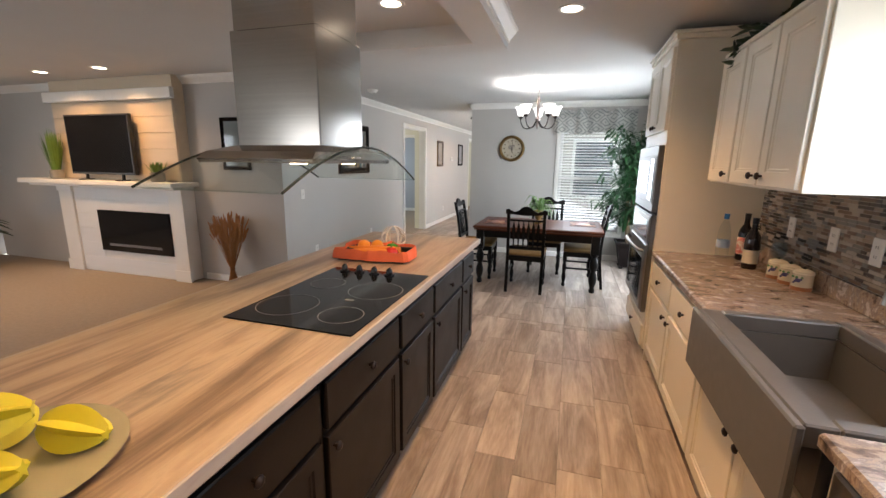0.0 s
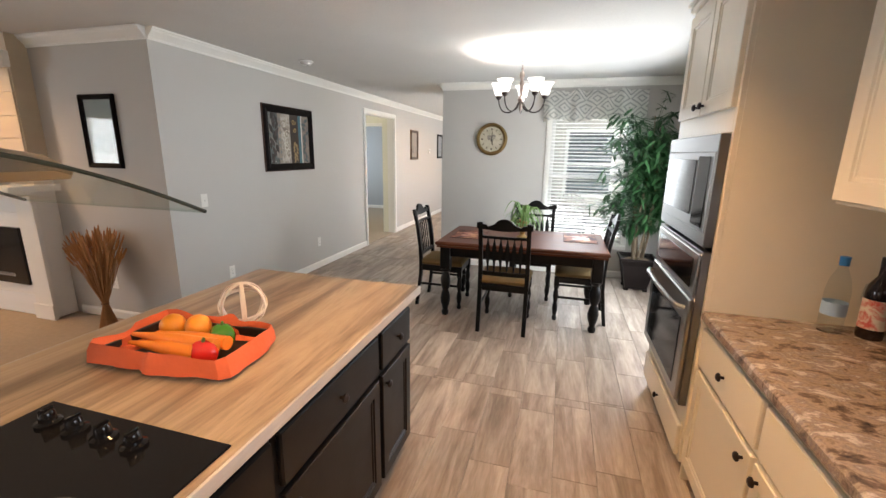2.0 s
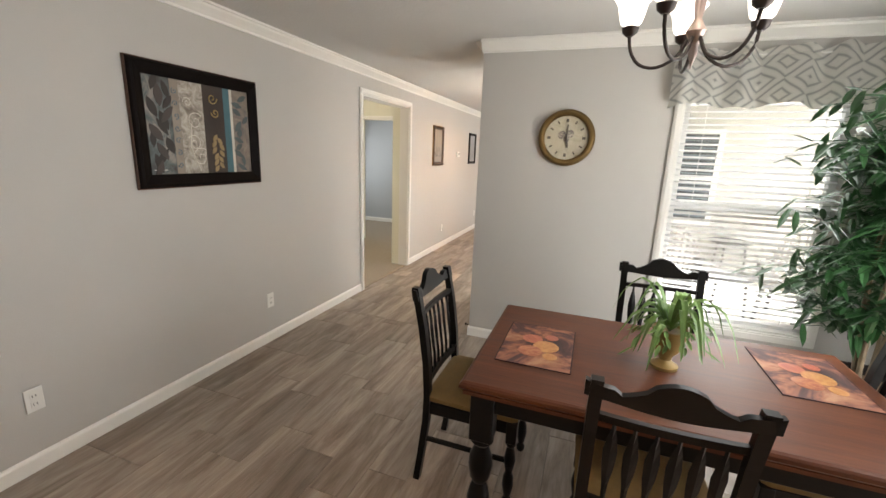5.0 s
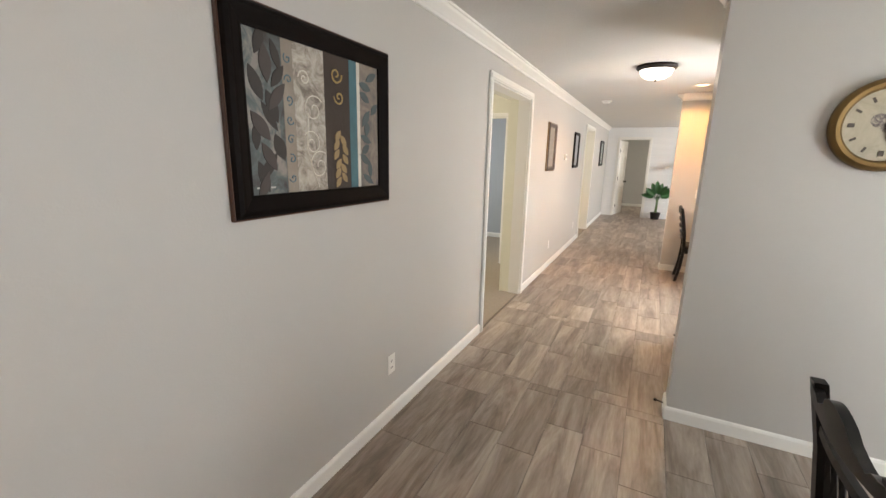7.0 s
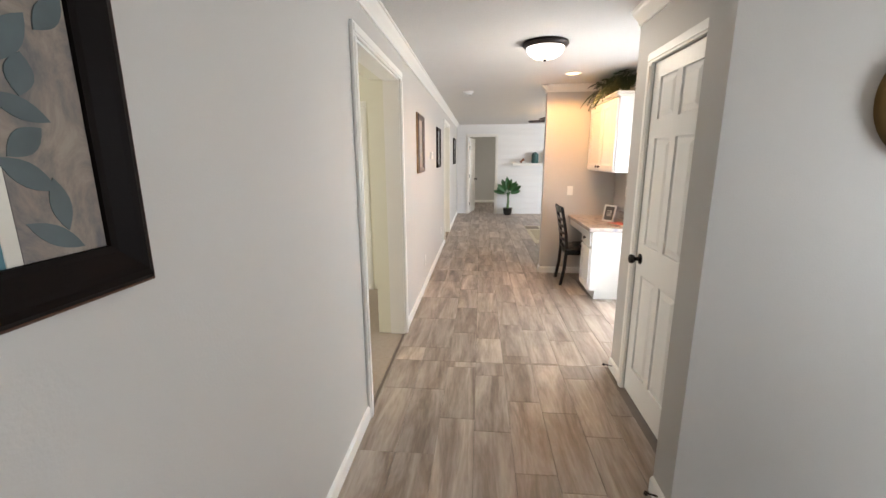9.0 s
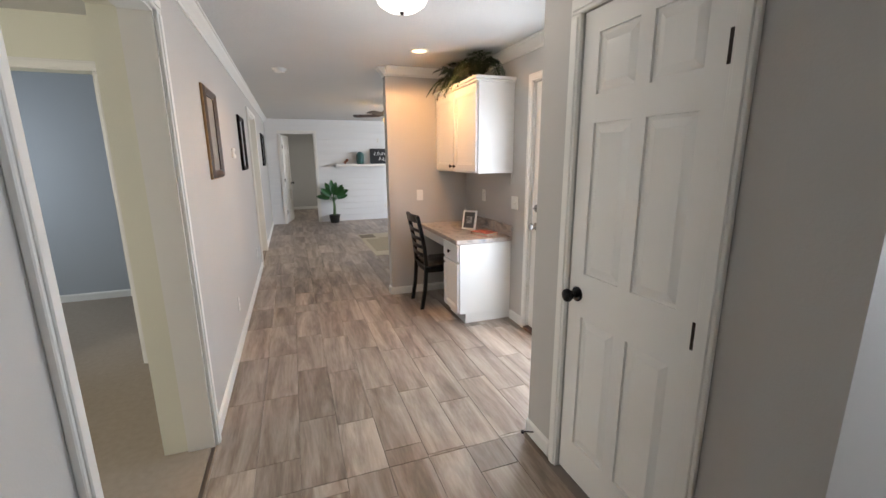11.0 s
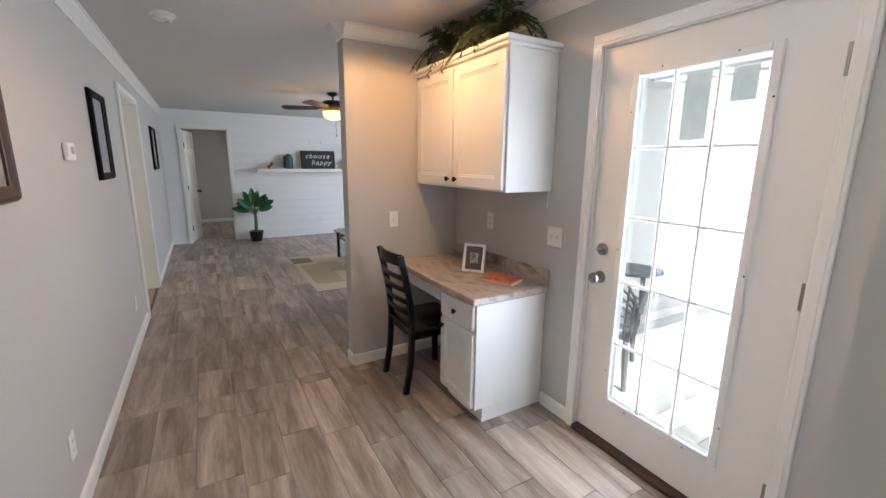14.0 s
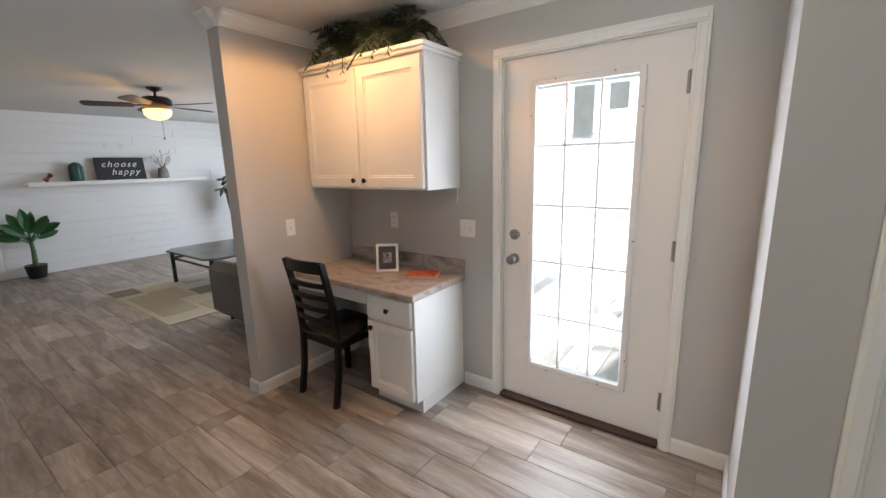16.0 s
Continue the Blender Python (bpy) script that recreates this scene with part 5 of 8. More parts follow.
window("window_dining", "x", YD, -0.06, 0.86, 0.42, 2.05, 1, "white dining room window with open slatted blinds", 16, 40, 0.042)
window("window_side", "y", XE, 4.25, 5.60, 0.30, 2.05, 1, "white side window with slatted blinds", 32, 44, 0.042)

VALM = bpy.data.materials.new("patterned_valance_cloth")
VALM.use_nodes = True
n_, l_ = VALM.node_tree.nodes, VALM.node_tree.links
uv = n_.new("ShaderNodeUVMap")
sp_ = n_.new("ShaderNodeSeparateXYZ")
l_.new(uv.outputs[0], sp_.inputs[0])


def vmath(op, a, b=None):
    m = n_.new("ShaderNodeMath")
    m.operation = op
    for i, q in enumerate((a, b)):
        if q is None:
            continue
        if isinstance(q, (int, float)):
            m.inputs[i].default_value = q
        else:
            l_.new(q, m.inputs[i])
    return m.outputs[0]


u_ = vmath("ABSOLUTE", vmath("SUBTRACT", vmath("FRACT", vmath("MULTIPLY", sp_.outputs[0], 4.2)), 0.5))
v_ = vmath("ABSOLUTE", vmath("SUBTRACT", vmath("FRACT", vmath("MULTIPLY", sp_.outputs[1], 5.2)), 0.5))
dd = vmath("ADD", u_, v_)
bands = vmath("SINE", vmath("MULTIPLY", dd, 24.0))
r_ = ramp_node(n_, ((0.0, (0.40, 0.41, 0.40)), (0.16, (0.56, 0.56, 0.53)), (0.34, (0.72, 0.71, 0.67)), (1.0, (0.78, 0.77, 0.73))))
l_.new(vmath("ADD", vmath("MULTIPLY", bands, 0.5), 0.5), r_.inputs[0])
l_.new(r_.outputs[0], n_["Principled BSDF"].inputs["Base Color"])
n_["Principled BSDF"].inputs["Roughness"].default_value = 0.9


def valance(axis, face, sign, lo, hi, z0, z1, label, seed):
    """A gathered cloth valance with soft folds, thickness and a scalloped hem."""
    u = thing("valance", label, "valance", group="window valances")
    rng = random.Random(seed)
    nx, nz = 110, 14
    ph = rng.uniform(0, 6)
    bm = bmesh.new()
    lay = bm.loops.layers.uv.new("UVMap")
    grid = []
    for i in range(nx + 1):
        f = i / nx
        x = lo + (hi - lo) * f
        fold = math.sin(f * 44 + ph) * 0.5 + math.sin(f * 27 + 2 * ph) * 0.5
        row = []
        for j in range(nz + 1):
            s = j / nz
            hem = z0 + 0.018 * math.sin(f * 15 + ph) + 0.008 * fold
            topz = z1 + 0.02 * fold
            z = topz + (hem - topz) * s
            d = 0.055 + 0.036 * fold * (0.5 + 0.6 * abs(s - 0.25)) + 0.03 * math.sin(math.pi * min(1, s * 1.05)) - (0.012 if 0.1 < s < 0.2 else 0)
            row.append((bm.verts.new((x, face + sign * d, z) if axis == "x" else (face + sign * d, x, z)), f * (hi - lo), s * (z1 - z0)))
        grid.append(row)
    for i in range(nx):
        for j in range(nz):
            q = [grid[i][j], grid[i + 1][j], grid[i + 1][j + 1], grid[i][j + 1]]
            fc = bm.faces.new([v[0] for v in q])
            for lp, v in zip(fc.loops, q):
                lp[lay].uv = (v[1], v[2])
    bmesh.ops.solidify(bm, geom=bm.faces[:], thickness=0.003)
    part("cloth", bm, VALM, u, "gathered grey and white patterned cloth", True)
    g = Geo()
    g.tube([(lo, face + sign * 0.04, z1 - 0.04), (hi, face + sign * 0.04, z1 - 0.04)] if axis == "x" else [(face + sign * 0.04, lo, z1 - 0.04), (face + sign * 0.04, hi, z1 - 0.04)], 0.009, 8)
    rod = part("rod", g, WHTPL, u)
    for q in (lo + 0.004, hi - 0.014):
        g = Geo()
        if axis == "x":
            g.box(q, face, z1 - 0.055, q + 0.01, face + sign * 0.045, z1 - 0.03)
        else:
            g.box(face, q, z1 - 0.055, face + sign * 0.045, q + 0.01, z1 - 0.03)
        part("bracket", g, WHTPL, rod)
    return u


valance("x", YD, -1, -0.17, 0.97, 1.89, 2.23, "grey and white patterned valance over the dining window", 2)
valance("y", XE, -1, 4.10, 5.85, 1.92, 2.27, "grey and white patterned valance over the side window", 5)

# tree in a square pot
tr = thing("bamboo_tree", "tall artificial bamboo tree in a dark square pot", "plant", (1.00, 6.06, 0))
POTM = mat("dark_bronze_pot", (0.015, 0.011, 0.010), 0.55, vary=0.3, scale=10, spec=0.12)
g = Geo()
g.rings([[Vector((sx * a, sy * a, z)) for sx, sy in ((-1, -1), (1, -1), (1, 1), (-1, 1))] for a, z in ((0.115, 0.025), (0.13, 0.10), (0.165, 0.30), (0.185, 0.345), (0.195, 0.36), (0.195, 0.38), (0.175, 0.38), (0.165, 0.34))])
part("pot", g, POTM, tr, "dark flared square pot")
for sx in (-1, 1):
    for sy in (-1, 1):
        g = Geo()
        g.box(sx * 0.10 - 0.025, sy * 0.10 - 0.025, 0, sx * 0.10 + 0.025, sy * 0.10 + 0.025, 0.03, 0.006)
        part("foot", g, POTM, tr)
g = Geo()
g.sphere((0, 0, 0.325), 0.15, 14, 6, (1, 1, 0.25))
part("moss", g, mat("dry_moss", (0.16, 0.12, 0.075), 0.95, bump=1, bump_scale=90, vary=0.4, scale=40), tr)
BARK = mat("pale_cane_bark", (0.16, 0.115, 0.07), 0.7, vary=0.4, scale=20, bump=0.4)
LEAFT = mat("bamboo_leaf", (0.02, 0.075, 0.022), 0.42, vary=0.55, scale=14)
rng = random.Random(33)
leaves = Geo()
for k in range(6):
    a = 2 * math.pi * k / 6
    lean = rng.uniform(0.02, 0.09)
    hgt = rng.uniform(1.55, 1.95)
    pts = [(0.05 * math.cos(a) + lean * f * math.cos(a + 0.5) + 0.03 * math.sin(5 * f + k), 0.05 * math.sin(a) + lean * f * math.sin(a + 0.5) + 0.02 * math.cos(4 * f + k), 0.32 + (hgt - 0.32) * f) for f in [i / 10 for i in range(11)]]
    g = Geo()
    g.tube(pts, [0.015 - 0.0011 * i for i in range(11)], 7)
    part("cane", g, BARK, tr, "thin brown cane", True)
    for j in range(32):
        f = rng.uniform(0.16, 1.0) ** 0.75
        i0 = min(9, int(f * 10))
        p = Vector(pts[i0]).lerp(Vector(pts[i0 + 1]), f * 10 - i0)
        b = rng.uniform(0, 2 * math.pi)
        L = rng.uniform(0.16, 0.38) * (1.05 - 0.35 * abs(f - 0.6))
        e = p + Vector((math.cos(b) * L, math.sin(b) * L, rng.uniform(-0.05, 0.12)))
        e.x = min(e.x * 1.45 if e.x < 0 else e.x, 0.30)
        e.y = min(e.y, 0.32)
        leaves.tube([p, p.lerp(e, 0.5) + Vector((0, 0, 0.03)), e], [0.0028, 0.002, 0.001], 4)
        for q in range(9):
            w = p.lerp(e, 0.25 + 0.75 * q / 8)
            d = Vector((rng.uniform(-1, 1), rng.uniform(-1, 1), rng.uniform(-0.75, 0.35))).normalized()
            tip = w + d * rng.uniform(0.11, 0.175)
            tip.x, tip.y = min(tip.x, 0.335), min(tip.y, 0.365)
            leaves.leaf(w, tip, 0.037, (0.2, 0.1, 1), 0.02)
for k in range(3):
    p = Vector((0.02, 0.0, 1.85))
    e = p + Vector((rng.uniform(0.05, 0.15), rng.uniform(-0.1, 0.1), rng.uniform(0.15, 0.3)))
    leaves.tube([p, e], [0.003, 0.001], 4)
    for q in range(7):
        d = Vector((rng.uniform(-1, 1), rng.uniform(-1, 1), rng.uniform(-0.3, 0.5))).normalized()
        leaves.leaf(e, e + d * 0.09, 0.02, (0, 0, 1), 0.02)
part("crown", leaves, LEAFT, tr, "narrow green leaves")

# chandelier
chd = thing("chandelier", "five-arm bronze chandelier with lit white glass shades", "chandelier", (-0.30, 4.95, 0))
g = Geo()
g.lathe([(0.06, CEIL), (0.058, CEIL - 0.012), (0.03, CEIL - 0.022), (0.01, CEIL - 0.028)], (0, 0, 0), 20)
part("canopy", g, WHTPL, chd, "pale ceiling canopy", True)
SILV = mat("silver_bronze", (0.28, 0.22, 0.20), 0.3, 0.8, vary=0.2, scale=30)
z = CEIL - 0.03
for k in range(4):
    g = Geo()
    m = pose(0, 0, z - 0.014, 90, 0, 90 * (k % 2))
    g.rings([[m @ Vector(((0.011 + 0.0025 * math.cos(b)) * math.cos(a), (0.016 + 0.0025 * math.cos(b)) * math.sin(a), 0.0025 * math.sin(b))) for b in [math.pi * j / 3 for j in range(6)]] for a in [2 * math.pi * i / 14 for i in range(15)]], cap=False)
    part("chain_link", g, SILV, chd)
    z -= 0.026
g = Geo()
g.lathe([(0.004, z + 0.01), (0.012, z), (0.008, z - 0.02), (0.02, z - 0.035), (0.026, z - 0.06), (0.016, z - 0.085), (0.012, z - 0.10), (0.02, z - 0.12), (0.018, z - 0.18), (0.012, z - 0.22), (0.022, z - 0.24), (0.032, z - 0.26), (0.02, z - 0.285), (0.012, z - 0.31), (0.016, z - 0.33), (0.004, z - 0.365), (0.001, z - 0.38)], (0, 0, 0), 16)
part("column", g, SILV, chd, "turned bronze column", True)
SHADE = bpy.data.materials.new("lit_frosted_glass")
SHADE.use_nodes = True
b_ = SHADE.node_tree.nodes["Principled BSDF"]
b_.inputs["Base Color"].default_value = (0.9, 0.89, 0.86, 1)
b_.inputs["Roughness"].default_value = 0.4
b_.inputs["Emission Color"].default_value = (1.0, 0.95, 0.88, 1)
b_.inputs["Emission Strength"].default_value = 0.75
zc = z - 0.25
for k in range(5):
    a = radians(72 * k + 20)
    c, s = math.cos(a), math.sin(a)
    g = Geo()
    arm = [(0.02, zc - 0.03), (0.05, zc - 0.085), (0.11, zc - 0.115), (0.17, zc - 0.10), (0.205, zc - 0.05), (0.215, zc + 0.005)]
    pts = [Vector((r * c, r * s, h)) for r, h in arm]
    fine = []
    for i in range(len(pts) - 1):
        p0, p1, p2, p3 = pts[max(i - 1, 0)], pts[i], pts[i + 1], pts[min(i + 2, len(pts) - 1)]
        for t in (0, 0.33, 0.66):
            fine.append(0.5 * ((2 * p1) + (p2 - p0) * t + (2 * p0 - 5 * p1 + 4 * p2 - p3) * t * t + (3 * p1 - p0 - 3 * p2 + p3) * t ** 3))
    g.tube(fine + [pts[-1]], 0.006, 8)
    ar = part("arm", g, BRONZE, chd, "curved bronze arm", True)
    g = Geo()
    g.lathe([(0.012, zc), (0.026, zc + 0.012), (0.03, zc + 0.03), (0.02, zc + 0.034)], (0.215 * c, 0.215 * s, 0), 14)
    part("cup", g, BRONZE, ar, "bronze cup", True)
    g = Geo()
    g.lathe([(0.022, zc + 0.034), (0.036, zc + 0.045), (0.043, zc + 0.07), (0.05, zc + 0.105), (0.07, zc + 0.135), (0.067, zc + 0.135), (0.047, zc + 0.106), (0.04, zc + 0.07), (0.033, zc + 0.048), (0.001, zc + 0.042)], (0.215 * c, 0.215 * s, 0), 20)
    part("shade", g, SHADE, ar, "glowing white glass bell shade", True)
    point_lamp("chandelier_bulb", (-0.30 + 0.215 * c, 4.95 + 0.215 * s, zc + 0.09), 2.9, (1, 0.95, 0.88), 0.018)


def smoke_detector(p):
    u = thing("smoke_detector", "round white smoke detector on the ceiling", "smoke detector", p, group="smoke detectors")
    g = Geo()
    g.lathe([(0.07, 0), (0.07, -0.012), (0.055, -0.016), (0.05, -0.034), (0.03, -0.04), (0.001, -0.04)], (0, 0, 0), 24)
    part("housing", g, WHTPL, u, smooth=True)
    g = Geo()
    g.lathe([(0.012, -0.04), (0.012, -0.043)], (0.02, 0, 0), 10)
    part("test_button", g, mat("grey_plastic", (0.4, 0.4, 0.4), 0.5), u)


smoke_detector((-2.42, 4.90, CEIL))
smoke_detector((-2.43, 10.75, CEIL))
wall_plate("outlet", "y", XW, 1, 4.18, 0.35, "outlet", "white outlet on the grey hallway wall")
wall_plate("outlet", "y", XW, 1, 5.68, 0.34, "outlet", "white outlet on the grey hallway wall")
wall_plate("light_switch", "y", XW, 1, 3.95, 1.06, "switch", "white light switch on the grey wall")

# ---- pictures in the hall ----
FRAMEB = mat("black_brown_frame", (0.006, 0.0038, 0.0032), 0.55, vary=0.2, scale=18, spec=0.08)
FRAMER = mat("reddish_frame_edge", (0.075, 0.03, 0.015), 0.35, vary=0.3, scale=20)
FRAMED = mat("dark_walnut_frame", (0.045, 0.021, 0.009), 0.4, vary=0.5, scale=25)
FRAMEG = mat("gold_brown_frame", (0.22, 0.12, 0.04), 0.4, 0.3, vary=0.5, scale=25)


def picture(label, axis, face, sign, c, z, w, h, fw, frame_mat, art, edge=None, depth=0.03, glazed=False):
    """A framed picture; art(parent, w, h) fills the opening. Local: x along the wall, y out of it, z up."""
    u = thing("framed_picture", label, "picture")
    u.matrix_world = pose(*((face, c, z) if axis == "y" else (c, face, z)), 0, 0, {("y", 1): -90, ("y", -1): 90, ("x", -1): 180, ("x", 1): 0}[axis, sign])
    g = Geo()
    loops = []
    for d, y in ((0, 0), (0, depth * 0.6), (fw * 0.12, depth * 0.85), (fw * 0.3, depth), (fw * 0.45, depth * 0.9), (fw * 0.85, depth * 0.55), (fw, depth * 0.5), (fw, 0)):
        loops.append([Vector((-w / 2 + d, y, -h / 2 + d)), Vector((w / 2 - d, y, -h / 2 + d)), Vector((w / 2 - d, y, h / 2 - d)), Vector((-w / 2 + d, y, h / 2 - d))])
    g.rings(loops, cap=False)
    part("frame", g, frame_mat, u)
    if edge:
        g = Geo()
        for a, b, p, q in ((-w / 2 - 0.006, -w / 2, -h / 2 - 0.006, h / 2 + 0.006), (w / 2, w / 2 + 0.006, -h / 2 - 0.006, h / 2 + 0.006), (-w / 2, w / 2, -h / 2 - 0.006, -h / 2), (-w / 2, w / 2, h / 2, h / 2 + 0.006)):
            g.box(a, 0, p, b, depth * 0.55, q, 0.002)
        part("outer_edge", g, edge, u, "reddish brown outer edge")
    art(u, w - 2 * fw, h - 2 * fw)
    if glazed:
        g = Geo()
        g.box(-w / 2 + fw, 0.016, -h / 2 + fw, w / 2 - fw, 0.018, h / 2 - fw)
        part("glazing", g, GLASS, u, "clear picture glass")
    return u


def flat_leaf(g, c, ang, L, W, y0, y1):
    """A leaf outline as a thin raised plate."""
    n = 7
    pts = []
    for i in range(n + 1):
        f = i / n
        pts.append((L * (f - 0.5), W * math.sin(math.pi * f) ** 0.9))
    poly = pts + [(x, -y) for x, y in pts[-2:0:-1]]
    ca, sa = math.cos(ang), math.sin(ang)
    y1 += 0.0001 * (len(g.bm.verts) // 14) + (0.00005 if c[1] > 0 else 0)
    g.rings([[Vector((c[0] + x * ca - z * sa, y, c[1] + x * sa + z * ca)) for x, z in poly] for y in (y0, y1)])


def art_leaves(u, w, h):
    bands = [(0.0, 0.22, (0.11, 0.098, 0.088), 0.6), (0.22, 0.29, (0.27, 0.23, 0.19), 0.4), (0.29, 0.51, (0.36, 0.32, 0.275), 0.6), (0.51, 0.72, (0.04, 0.026, 0.02), 0.3), (0.72, 0.79, (0.05, 0.14, 0.17), 0.5), (0.79, 0.82, (0.60, 0.57, 0.50), 0.2), (0.82, 1.0, (0.20, 0.165, 0.138), 0.5)]
    MOTTLE = {0.0: blotch_mat("mottled_teal_band", ((0.36, (0.05, 0.042, 0.038)), (0.5, (0.10, 0.125, 0.125)), (0.62, (0.27, 0.245, 0.22))), 5, 0.6),
              0.29: blotch_mat("mottled_silver_band", ((0.36, (0.17, 0.14, 0.115)), (0.5, (0.38, 0.34, 0.29)), (0.64, (0.52, 0.49, 0.44))), 14, 0.6),
              0.82: blotch_mat("mottled_brown_band", ((0.36, (0.12, 0.11, 0.11)), (0.52, (0.22, 0.18, 0.15)), (0.68, (0.30, 0.255, 0.21))), 7, 0.6)}
    for a, b, c, v in bands:
        g = Geo()
        g.box(w / 2 - b * w, 0.004, -h / 2, w / 2 - a * w, 0.010, h / 2, 0.001)
        part("canvas_band", g, MOTTLE[a] if a in MOTTLE else mat("painted_band", c, 0.6, vary=v, scale=9, bump=0.3, bump_scale=60), u, "painted canvas band")
    rng = random.Random(8)

    def at(f, s):
        return (w / 2 - f * w, -h / 2 + s * h)
    g1, g2, g3, g4 = Geo(), Geo(), Geo(), Geo()
    for k in range(15):
        g = g1 if k % 3 else g2
        flat_leaf(g, at(0.035 + 0.16 * rng.random(), 0.05 + 0.064 * k), rng.choice((0.9, 2.2, 1.4)) + rng.uniform(-0.3, 0.3), rng.uniform(0.09, 0.13), rng.uniform(0.017, 0.026), 0.0101, 0.0112 if k % 3 else 0.0130)
    for k in range(11):
        flat_leaf(g3, at(0.60 + 0.06 * (k % 2) + rng.uniform(-0.01, 0.01), 0.05 + 0.036 * k), 0.9 if k % 2 else 2.2, 0.055, 0.014, 0.0101, 0.0112)
    for k in range(11):
        flat_leaf(g4, at(0.85 + 0.11 * rng.random(), 0.06 + 0.085 * k), rng.choice((0.5, 1.5, 2.5)) + rng.uniform(-0.3, 0.3), rng.uniform(0.06, 0.095), rng.uniform(0.014, 0.02), 0.0101, 0.0112)
    part("brown_leaf_print", g1, mat("painted_brown_leaf", (0.035, 0.027, 0.024), 0.6, vary=0.3, scale=20), u)
    part("grey_leaf_print", g2, mat("painted_grey_teal_leaf", (0.06, 0.047, 0.042), 0.6, vary=0.3, scale=20), u)
    part("gold_leaf_print", g3, mat("painted_gold_leaf", (0.30, 0.21, 0.10), 0.55, vary=0.3, scale=20), u)
    part("blue_leaf_print", g4, mat("painted_blue_leaf", (0.075, 0.10, 0.105), 0.6, vary=0.45, scale=14), u)

    def scroll(cx, cz, r, turns, start, flip, rad, grow):
        pts = []
        for i in range(36):
            f = i / 35
            a = start + flip * turns * 2 * math.pi * f
            q = r * (1 - 0.85 * f)
            pts.append((cx + q * math.cos(a), 0.0112, cz + q * math.sin(a)))
        grow.tube(pts, rad, 5)
    gs = Geo()
    for f, s, r, st, fl in ((0.42, 0.58, 0.055, 2.5, -1), (0.40, 0.34, 0.05, 0.6, 1), (0.45, 0.18, 0.06, 2.2, -1), (0.36, 0.78, 0.03, 0, 1)):
        scroll(*at(f, s), r, 1.4, st, fl, 0.0026, gs)
    gs.tube([(at(0.44, 0.02)[0], 0.0112, at(0, 0.02)[1]), (at(0.36, 0.3)[0], 0.0112, at(0, 0.3)[1]), (at(0.38, 0.55)[0], 0.0112, at(0, 0.55)[1])], 0.0026, 5)
    part("pale_scroll", gs, mat("painted_pale_scroll", (0.68, 0.64, 0.56), 0.5), u)
    BSCR = mat("painted_blue_scroll", (0.07, 0.15, 0.19), 0.5)
    for k in range(7):
        gb = Geo()
        scroll(*at(0.255, 0.1 + 0.13 * k), 0.018, 1.1, 1.2 * k, 1 if k % 2 else -1, 0.0022, gb)
        part("blue_scroll", gb, BSCR, u)
    gg = Geo()
    for f, s, r, st, fl in ((0.605, 0.86, 0.035, 3.0, 1), (0.625, 0.70, 0.03, 0, -1)):
        scroll(*at(f, s), r, 1.3, st, fl, 0.004, gg)
    part("gold_scroll", gg, mat("painted_gold_scroll", (0.38, 0.27, 0.10), 0.5), u)
    gl = Geo()
    for k in range(2):
        gl.box(w / 2 - 0.10 + 0.045 * k, 0.0101, -h / 2 + 0.02, w / 2 - 0.065 + 0.045 * k, 0.0108, -h / 2 + 0.026)
    part("signature", gl, mat("pale_ink", (0.45, 0.45, 0.42), 0.6), u)


def art_blocks(seed, light, dark):
    def art(u, w, h):
        g = Geo()
        g.box(-w / 2, 0.003, -h / 2, w / 2, 0.007, h / 2, 0)
        part("mount", g, mat("grey_mount_board", light, 0.7, vary=0.1), u)
        rng = random.Random(seed)
        for k in range(2 if h > 0.5 else 1):
            z0 = -h / 2 + 0.08 + (h - 0.1) / 2 * k
            z1 = z0 + (h - 0.2) / 2
            g = Geo()
            g.box(-w / 2 + 0.04, 0.0071, z0, w / 2 - 0.04, 0.009, z1)
            part("print", g, blotch_mat("faded_print", ((0.35, dark), (0.65, light)), rng.uniform(7, 11), 0.4), u, "faded printed scene")
    return art


picture("dark-framed abstract painting of leaves, scrolls and coloured stripes", "y", XW, 1, 5.205, 1.62, 0.87, 0.68, 0.075, FRAMEB, art_leaves, FRAMER, 0.035)
picture("tall gold-brown framed print hanging in the hallway", "y", XW, 1, 9.315, 1.643, 0.43, 0.58, 0.05, FRAMED, art_blocks(1, (0.30, 0.27, 0.23), (0.05, 0.045, 0.04)), FRAMEG, 0.03)
picture("tall black-framed print hanging in the hallway", "y", XW, 1, 11.18, 1.646, 0.44, 0.57, 0.045, FRAMEB, art_blocks(2, (0.30, 0.31, 0.32), (0.12, 0.13, 0.14)), None, 0.03)
picture("black-framed print beyond the second opening", "y", XW, 1, 14.87, 1.655, 0.60, 0.59, 0.05, FRAMEB, art_blocks(3, (0.26, 0.26, 0.26), (0.08, 0.08, 0.08)), None, 0.03, True)
picture("black-framed print with glass on the living room wall", "x", YC, -1, -3.475, 1.62, 0.37, 0.57, 0.04, FRAMEB, art_blocks(4, (0.36, 0.37, 0.38), (0.05, 0.05, 0.05)), None, 0.03, True)
th = thing("thermostat", "small white thermostat on the hallway wall", "thermostat", (XW, 10.31, 1.53))
g = Geo()
g.box(0, -0.065, -0.045, 0.024, 0.065, 0.045, 0.006)
part("housing", g, WHTPL, th)
g = Geo()
g.box(0.0241, -0.02, -0.01, 0.0246, 0.045, 0.025)
part("display", g, mat("grey_display", (0.25, 0.27, 0.26), 0.3), th)
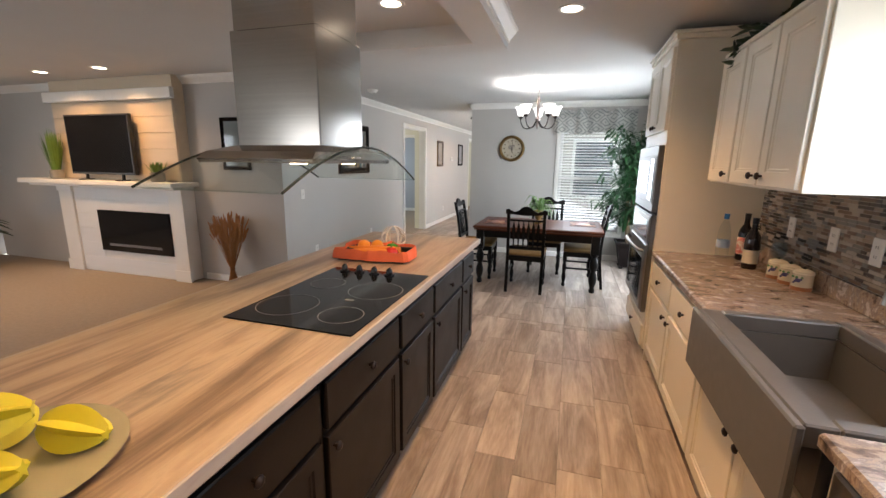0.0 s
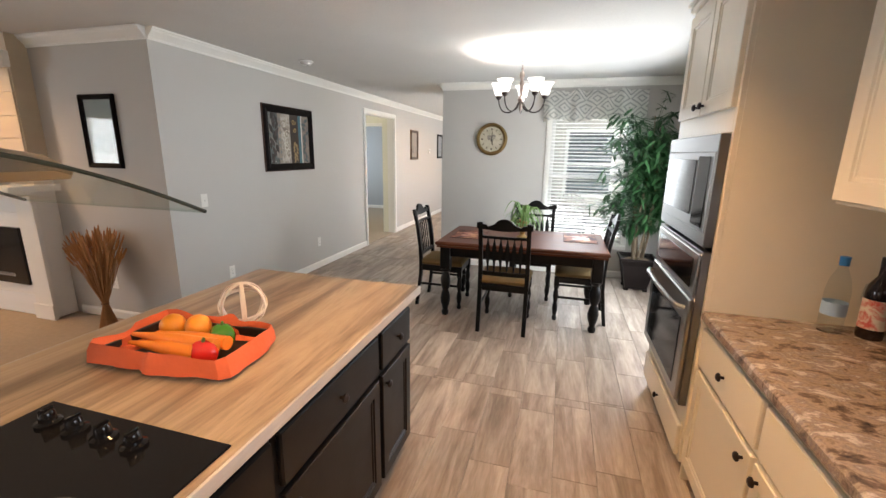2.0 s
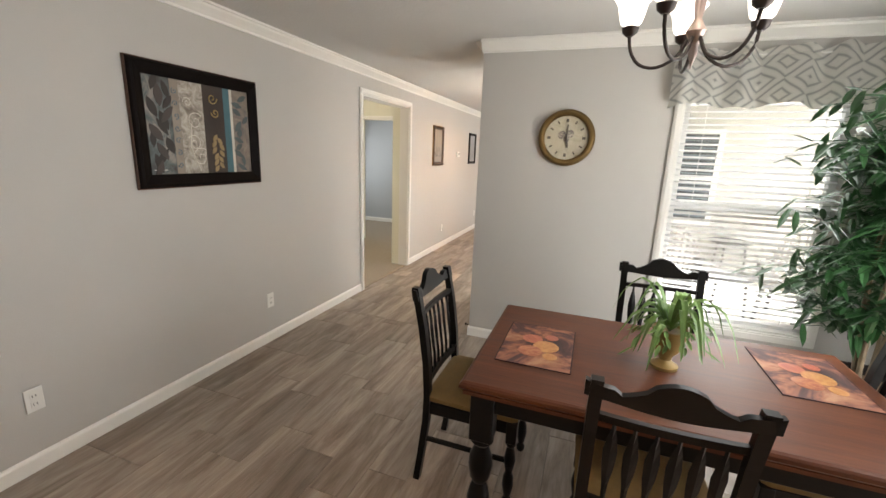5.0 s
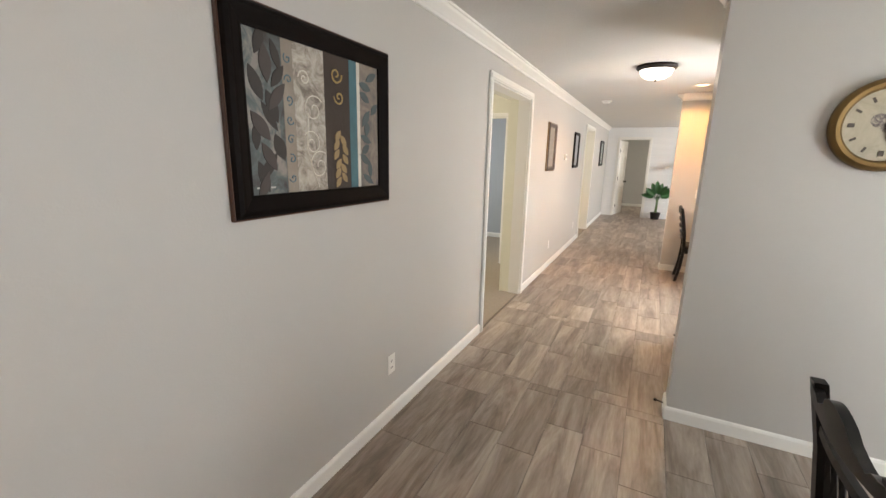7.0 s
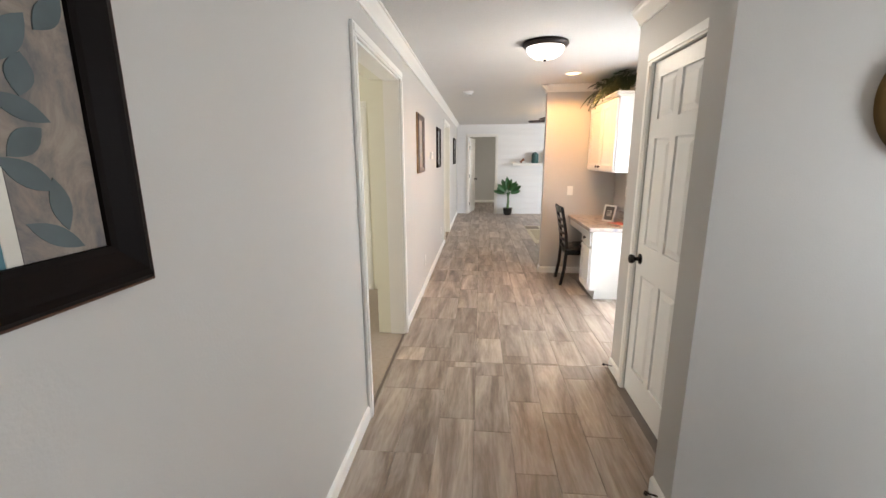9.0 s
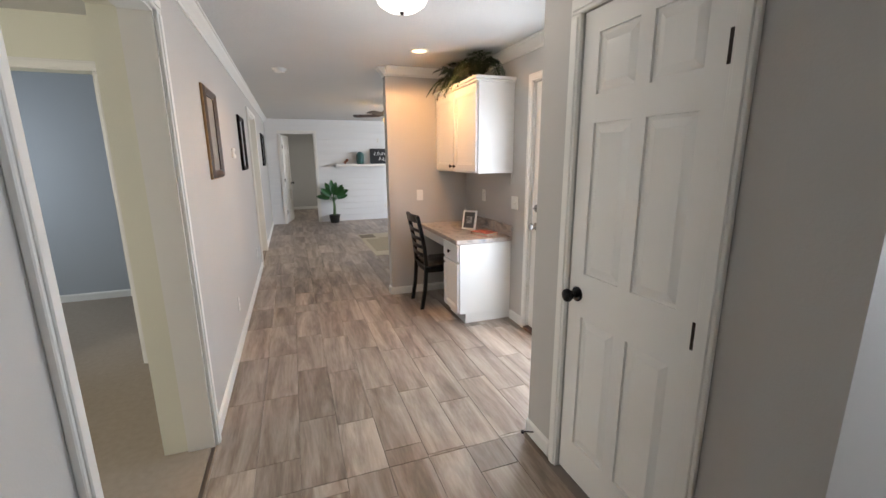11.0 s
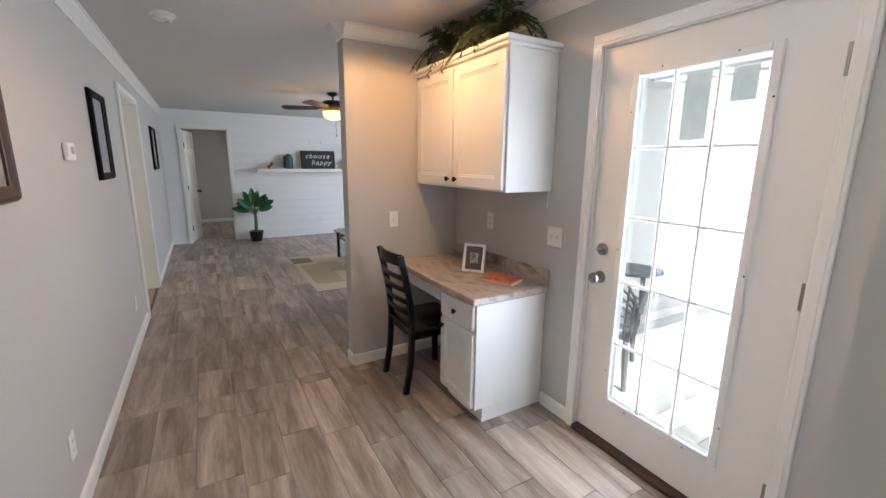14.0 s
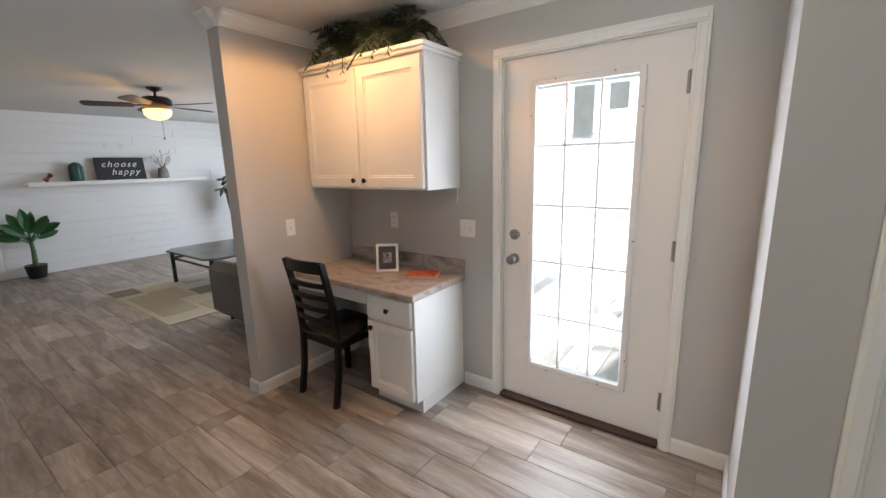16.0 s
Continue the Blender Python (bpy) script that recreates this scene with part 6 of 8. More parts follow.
for y, z in ((9.62, 0.32), (11.6, 0.33)):
    wall_plate("outlet", "y", XW, 1, y, z, "outlet", "white outlet on the hallway wall near the floor")

# dome light
dm = thing("dome_light", "flush ceiling light with a lit white dome and bronze rim", "ceiling light", (-1.77, 8.41, CEIL))
g = Geo()
g.lathe([(0.10, 0), (0.17, -0.002), (0.175, -0.02), (0.16, -0.038), (0.145, -0.042), (0.14, -0.03)], (0, 0, 0), 32, cap=False)
part("rim", g, BRONZE, dm, "dark bronze rim", True)
DOMEG = mat("lit_dome_glass", (0.95, 0.93, 0.88), 0.35, emit=1.7, emit_col=(1.0, 0.93, 0.82))
g = Geo()
g.lathe([(0.143, -0.036), (0.142, -0.05), (0.125, -0.085), (0.085, -0.112), (0.04, -0.122), (0.001, -0.124)], (0, 0, 0), 32)
dob = part("dome", g, DOMEG, dm, "glowing frosted glass dome", True)
dob.visible_shadow = False
g = Geo()
g.lathe([(0.012, -0.122), (0.014, -0.128), (0.008, -0.138), (0.001, -0.14)], (0, 0, 0), 12)
part("finial", g, BRONZE, dm, smooth=True)


def six_panel(u, w, h, t, material, x0=0.0, st=0.11, mid=0.10, dip=0.011):
    """A six-panel door slab in local x (width), y (thickness, room face at 0 looking to -y), z."""
    rails = [(0, 0.18), (0.79, 0.98), (1.585, 1.69), (h - 0.085, h)]
    pw = (w - 2 * st - mid) / 2
    g = Geo()
    g.box(x0, dip, 0.0, x0 + w, t - dip, h)
    for a, b in ((0, st), (st + pw, st + pw + mid), (w - st, w)):
        for y in ((0, dip + 0.0001), (t - dip - 0.0001, t)):
            g.box(x0 + a, y[0], 0, x0 + b, y[1], h)
    for z0, z1 in rails:
        for a in (st, st + pw + mid):
            for y in ((0, dip + 0.0001), (t - dip - 0.0001, t)):
                g.box(x0 + a, y[0], z0, x0 + a + pw, y[1], z1)
    slab = part("slab", g, material, u)
    for (z0, z1) in ((0.18, 0.79), (0.98, 1.585), (1.69, h - 0.085)):
        for a in (st, st + pw + mid):
            g = Geo()
            for yb, yt in ((dip - 0.0001, 0.0015), (t - dip + 0.0001, t - 0.0015)):
                m = 0.028
                ring = lambda d, y: [Vector((x0 + a + d, y, z0 + d)), Vector((x0 + a + pw - d, y, z0 + d)), Vector((x0 + a + pw - d, y, z1 - d)), Vector((x0 + a + d, y, z1 - d))]
                g.rings([ring(0.012, yb), ring(m + 0.012, yt), ring(m + 0.013, yt)])
            part("panel", g, material, slab, "raised door panel")
    return slab


def round_knob(parent, p, sign, material, axis="y"):
    g = Geo()
    g.lathe([(0.032, 0), (0.032, sign * 0.006), (0.012, sign * 0.01), (0.011, sign * 0.03), (0.022, sign * 0.036), (0.029, sign * 0.05), (0.026, sign * 0.062), (0.012, sign * 0.068), (0.001, sign * 0.069)], p, 18, axis=axis)
    return part("knob", g, material, parent, "round door knob", True)


cd = thing("closet_door", "white six-panel closet door with a black knob, shut", "door", (-1.285, 7.497, 0.012), -90)
six_panel(cd, 0.617, 1.994, 0.035, DOORW, 0.0, 0.085, 0.06)
KNOBB = mat("black_knob", (0.012, 0.011, 0.011), 0.25, 0.5)
round_knob(cd, (0.055, 0.0, 0.885), -1, KNOBB)
for z in (0.16, 0.92, 1.74):
    g = Geo()
    g.tube([(0.62, -0.006, z - 0.045), (0.62, -0.006, z + 0.045)], 0.007, 8)
    g.box(0.595, -0.002, z - 0.045, 0.617, 0.0, z + 0.045)
    part("hinge", g, BRONZE, cd, "dark bronze hinge")
g = Geo()
g.tube([(-1.304, 7.70, 0.05), (-1.36, 7.72, 0.055)], [0.004, 0.004], 8)
g.lathe([(0.009, -0.004), (0.009, 0.008)], (-1.358, 7.72, 0.05), 8)
solid("door_stop", g, BRONZE, "small dark door stop on the baseboard", "door stop")
g = Geo()
g.tube([(-1.454, 6.53, 0.05), (-1.51, 6.545, 0.055)], [0.004, 0.004], 8)
g.lathe([(0.009, -0.004), (0.009, 0.008)], (-1.508, 6.545, 0.05), 8)
solid("door_stop", g, BRONZE, "small dark door stop on the baseboard", "door stop")

# front door, glazed
fd = thing("front_door", "white front door with a fifteen-pane glazed panel, shut", "door", (XD + 0.022, 8.997, 0.0), -90)
W_, H_, T_ = 0.914, 2.042, 0.045
gx0, gx1, gz0, gz1 = 0.18, 0.71, 0.27, 1.895
for a, b, p, q, nm in ((0, gx0, 0.03, H_, "stile"), (gx1, W_, 0.03, H_, "stile"), (gx0, gx1, 0.03, gz0, "rail"), (gx0, gx1, gz1, H_, "rail")):
    g = Geo()
    g.box(a, 0, p, b, T_, q)
    part(nm, g, DOORW, fd)
for a, b, p, q in ((gx0 - 0.025, gx0 + 0.012, gz0 - 0.025, gz1 + 0.025), (gx1 - 0.012, gx1 + 0.025, gz0 - 0.025, gz1 + 0.025), (gx0 + 0.012, gx1 - 0.012, gz0 - 0.025, gz0 + 0.012), (gx0 + 0.012, gx1 - 0.012, gz1 - 0.012, gz1 + 0.025)):
    g = Geo()
    g.box(a, -0.012, p, b, 0.0, q, 0.005)
    lf = part("glazing_frame", g, VINYL, fd)
for k in range(10):
    g = Geo()
    side = k < 6
    if side:
        x = gx0 - 0.015 if k % 2 else gx1 + 0.015
        z = gz0 + (gz1 - gz0) * ((k // 2) * 0.4 + 0.1)
    else:
        x = gx0 + (gx1 - gx0) * (0.22 + 0.56 * (k % 2))
        z = gz0 - 0.015 if k < 8 else gz1 + 0.015
    g.lathe([(0.004, -0.0125), (0.004, -0.0118)], (x, 0, z), 8, axis="y")
    part("screw_cap", g, BLKPL, fd)
pw_, ph_ = (gx1 - gx0) / 3, (gz1 - gz0) / 5
for i in range(3):
    for j in range(5):
        g = Geo()
        g.box(gx0 + pw_ * i, 0.02, gz0 + ph_ * j, gx0 + pw_ * (i + 1), 0.024, gz0 + ph_ * (j + 1))
        o = part("pane", g, GLASS, fd)
        o.visible_shadow = False
for i in (1, 2):
    g = Geo()
    g.box(gx0 + pw_ * i - 0.008, -0.008, gz0, gx0 + pw_ * i + 0.008, 0.006, gz1, 0.004)
    part("muntin", g, VINYL, fd)
for j in range(1, 5):
    g = Geo()
    g.box(gx0, -0.007, gz0 + ph_ * j - 0.008, gx1, 0.005, gz0 + ph_ * j + 0.008, 0.004)
    part("muntin", g, VINYL, fd)
round_knob(fd, (0.07, 0.0, 0.918), -1, NICKEL)
g = Geo()
g.lathe([(0.032, 0), (0.032, -0.008), (0.024, -0.013), (0.001, -0.014)], (0.07, 0, 1.066), 18, axis="y")
g.box(0.05, -0.03, 1.061, 0.09, -0.012, 1.071, 0.003)
part("deadbolt", g, NICKEL, fd, "satin nickel deadbolt", True)
for z in (0.25, 1.05, 1.82):
    g = Geo()
    g.tube([(W_ + 0.003, -0.008, z - 0.05), (W_ + 0.003, -0.008, z + 0.05)], 0.009, 8)
    g.box(W_ - 0.016, -0.003, z - 0.05, W_, 0.0, z + 0.05, 0.001)
    part("hinge", g, NICKEL, fd, "steel hinge")
PAPER = blotch_mat("grey_printed_paper", ((0.4, (0.45, 0.46, 0.46)), (0.6, (0.70, 0.71, 0.71))), 20, 0.7)
pn_, pl_ = PAPER.node_tree.nodes, PAPER.node_tree.links
ptr = pn_.new("ShaderNodeBsdfTranslucent")
ptr.inputs[0].default_value = (0.8, 0.81, 0.8, 1)
pmx = pn_.new("ShaderNodeMixShader")
pmx.inputs[0].default_value = 0.6
pl_.new(pn_["Principled BSDF"].outputs[0], pmx.inputs[1])
pl_.new(ptr.outputs[0], pmx.inputs[2])
pl_.new(pmx.outputs[0], pn_["Material Output"].inputs[0])
for x0_, x1_, z0_, z1_ in ((0.385, 0.49, 1.60, 1.865), (0.565, 0.655, 1.735, 1.86)):
    g = Geo()
    g.box(x0_, 0.0245, z0_, x1_, 0.0255, z1_)
    part("paper_notice", g, PAPER, fd, "printed notice taped to the outside of the glass")
g = Geo()
g.box(XD - 0.03, 8.08, 0.0, XD + T + 0.02, 9.0, 0.028, 0.006)
structure("threshold", g, mat("dark_brown_threshold", (0.05, 0.025, 0.018), 0.4, vary=0.2), "dark brown door threshold", "threshold")
g = Geo()
g.box(XD + 0.001, 8.0771, 0.028, XD + T, 8.0815, 2.049).box(XD + 0.001, 8.9985, 0.028, XD + T, 9.0029, 2.049).box(XD + 0.001, 8.0815, 2.0425, XD + T, 8.9985, 2.0499)
structure("jamb_entry", g, TRIM, "white front door jamb", "jamb")

# ---- desk nook ----
dk = thing("desk_cabinet", "white built-in desk pedestal with a drawer and a door", "cabinet")
g = Geo()
g.box(-1.075, 9.29, 0.09, XD - 0.002, 9.67, 0.735, 0.002).box(-1.02, 9.291, 0, XD - 0.002, 9.669, 0.09)
part("body", g, WHITEC, dk)
panel_front("drawer_front", dk, "y", -1.075, -1, 9.305, 9.655, 0.575, 0.72, WHITEC, flat=True, knob_at=(9.48, 0.645))
panel_front("door", dk, "y", -1.075, -1, 9.305, 9.655, 0.10, 0.555, WHITEC, rail=0.05, knob_at=(9.615, 0.515))
dt = thing("writing_desk", "pale marbled laminate desk counter with a low upstand", "desk")
g = Geo()
g.box(-1.115, 9.267, 0.7355, XD - 0.002, YN - 0.002, 0.777, 0.006)
part("slab", g, DESKTOP, dt)
g = Geo()
g.box(XD - 0.022, 9.269, 0.7772, XD - 0.002, YN - 0.002, 0.875, 0.003)
part("upstand", g, DESKTOP, dt)
g = Geo()
g.box(-1.09, 9.672, 0.65, -1.07, YN - 0.003, 0.7352, 0.002).box(-1.07, YN - 0.025, 0.65, XD - 0.003, YN - 0.003, 0.7352, 0.001)
part("support_rail", g, WHITEC, dt, "white support rail under the desk")
uc = thing("nook_wall_cabinet", "white two-door wall cabinet above the desk", "cabinet")
g = Geo()
g.box(-0.905, 9.297, 1.34, XD - 0.002, YN - 0.002, 2.08, 0.002)
part("body", g, WHITEC, uc)
panel_front("door", uc, "y", -0.905, -1, 9.315, 9.815, 1.352, 2.065, WHITEC, rail=0.06, knob_at=(9.775, 1.395))
panel_front("door", uc, "y", -0.905, -1, 9.83, YN - 0.015, 1.352, 2.065, WHITEC, rail=0.06, knob_at=(9.87, 1.395))
g = Geo()
g.box(-0.935, 9.28, 2.0805, XD - 0.002, YN - 0.002, 2.10, 0.006).box(-0.95, 9.267, 2.10, XD - 0.002, YN - 0.002, 2.126, 0.006)
part("cornice", g, WHITEC, uc)


def fern_heap(loc, seed, n, span, lab):
    """A clump of arching fronds, each a stem with tapering leaflets; the inner ones stand up, the outer ones hang."""
    u = thing("artificial_fern", lab, "plant", loc)
    rng = random.Random(seed)
    for k in range(n):
        a = 2 * math.pi * (k + rng.uniform(-0.4, 0.4)) / n * 2
        inner = k < n * 0.55
        reach = rng.uniform(0.35, 0.75) if inner else rng.uniform(0.75, 1.05)
        end = Vector((math.cos(a) * span[0] * reach, math.sin(a) * span[1] * reach, rng.uniform(0.12, 0.20) if inner else rng.uniform(-0.02, 0.10)))
        end.x = min(end.x, 0.10)
        if not inner and end.x < -0.20:
            end.z -= rng.choice((0.02, 0.06, 0.15))
        mid = end * 0.45 + Vector((0, 0, 0.16 if inner else 0.24))
        pts = [2 * f * (1 - f) * mid + f * f * end + Vector((0, 0, 0.01)) for f in [i / 18 for i in range(19)]]
        for q in pts:
            q.z = min(q.z, 0.212)
        g = Geo()
        g.tube(pts, 0.0024, 4)
        for i in range(3, 19):
            d = (pts[i] - pts[i - 1]).normalized()
            s = d.cross(Vector((0, 0, 1)))
            s = s.normalized() if s.length > 1e-4 else Vector((1, 0, 0))
            s = (s + Vector((0, 0, rng.uniform(-0.5, 0.35)))).normalized()
            w = 0.075 * math.sin(math.pi * (0.22 + 0.75 * i / 19)) * rng.uniform(0.85, 1.1)
            for sg in (-1, 1):
                tip = pts[i] + s * sg * w + d * 0.028
                tip.z = min(tip.z, 0.222)
                g.leaf(pts[i], tip, 0.013, (0, 0, 1), 0.005, 2)
        part("frond", g, LEAFF, u, "dark green feathery frond" if inner else "hanging dark green frond")


fern_heap((-0.76, 9.58, 2.127), 3, 30, (0.34, 0.34), "dark green artificial fern on the nook cabinet")
fern_heap((-0.80, 10.0, 2.127), 14, 30, (0.34, 0.30), "bushy dark green artificial fern on the nook cabinet")

dc = thing("desk_chair", "black ladder-back chair with a vinyl seat at the desk", "chair", (-1.045, 9.955, 0), -90)
g = Geo()
g.rings([[Vector((sx * a, sy * b, z)) for sx, sy in ((-0.9, -1), (0.9, -1), (1, -0.9), (1, 0.9), (0.9, 1), (-0.9, 1), (-1, 0.9), (-1, -0.9))] for a, b, z in ((0.19, 0.19, 0.42), (0.205, 0.205, 0.43), (0.205, 0.205, 0.45), (0.18, 0.18, 0.465))])
part("seat", g, mat("black_vinyl", (0.008, 0.008, 0.008), 0.25, bump=0.2, bump_scale=90), dc, "shiny black vinyl seat", True)
for sx in (-1, 1):
    g = Geo()
    g.box(sx * 0.17 - 0.018, 0.15, 0, sx * 0.17 + 0.018, 0.186, 0.42, 0.004)
    part("front_leg", g, BLACKW, dc)
    g = Geo()
    out = []
    for y, z in ((-0.235, 0.0), (-0.20, 0.2), (-0.185, 0.43), (-0.20, 0.62), (-0.235, 0.80), (-0.265, 0.935)):
        out.append([Vector((sx * 0.172 - 0.015, y - 0.017, z)), Vector((sx * 0.172 + 0.015, y - 0.017, z)), Vector((sx * 0.172 + 0.015, y + 0.017, z)), Vector((sx * 0.172 - 0.015, y + 0.017, z))])
    g.rings(out)
    part("back_post", g, BLACKW, dc)
    g = Geo()
    g.box(sx * 0.17 - 0.012, -0.17, 0.37, sx * 0.17 + 0.012, 0.15, 0.4195, 0.002)
    part("seat_rail", g, BLACKW, dc)
for a in (0.155, -0.185):
    g = Geo()
    g.box(-0.152, a, 0.37, 0.152, a + 0.02, 0.4195, 0.002)
    part("seat_rail", g, BLACKW, dc)
for z, h in ((0.905, 0.075), (0.79, 0.032), (0.71, 0.032), (0.63, 0.032), (0.55, 0.032)):
    g = Geo()
    out = []
    for i in range(9):
        x = -0.17 + 0.34 * i / 8
        y0_ = -0.185 - (z - 0.43) * 0.155 - 0.022 * (1 - (x / 0.17) ** 2)
        out.append([Vector((x, y0_ - 0.008, z - h / 2)), Vector((x, y0_ + 0.008, z - h / 2)), Vector((x, y0_ + 0.003, z + h / 2)), Vector((x, y0_ - 0.013, z + h / 2))])
    g.rings(out)
    part("back_slat", g, BLACKW, dc, "curved black back slat")

pf = thing("photo_frame", "white photo frame propped up on the desk", "photo frame", (-0.80, 9.745, 0.777), -52)
m = pose(0, 0, 0.003, -14, 0, 0)
for a, b, p, q in ((-0.075, -0.058, 0, 0.19), (0.058, 0.075, 0, 0.19), (-0.058, 0.058, 0, 0.017), (-0.058, 0.058, 0.173, 0.19)):
    g = Geo()
    g.box(a, -0.008, p, b, 0.008, q, 0.002, m)
    part("frame_bar", g, WHTPL, pf)
g = Geo()
g.box(-0.058, -0.002, 0.017, 0.058, 0.003, 0.173, 0, m)
part("mount", g, mat("dark_mount", (0.06, 0.06, 0.06), 0.6), pf)
g = Geo()
g.box(-0.03, -0.0035, 0.06, 0.03, -0.002, 0.13, 0, m)
part("photo", g, blotch_mat("grey_photo", ((0.4, (0.08, 0.08, 0.08)), (0.6, (0.45, 0.45, 0.44))), 40, 0.4), pf)
g = Geo()
g.tube([(0, 0.01, 0.12), (0, 0.075, 0.002)], 0.004, 6)
part("stay", g, BLKPL, pf)
bk = thing("book", "hardback with a glowing orange cover lying on the desk", "book", (-0.76, 9.475, 0.777), 22)
g = Geo()
g.box(-0.07, -0.10, 0.002, 0.068, 0.10, 0.022)
part("pages", g, CREAMP, bk)
COVER = blotch_mat("red_sunset_cover", ((0.35, (0.10, 0.02, 0.015)), (0.5, (0.55, 0.07, 0.03)), (0.65, (0.75, 0.32, 0.08)), (0.8, (0.12, 0.03, 0.03))), 5, 0.3, (1, 2, 1))
for z in (0.0, 0.022):
    g = Geo()
    g.box(-0.073, -0.103, z, 0.073, 0.103, z + 0.002)
    part("cover", g, COVER, bk)
g = Geo()
g.box(0.0681, -0.103, 0.002, 0.073, 0.103, 0.022)
part("spine", g, COVER, bk)
wall_plate("light_switch", "x", YN, -1, -1.115, 1.085, "switch", "white light switch on the nook wall")
wall_plate("outlet", "y", XD, -1, 9.87, 1.10, "outlet", "white outlet above the desk")
wall_plate("light_switch", "y", XD, -1, 9.245, 1.082, "switch", "white double light switch beside the front door", 2)
g = Geo()
g.tube([(XD - 0.004, 9.32, 1.36), (XD - 0.005, 9.315, 1.30), (XD - 0.004, 9.323, 1.245)], 0.004, 6)
solid("cable_cover", g, WHTPL, "short white cable stub under the wall cabinet", "cable")

# doors beyond the openings
od = thing("inner_door", "white six-panel door standing open in the side room", "door", (-3.545, 9.575, 0.01), 92)
six_panel(od, 0.76, 2.0, 0.035, DOORW)
for z in (0.25, 1.0, 1.75):
    g = Geo()
    g.tube([(-0.006, 0.012, z - 0.045), (-0.006, 0.012, z + 0.045)], 0.008, 8)
    part("hinge", g, BRONZE, od)
bd = thing("bedroom_door", "white six-panel bedroom door standing open", "door", (-2.555, YS + 0.13, 0.01), 78)
six_panel(bd, 0.67, 2.01, 0.035, DOORW)
round_knob(bd, (0.62, 0, 0.90), -1, KNOBB)
round_knob(bd, (0.62, 0.035, 0.90), 1, KNOBB)
for z in (0.25, 1.0, 1.75):
    g = Geo()
    g.tube([(-0.003, -0.006, z - 0.045), (-0.003, -0.006, z + 0.045)], 0.007, 8)
    part("hinge", g, BRONZE, bd)

# ---- far sitting room ----
SHIP = mat("white_shiplap_paint", (0.78, 0.79, 0.79), 0.5, vary=0.05, scale=4, bump=0.2, bump_scale=50, stretch=(0.2, 1, 3))
rng = random.Random(17)


def board(x0_, x1_, z0_, z1_):
    g = Geo()
    g.box(x0_ + 0.001, YS - 0.006 + rng.random() * 0.003, z0_ + 0.002, x1_ - 0.001, YS + 0.0118, z1_ - 0.002, 0.002)
    part("shiplap_board", g, SHIP, wall_far)


BH = 0.1475
for k in range(16):
    z0_, z1_ = k * BH, min(CEIL, (k + 1) * BH)
    cut = rng.uniform(-0.6, 1.6)
    if z0_ >= 2.06:
        segs = [(XW + 0.001, cut), (cut, 2.399)]
    else:
        segs = [(XW + 0.001, -2.641), (-1.799, cut), (cut, 2.399)]
    for a, b in segs:
        board(a, b, z0_, z1_)
sh = thing("floating_shelf", "thick white floating shelf on the shiplap wall", "shelf", (0, YS - 0.006, 0))
g = Geo()
g.box(-1.42, -0.22, 1.295, 1.05, 0, 1.355, 0.004)
part("board", g, TRIM, sh)
YSH = YS - 0.12
sg_ = thing("wall_sign", "black sign with white script standing on the shelf", "sign", (-0.26, YSH, 1.355))
g = Geo()
g.box(-0.335, -0.012, 0, 0.335, 0.012, 0.355, 0.002, pose(0, 0, 0.0, -8, 0, 0))
part("board", g, mat("chalkboard_black", (0.014, 0.015, 0.018), 0.6), sg_)
for txt, x, z in (("choose", -0.02, 0.205), ("happy", 0.05, 0.08)):
    cu = bpy.data.curves.new("word", "FONT")
    cu.body, cu.size, cu.shear, cu.align_x, cu.extrude, cu.space_character = txt, 0.135, 0.35, "CENTER", 0.001, 1.25
    tmp = bpy.data.objects.new("word", cu)
    scene.collection.objects.link(tmp)
    me = bpy.data.meshes.new_from_object(tmp.evaluated_get(bpy.context.evaluated_depsgraph_get()))
    bpy.data.objects.remove(tmp)
    me.materials.append(mat("white_script_paint", (0.75, 0.75, 0.73), 0.6))
    o = new("lettering", me)
    o.parent = sg_
    o.matrix_local = pose(0, 0, 0, -8, 0, 0) @ pose(x, -0.0135, z, 90, 0, 0)
ln = thing("lantern", "teal green metal lantern on the shelf", "lantern", (-0.84, YSH, 1.355))
TEAL = mat("teal_metal", (0.03, 0.09, 0.085), 0.4, 0.3, vary=0.3)
g = Geo()
g.lathe([(0.075, 0), (0.08, 0.01), (0.08, 0.22), (0.07, 0.25), (0.04, 0.275), (0.012, 0.285), (0.001, 0.286)], (0, 0, 0), 18)
part("body", g, TEAL, ln, smooth=True)
for k in range(6):
    g = Geo()
    a = math.pi * k / 3
    g.box(-0.006, -0.006, 0.01, 0.006, 0.006, 0.225, 0.001, pose(0.082 * math.cos(a), 0.082 * math.sin(a), 0, 0, 0, 60 * k))
    part("rib", g, TEAL, ln)
jk = thing("jack_ornament", "copper three-armed jack ornament on the shelf", "ornament", (-1.17, YSH, 1.42))
COPPER = mat("rust_copper", (0.22, 0.07, 0.03), 0.4, 0.6, vary=0.3)
for m in (pose(0, 0, 0, 50, 0, 20), pose(0, 0, 0, -40, 30, 0), pose(0, 0, 0, 10, 70, 50)):
    g = Geo()
    g.box(-0.014, -0.014, -0.085, 0.014, 0.014, 0.085, 0.004, m)
    part("arm", g, COPPER, jk)
vs = thing("vase", "grey vase with bare cotton branches on the shelf", "vase", (0.34, YSH, 1.355))
g = Geo()
g.lathe([(0.06, 0), (0.085, 0.01), (0.08, 0.12), (0.06, 0.17), (0.065, 0.18), (0.05, 0.17)], (0, 0, 0), 18)
part("pot", g, mat("grey_ceramic", (0.22, 0.21, 0.20), 0.5), vs, smooth=True)
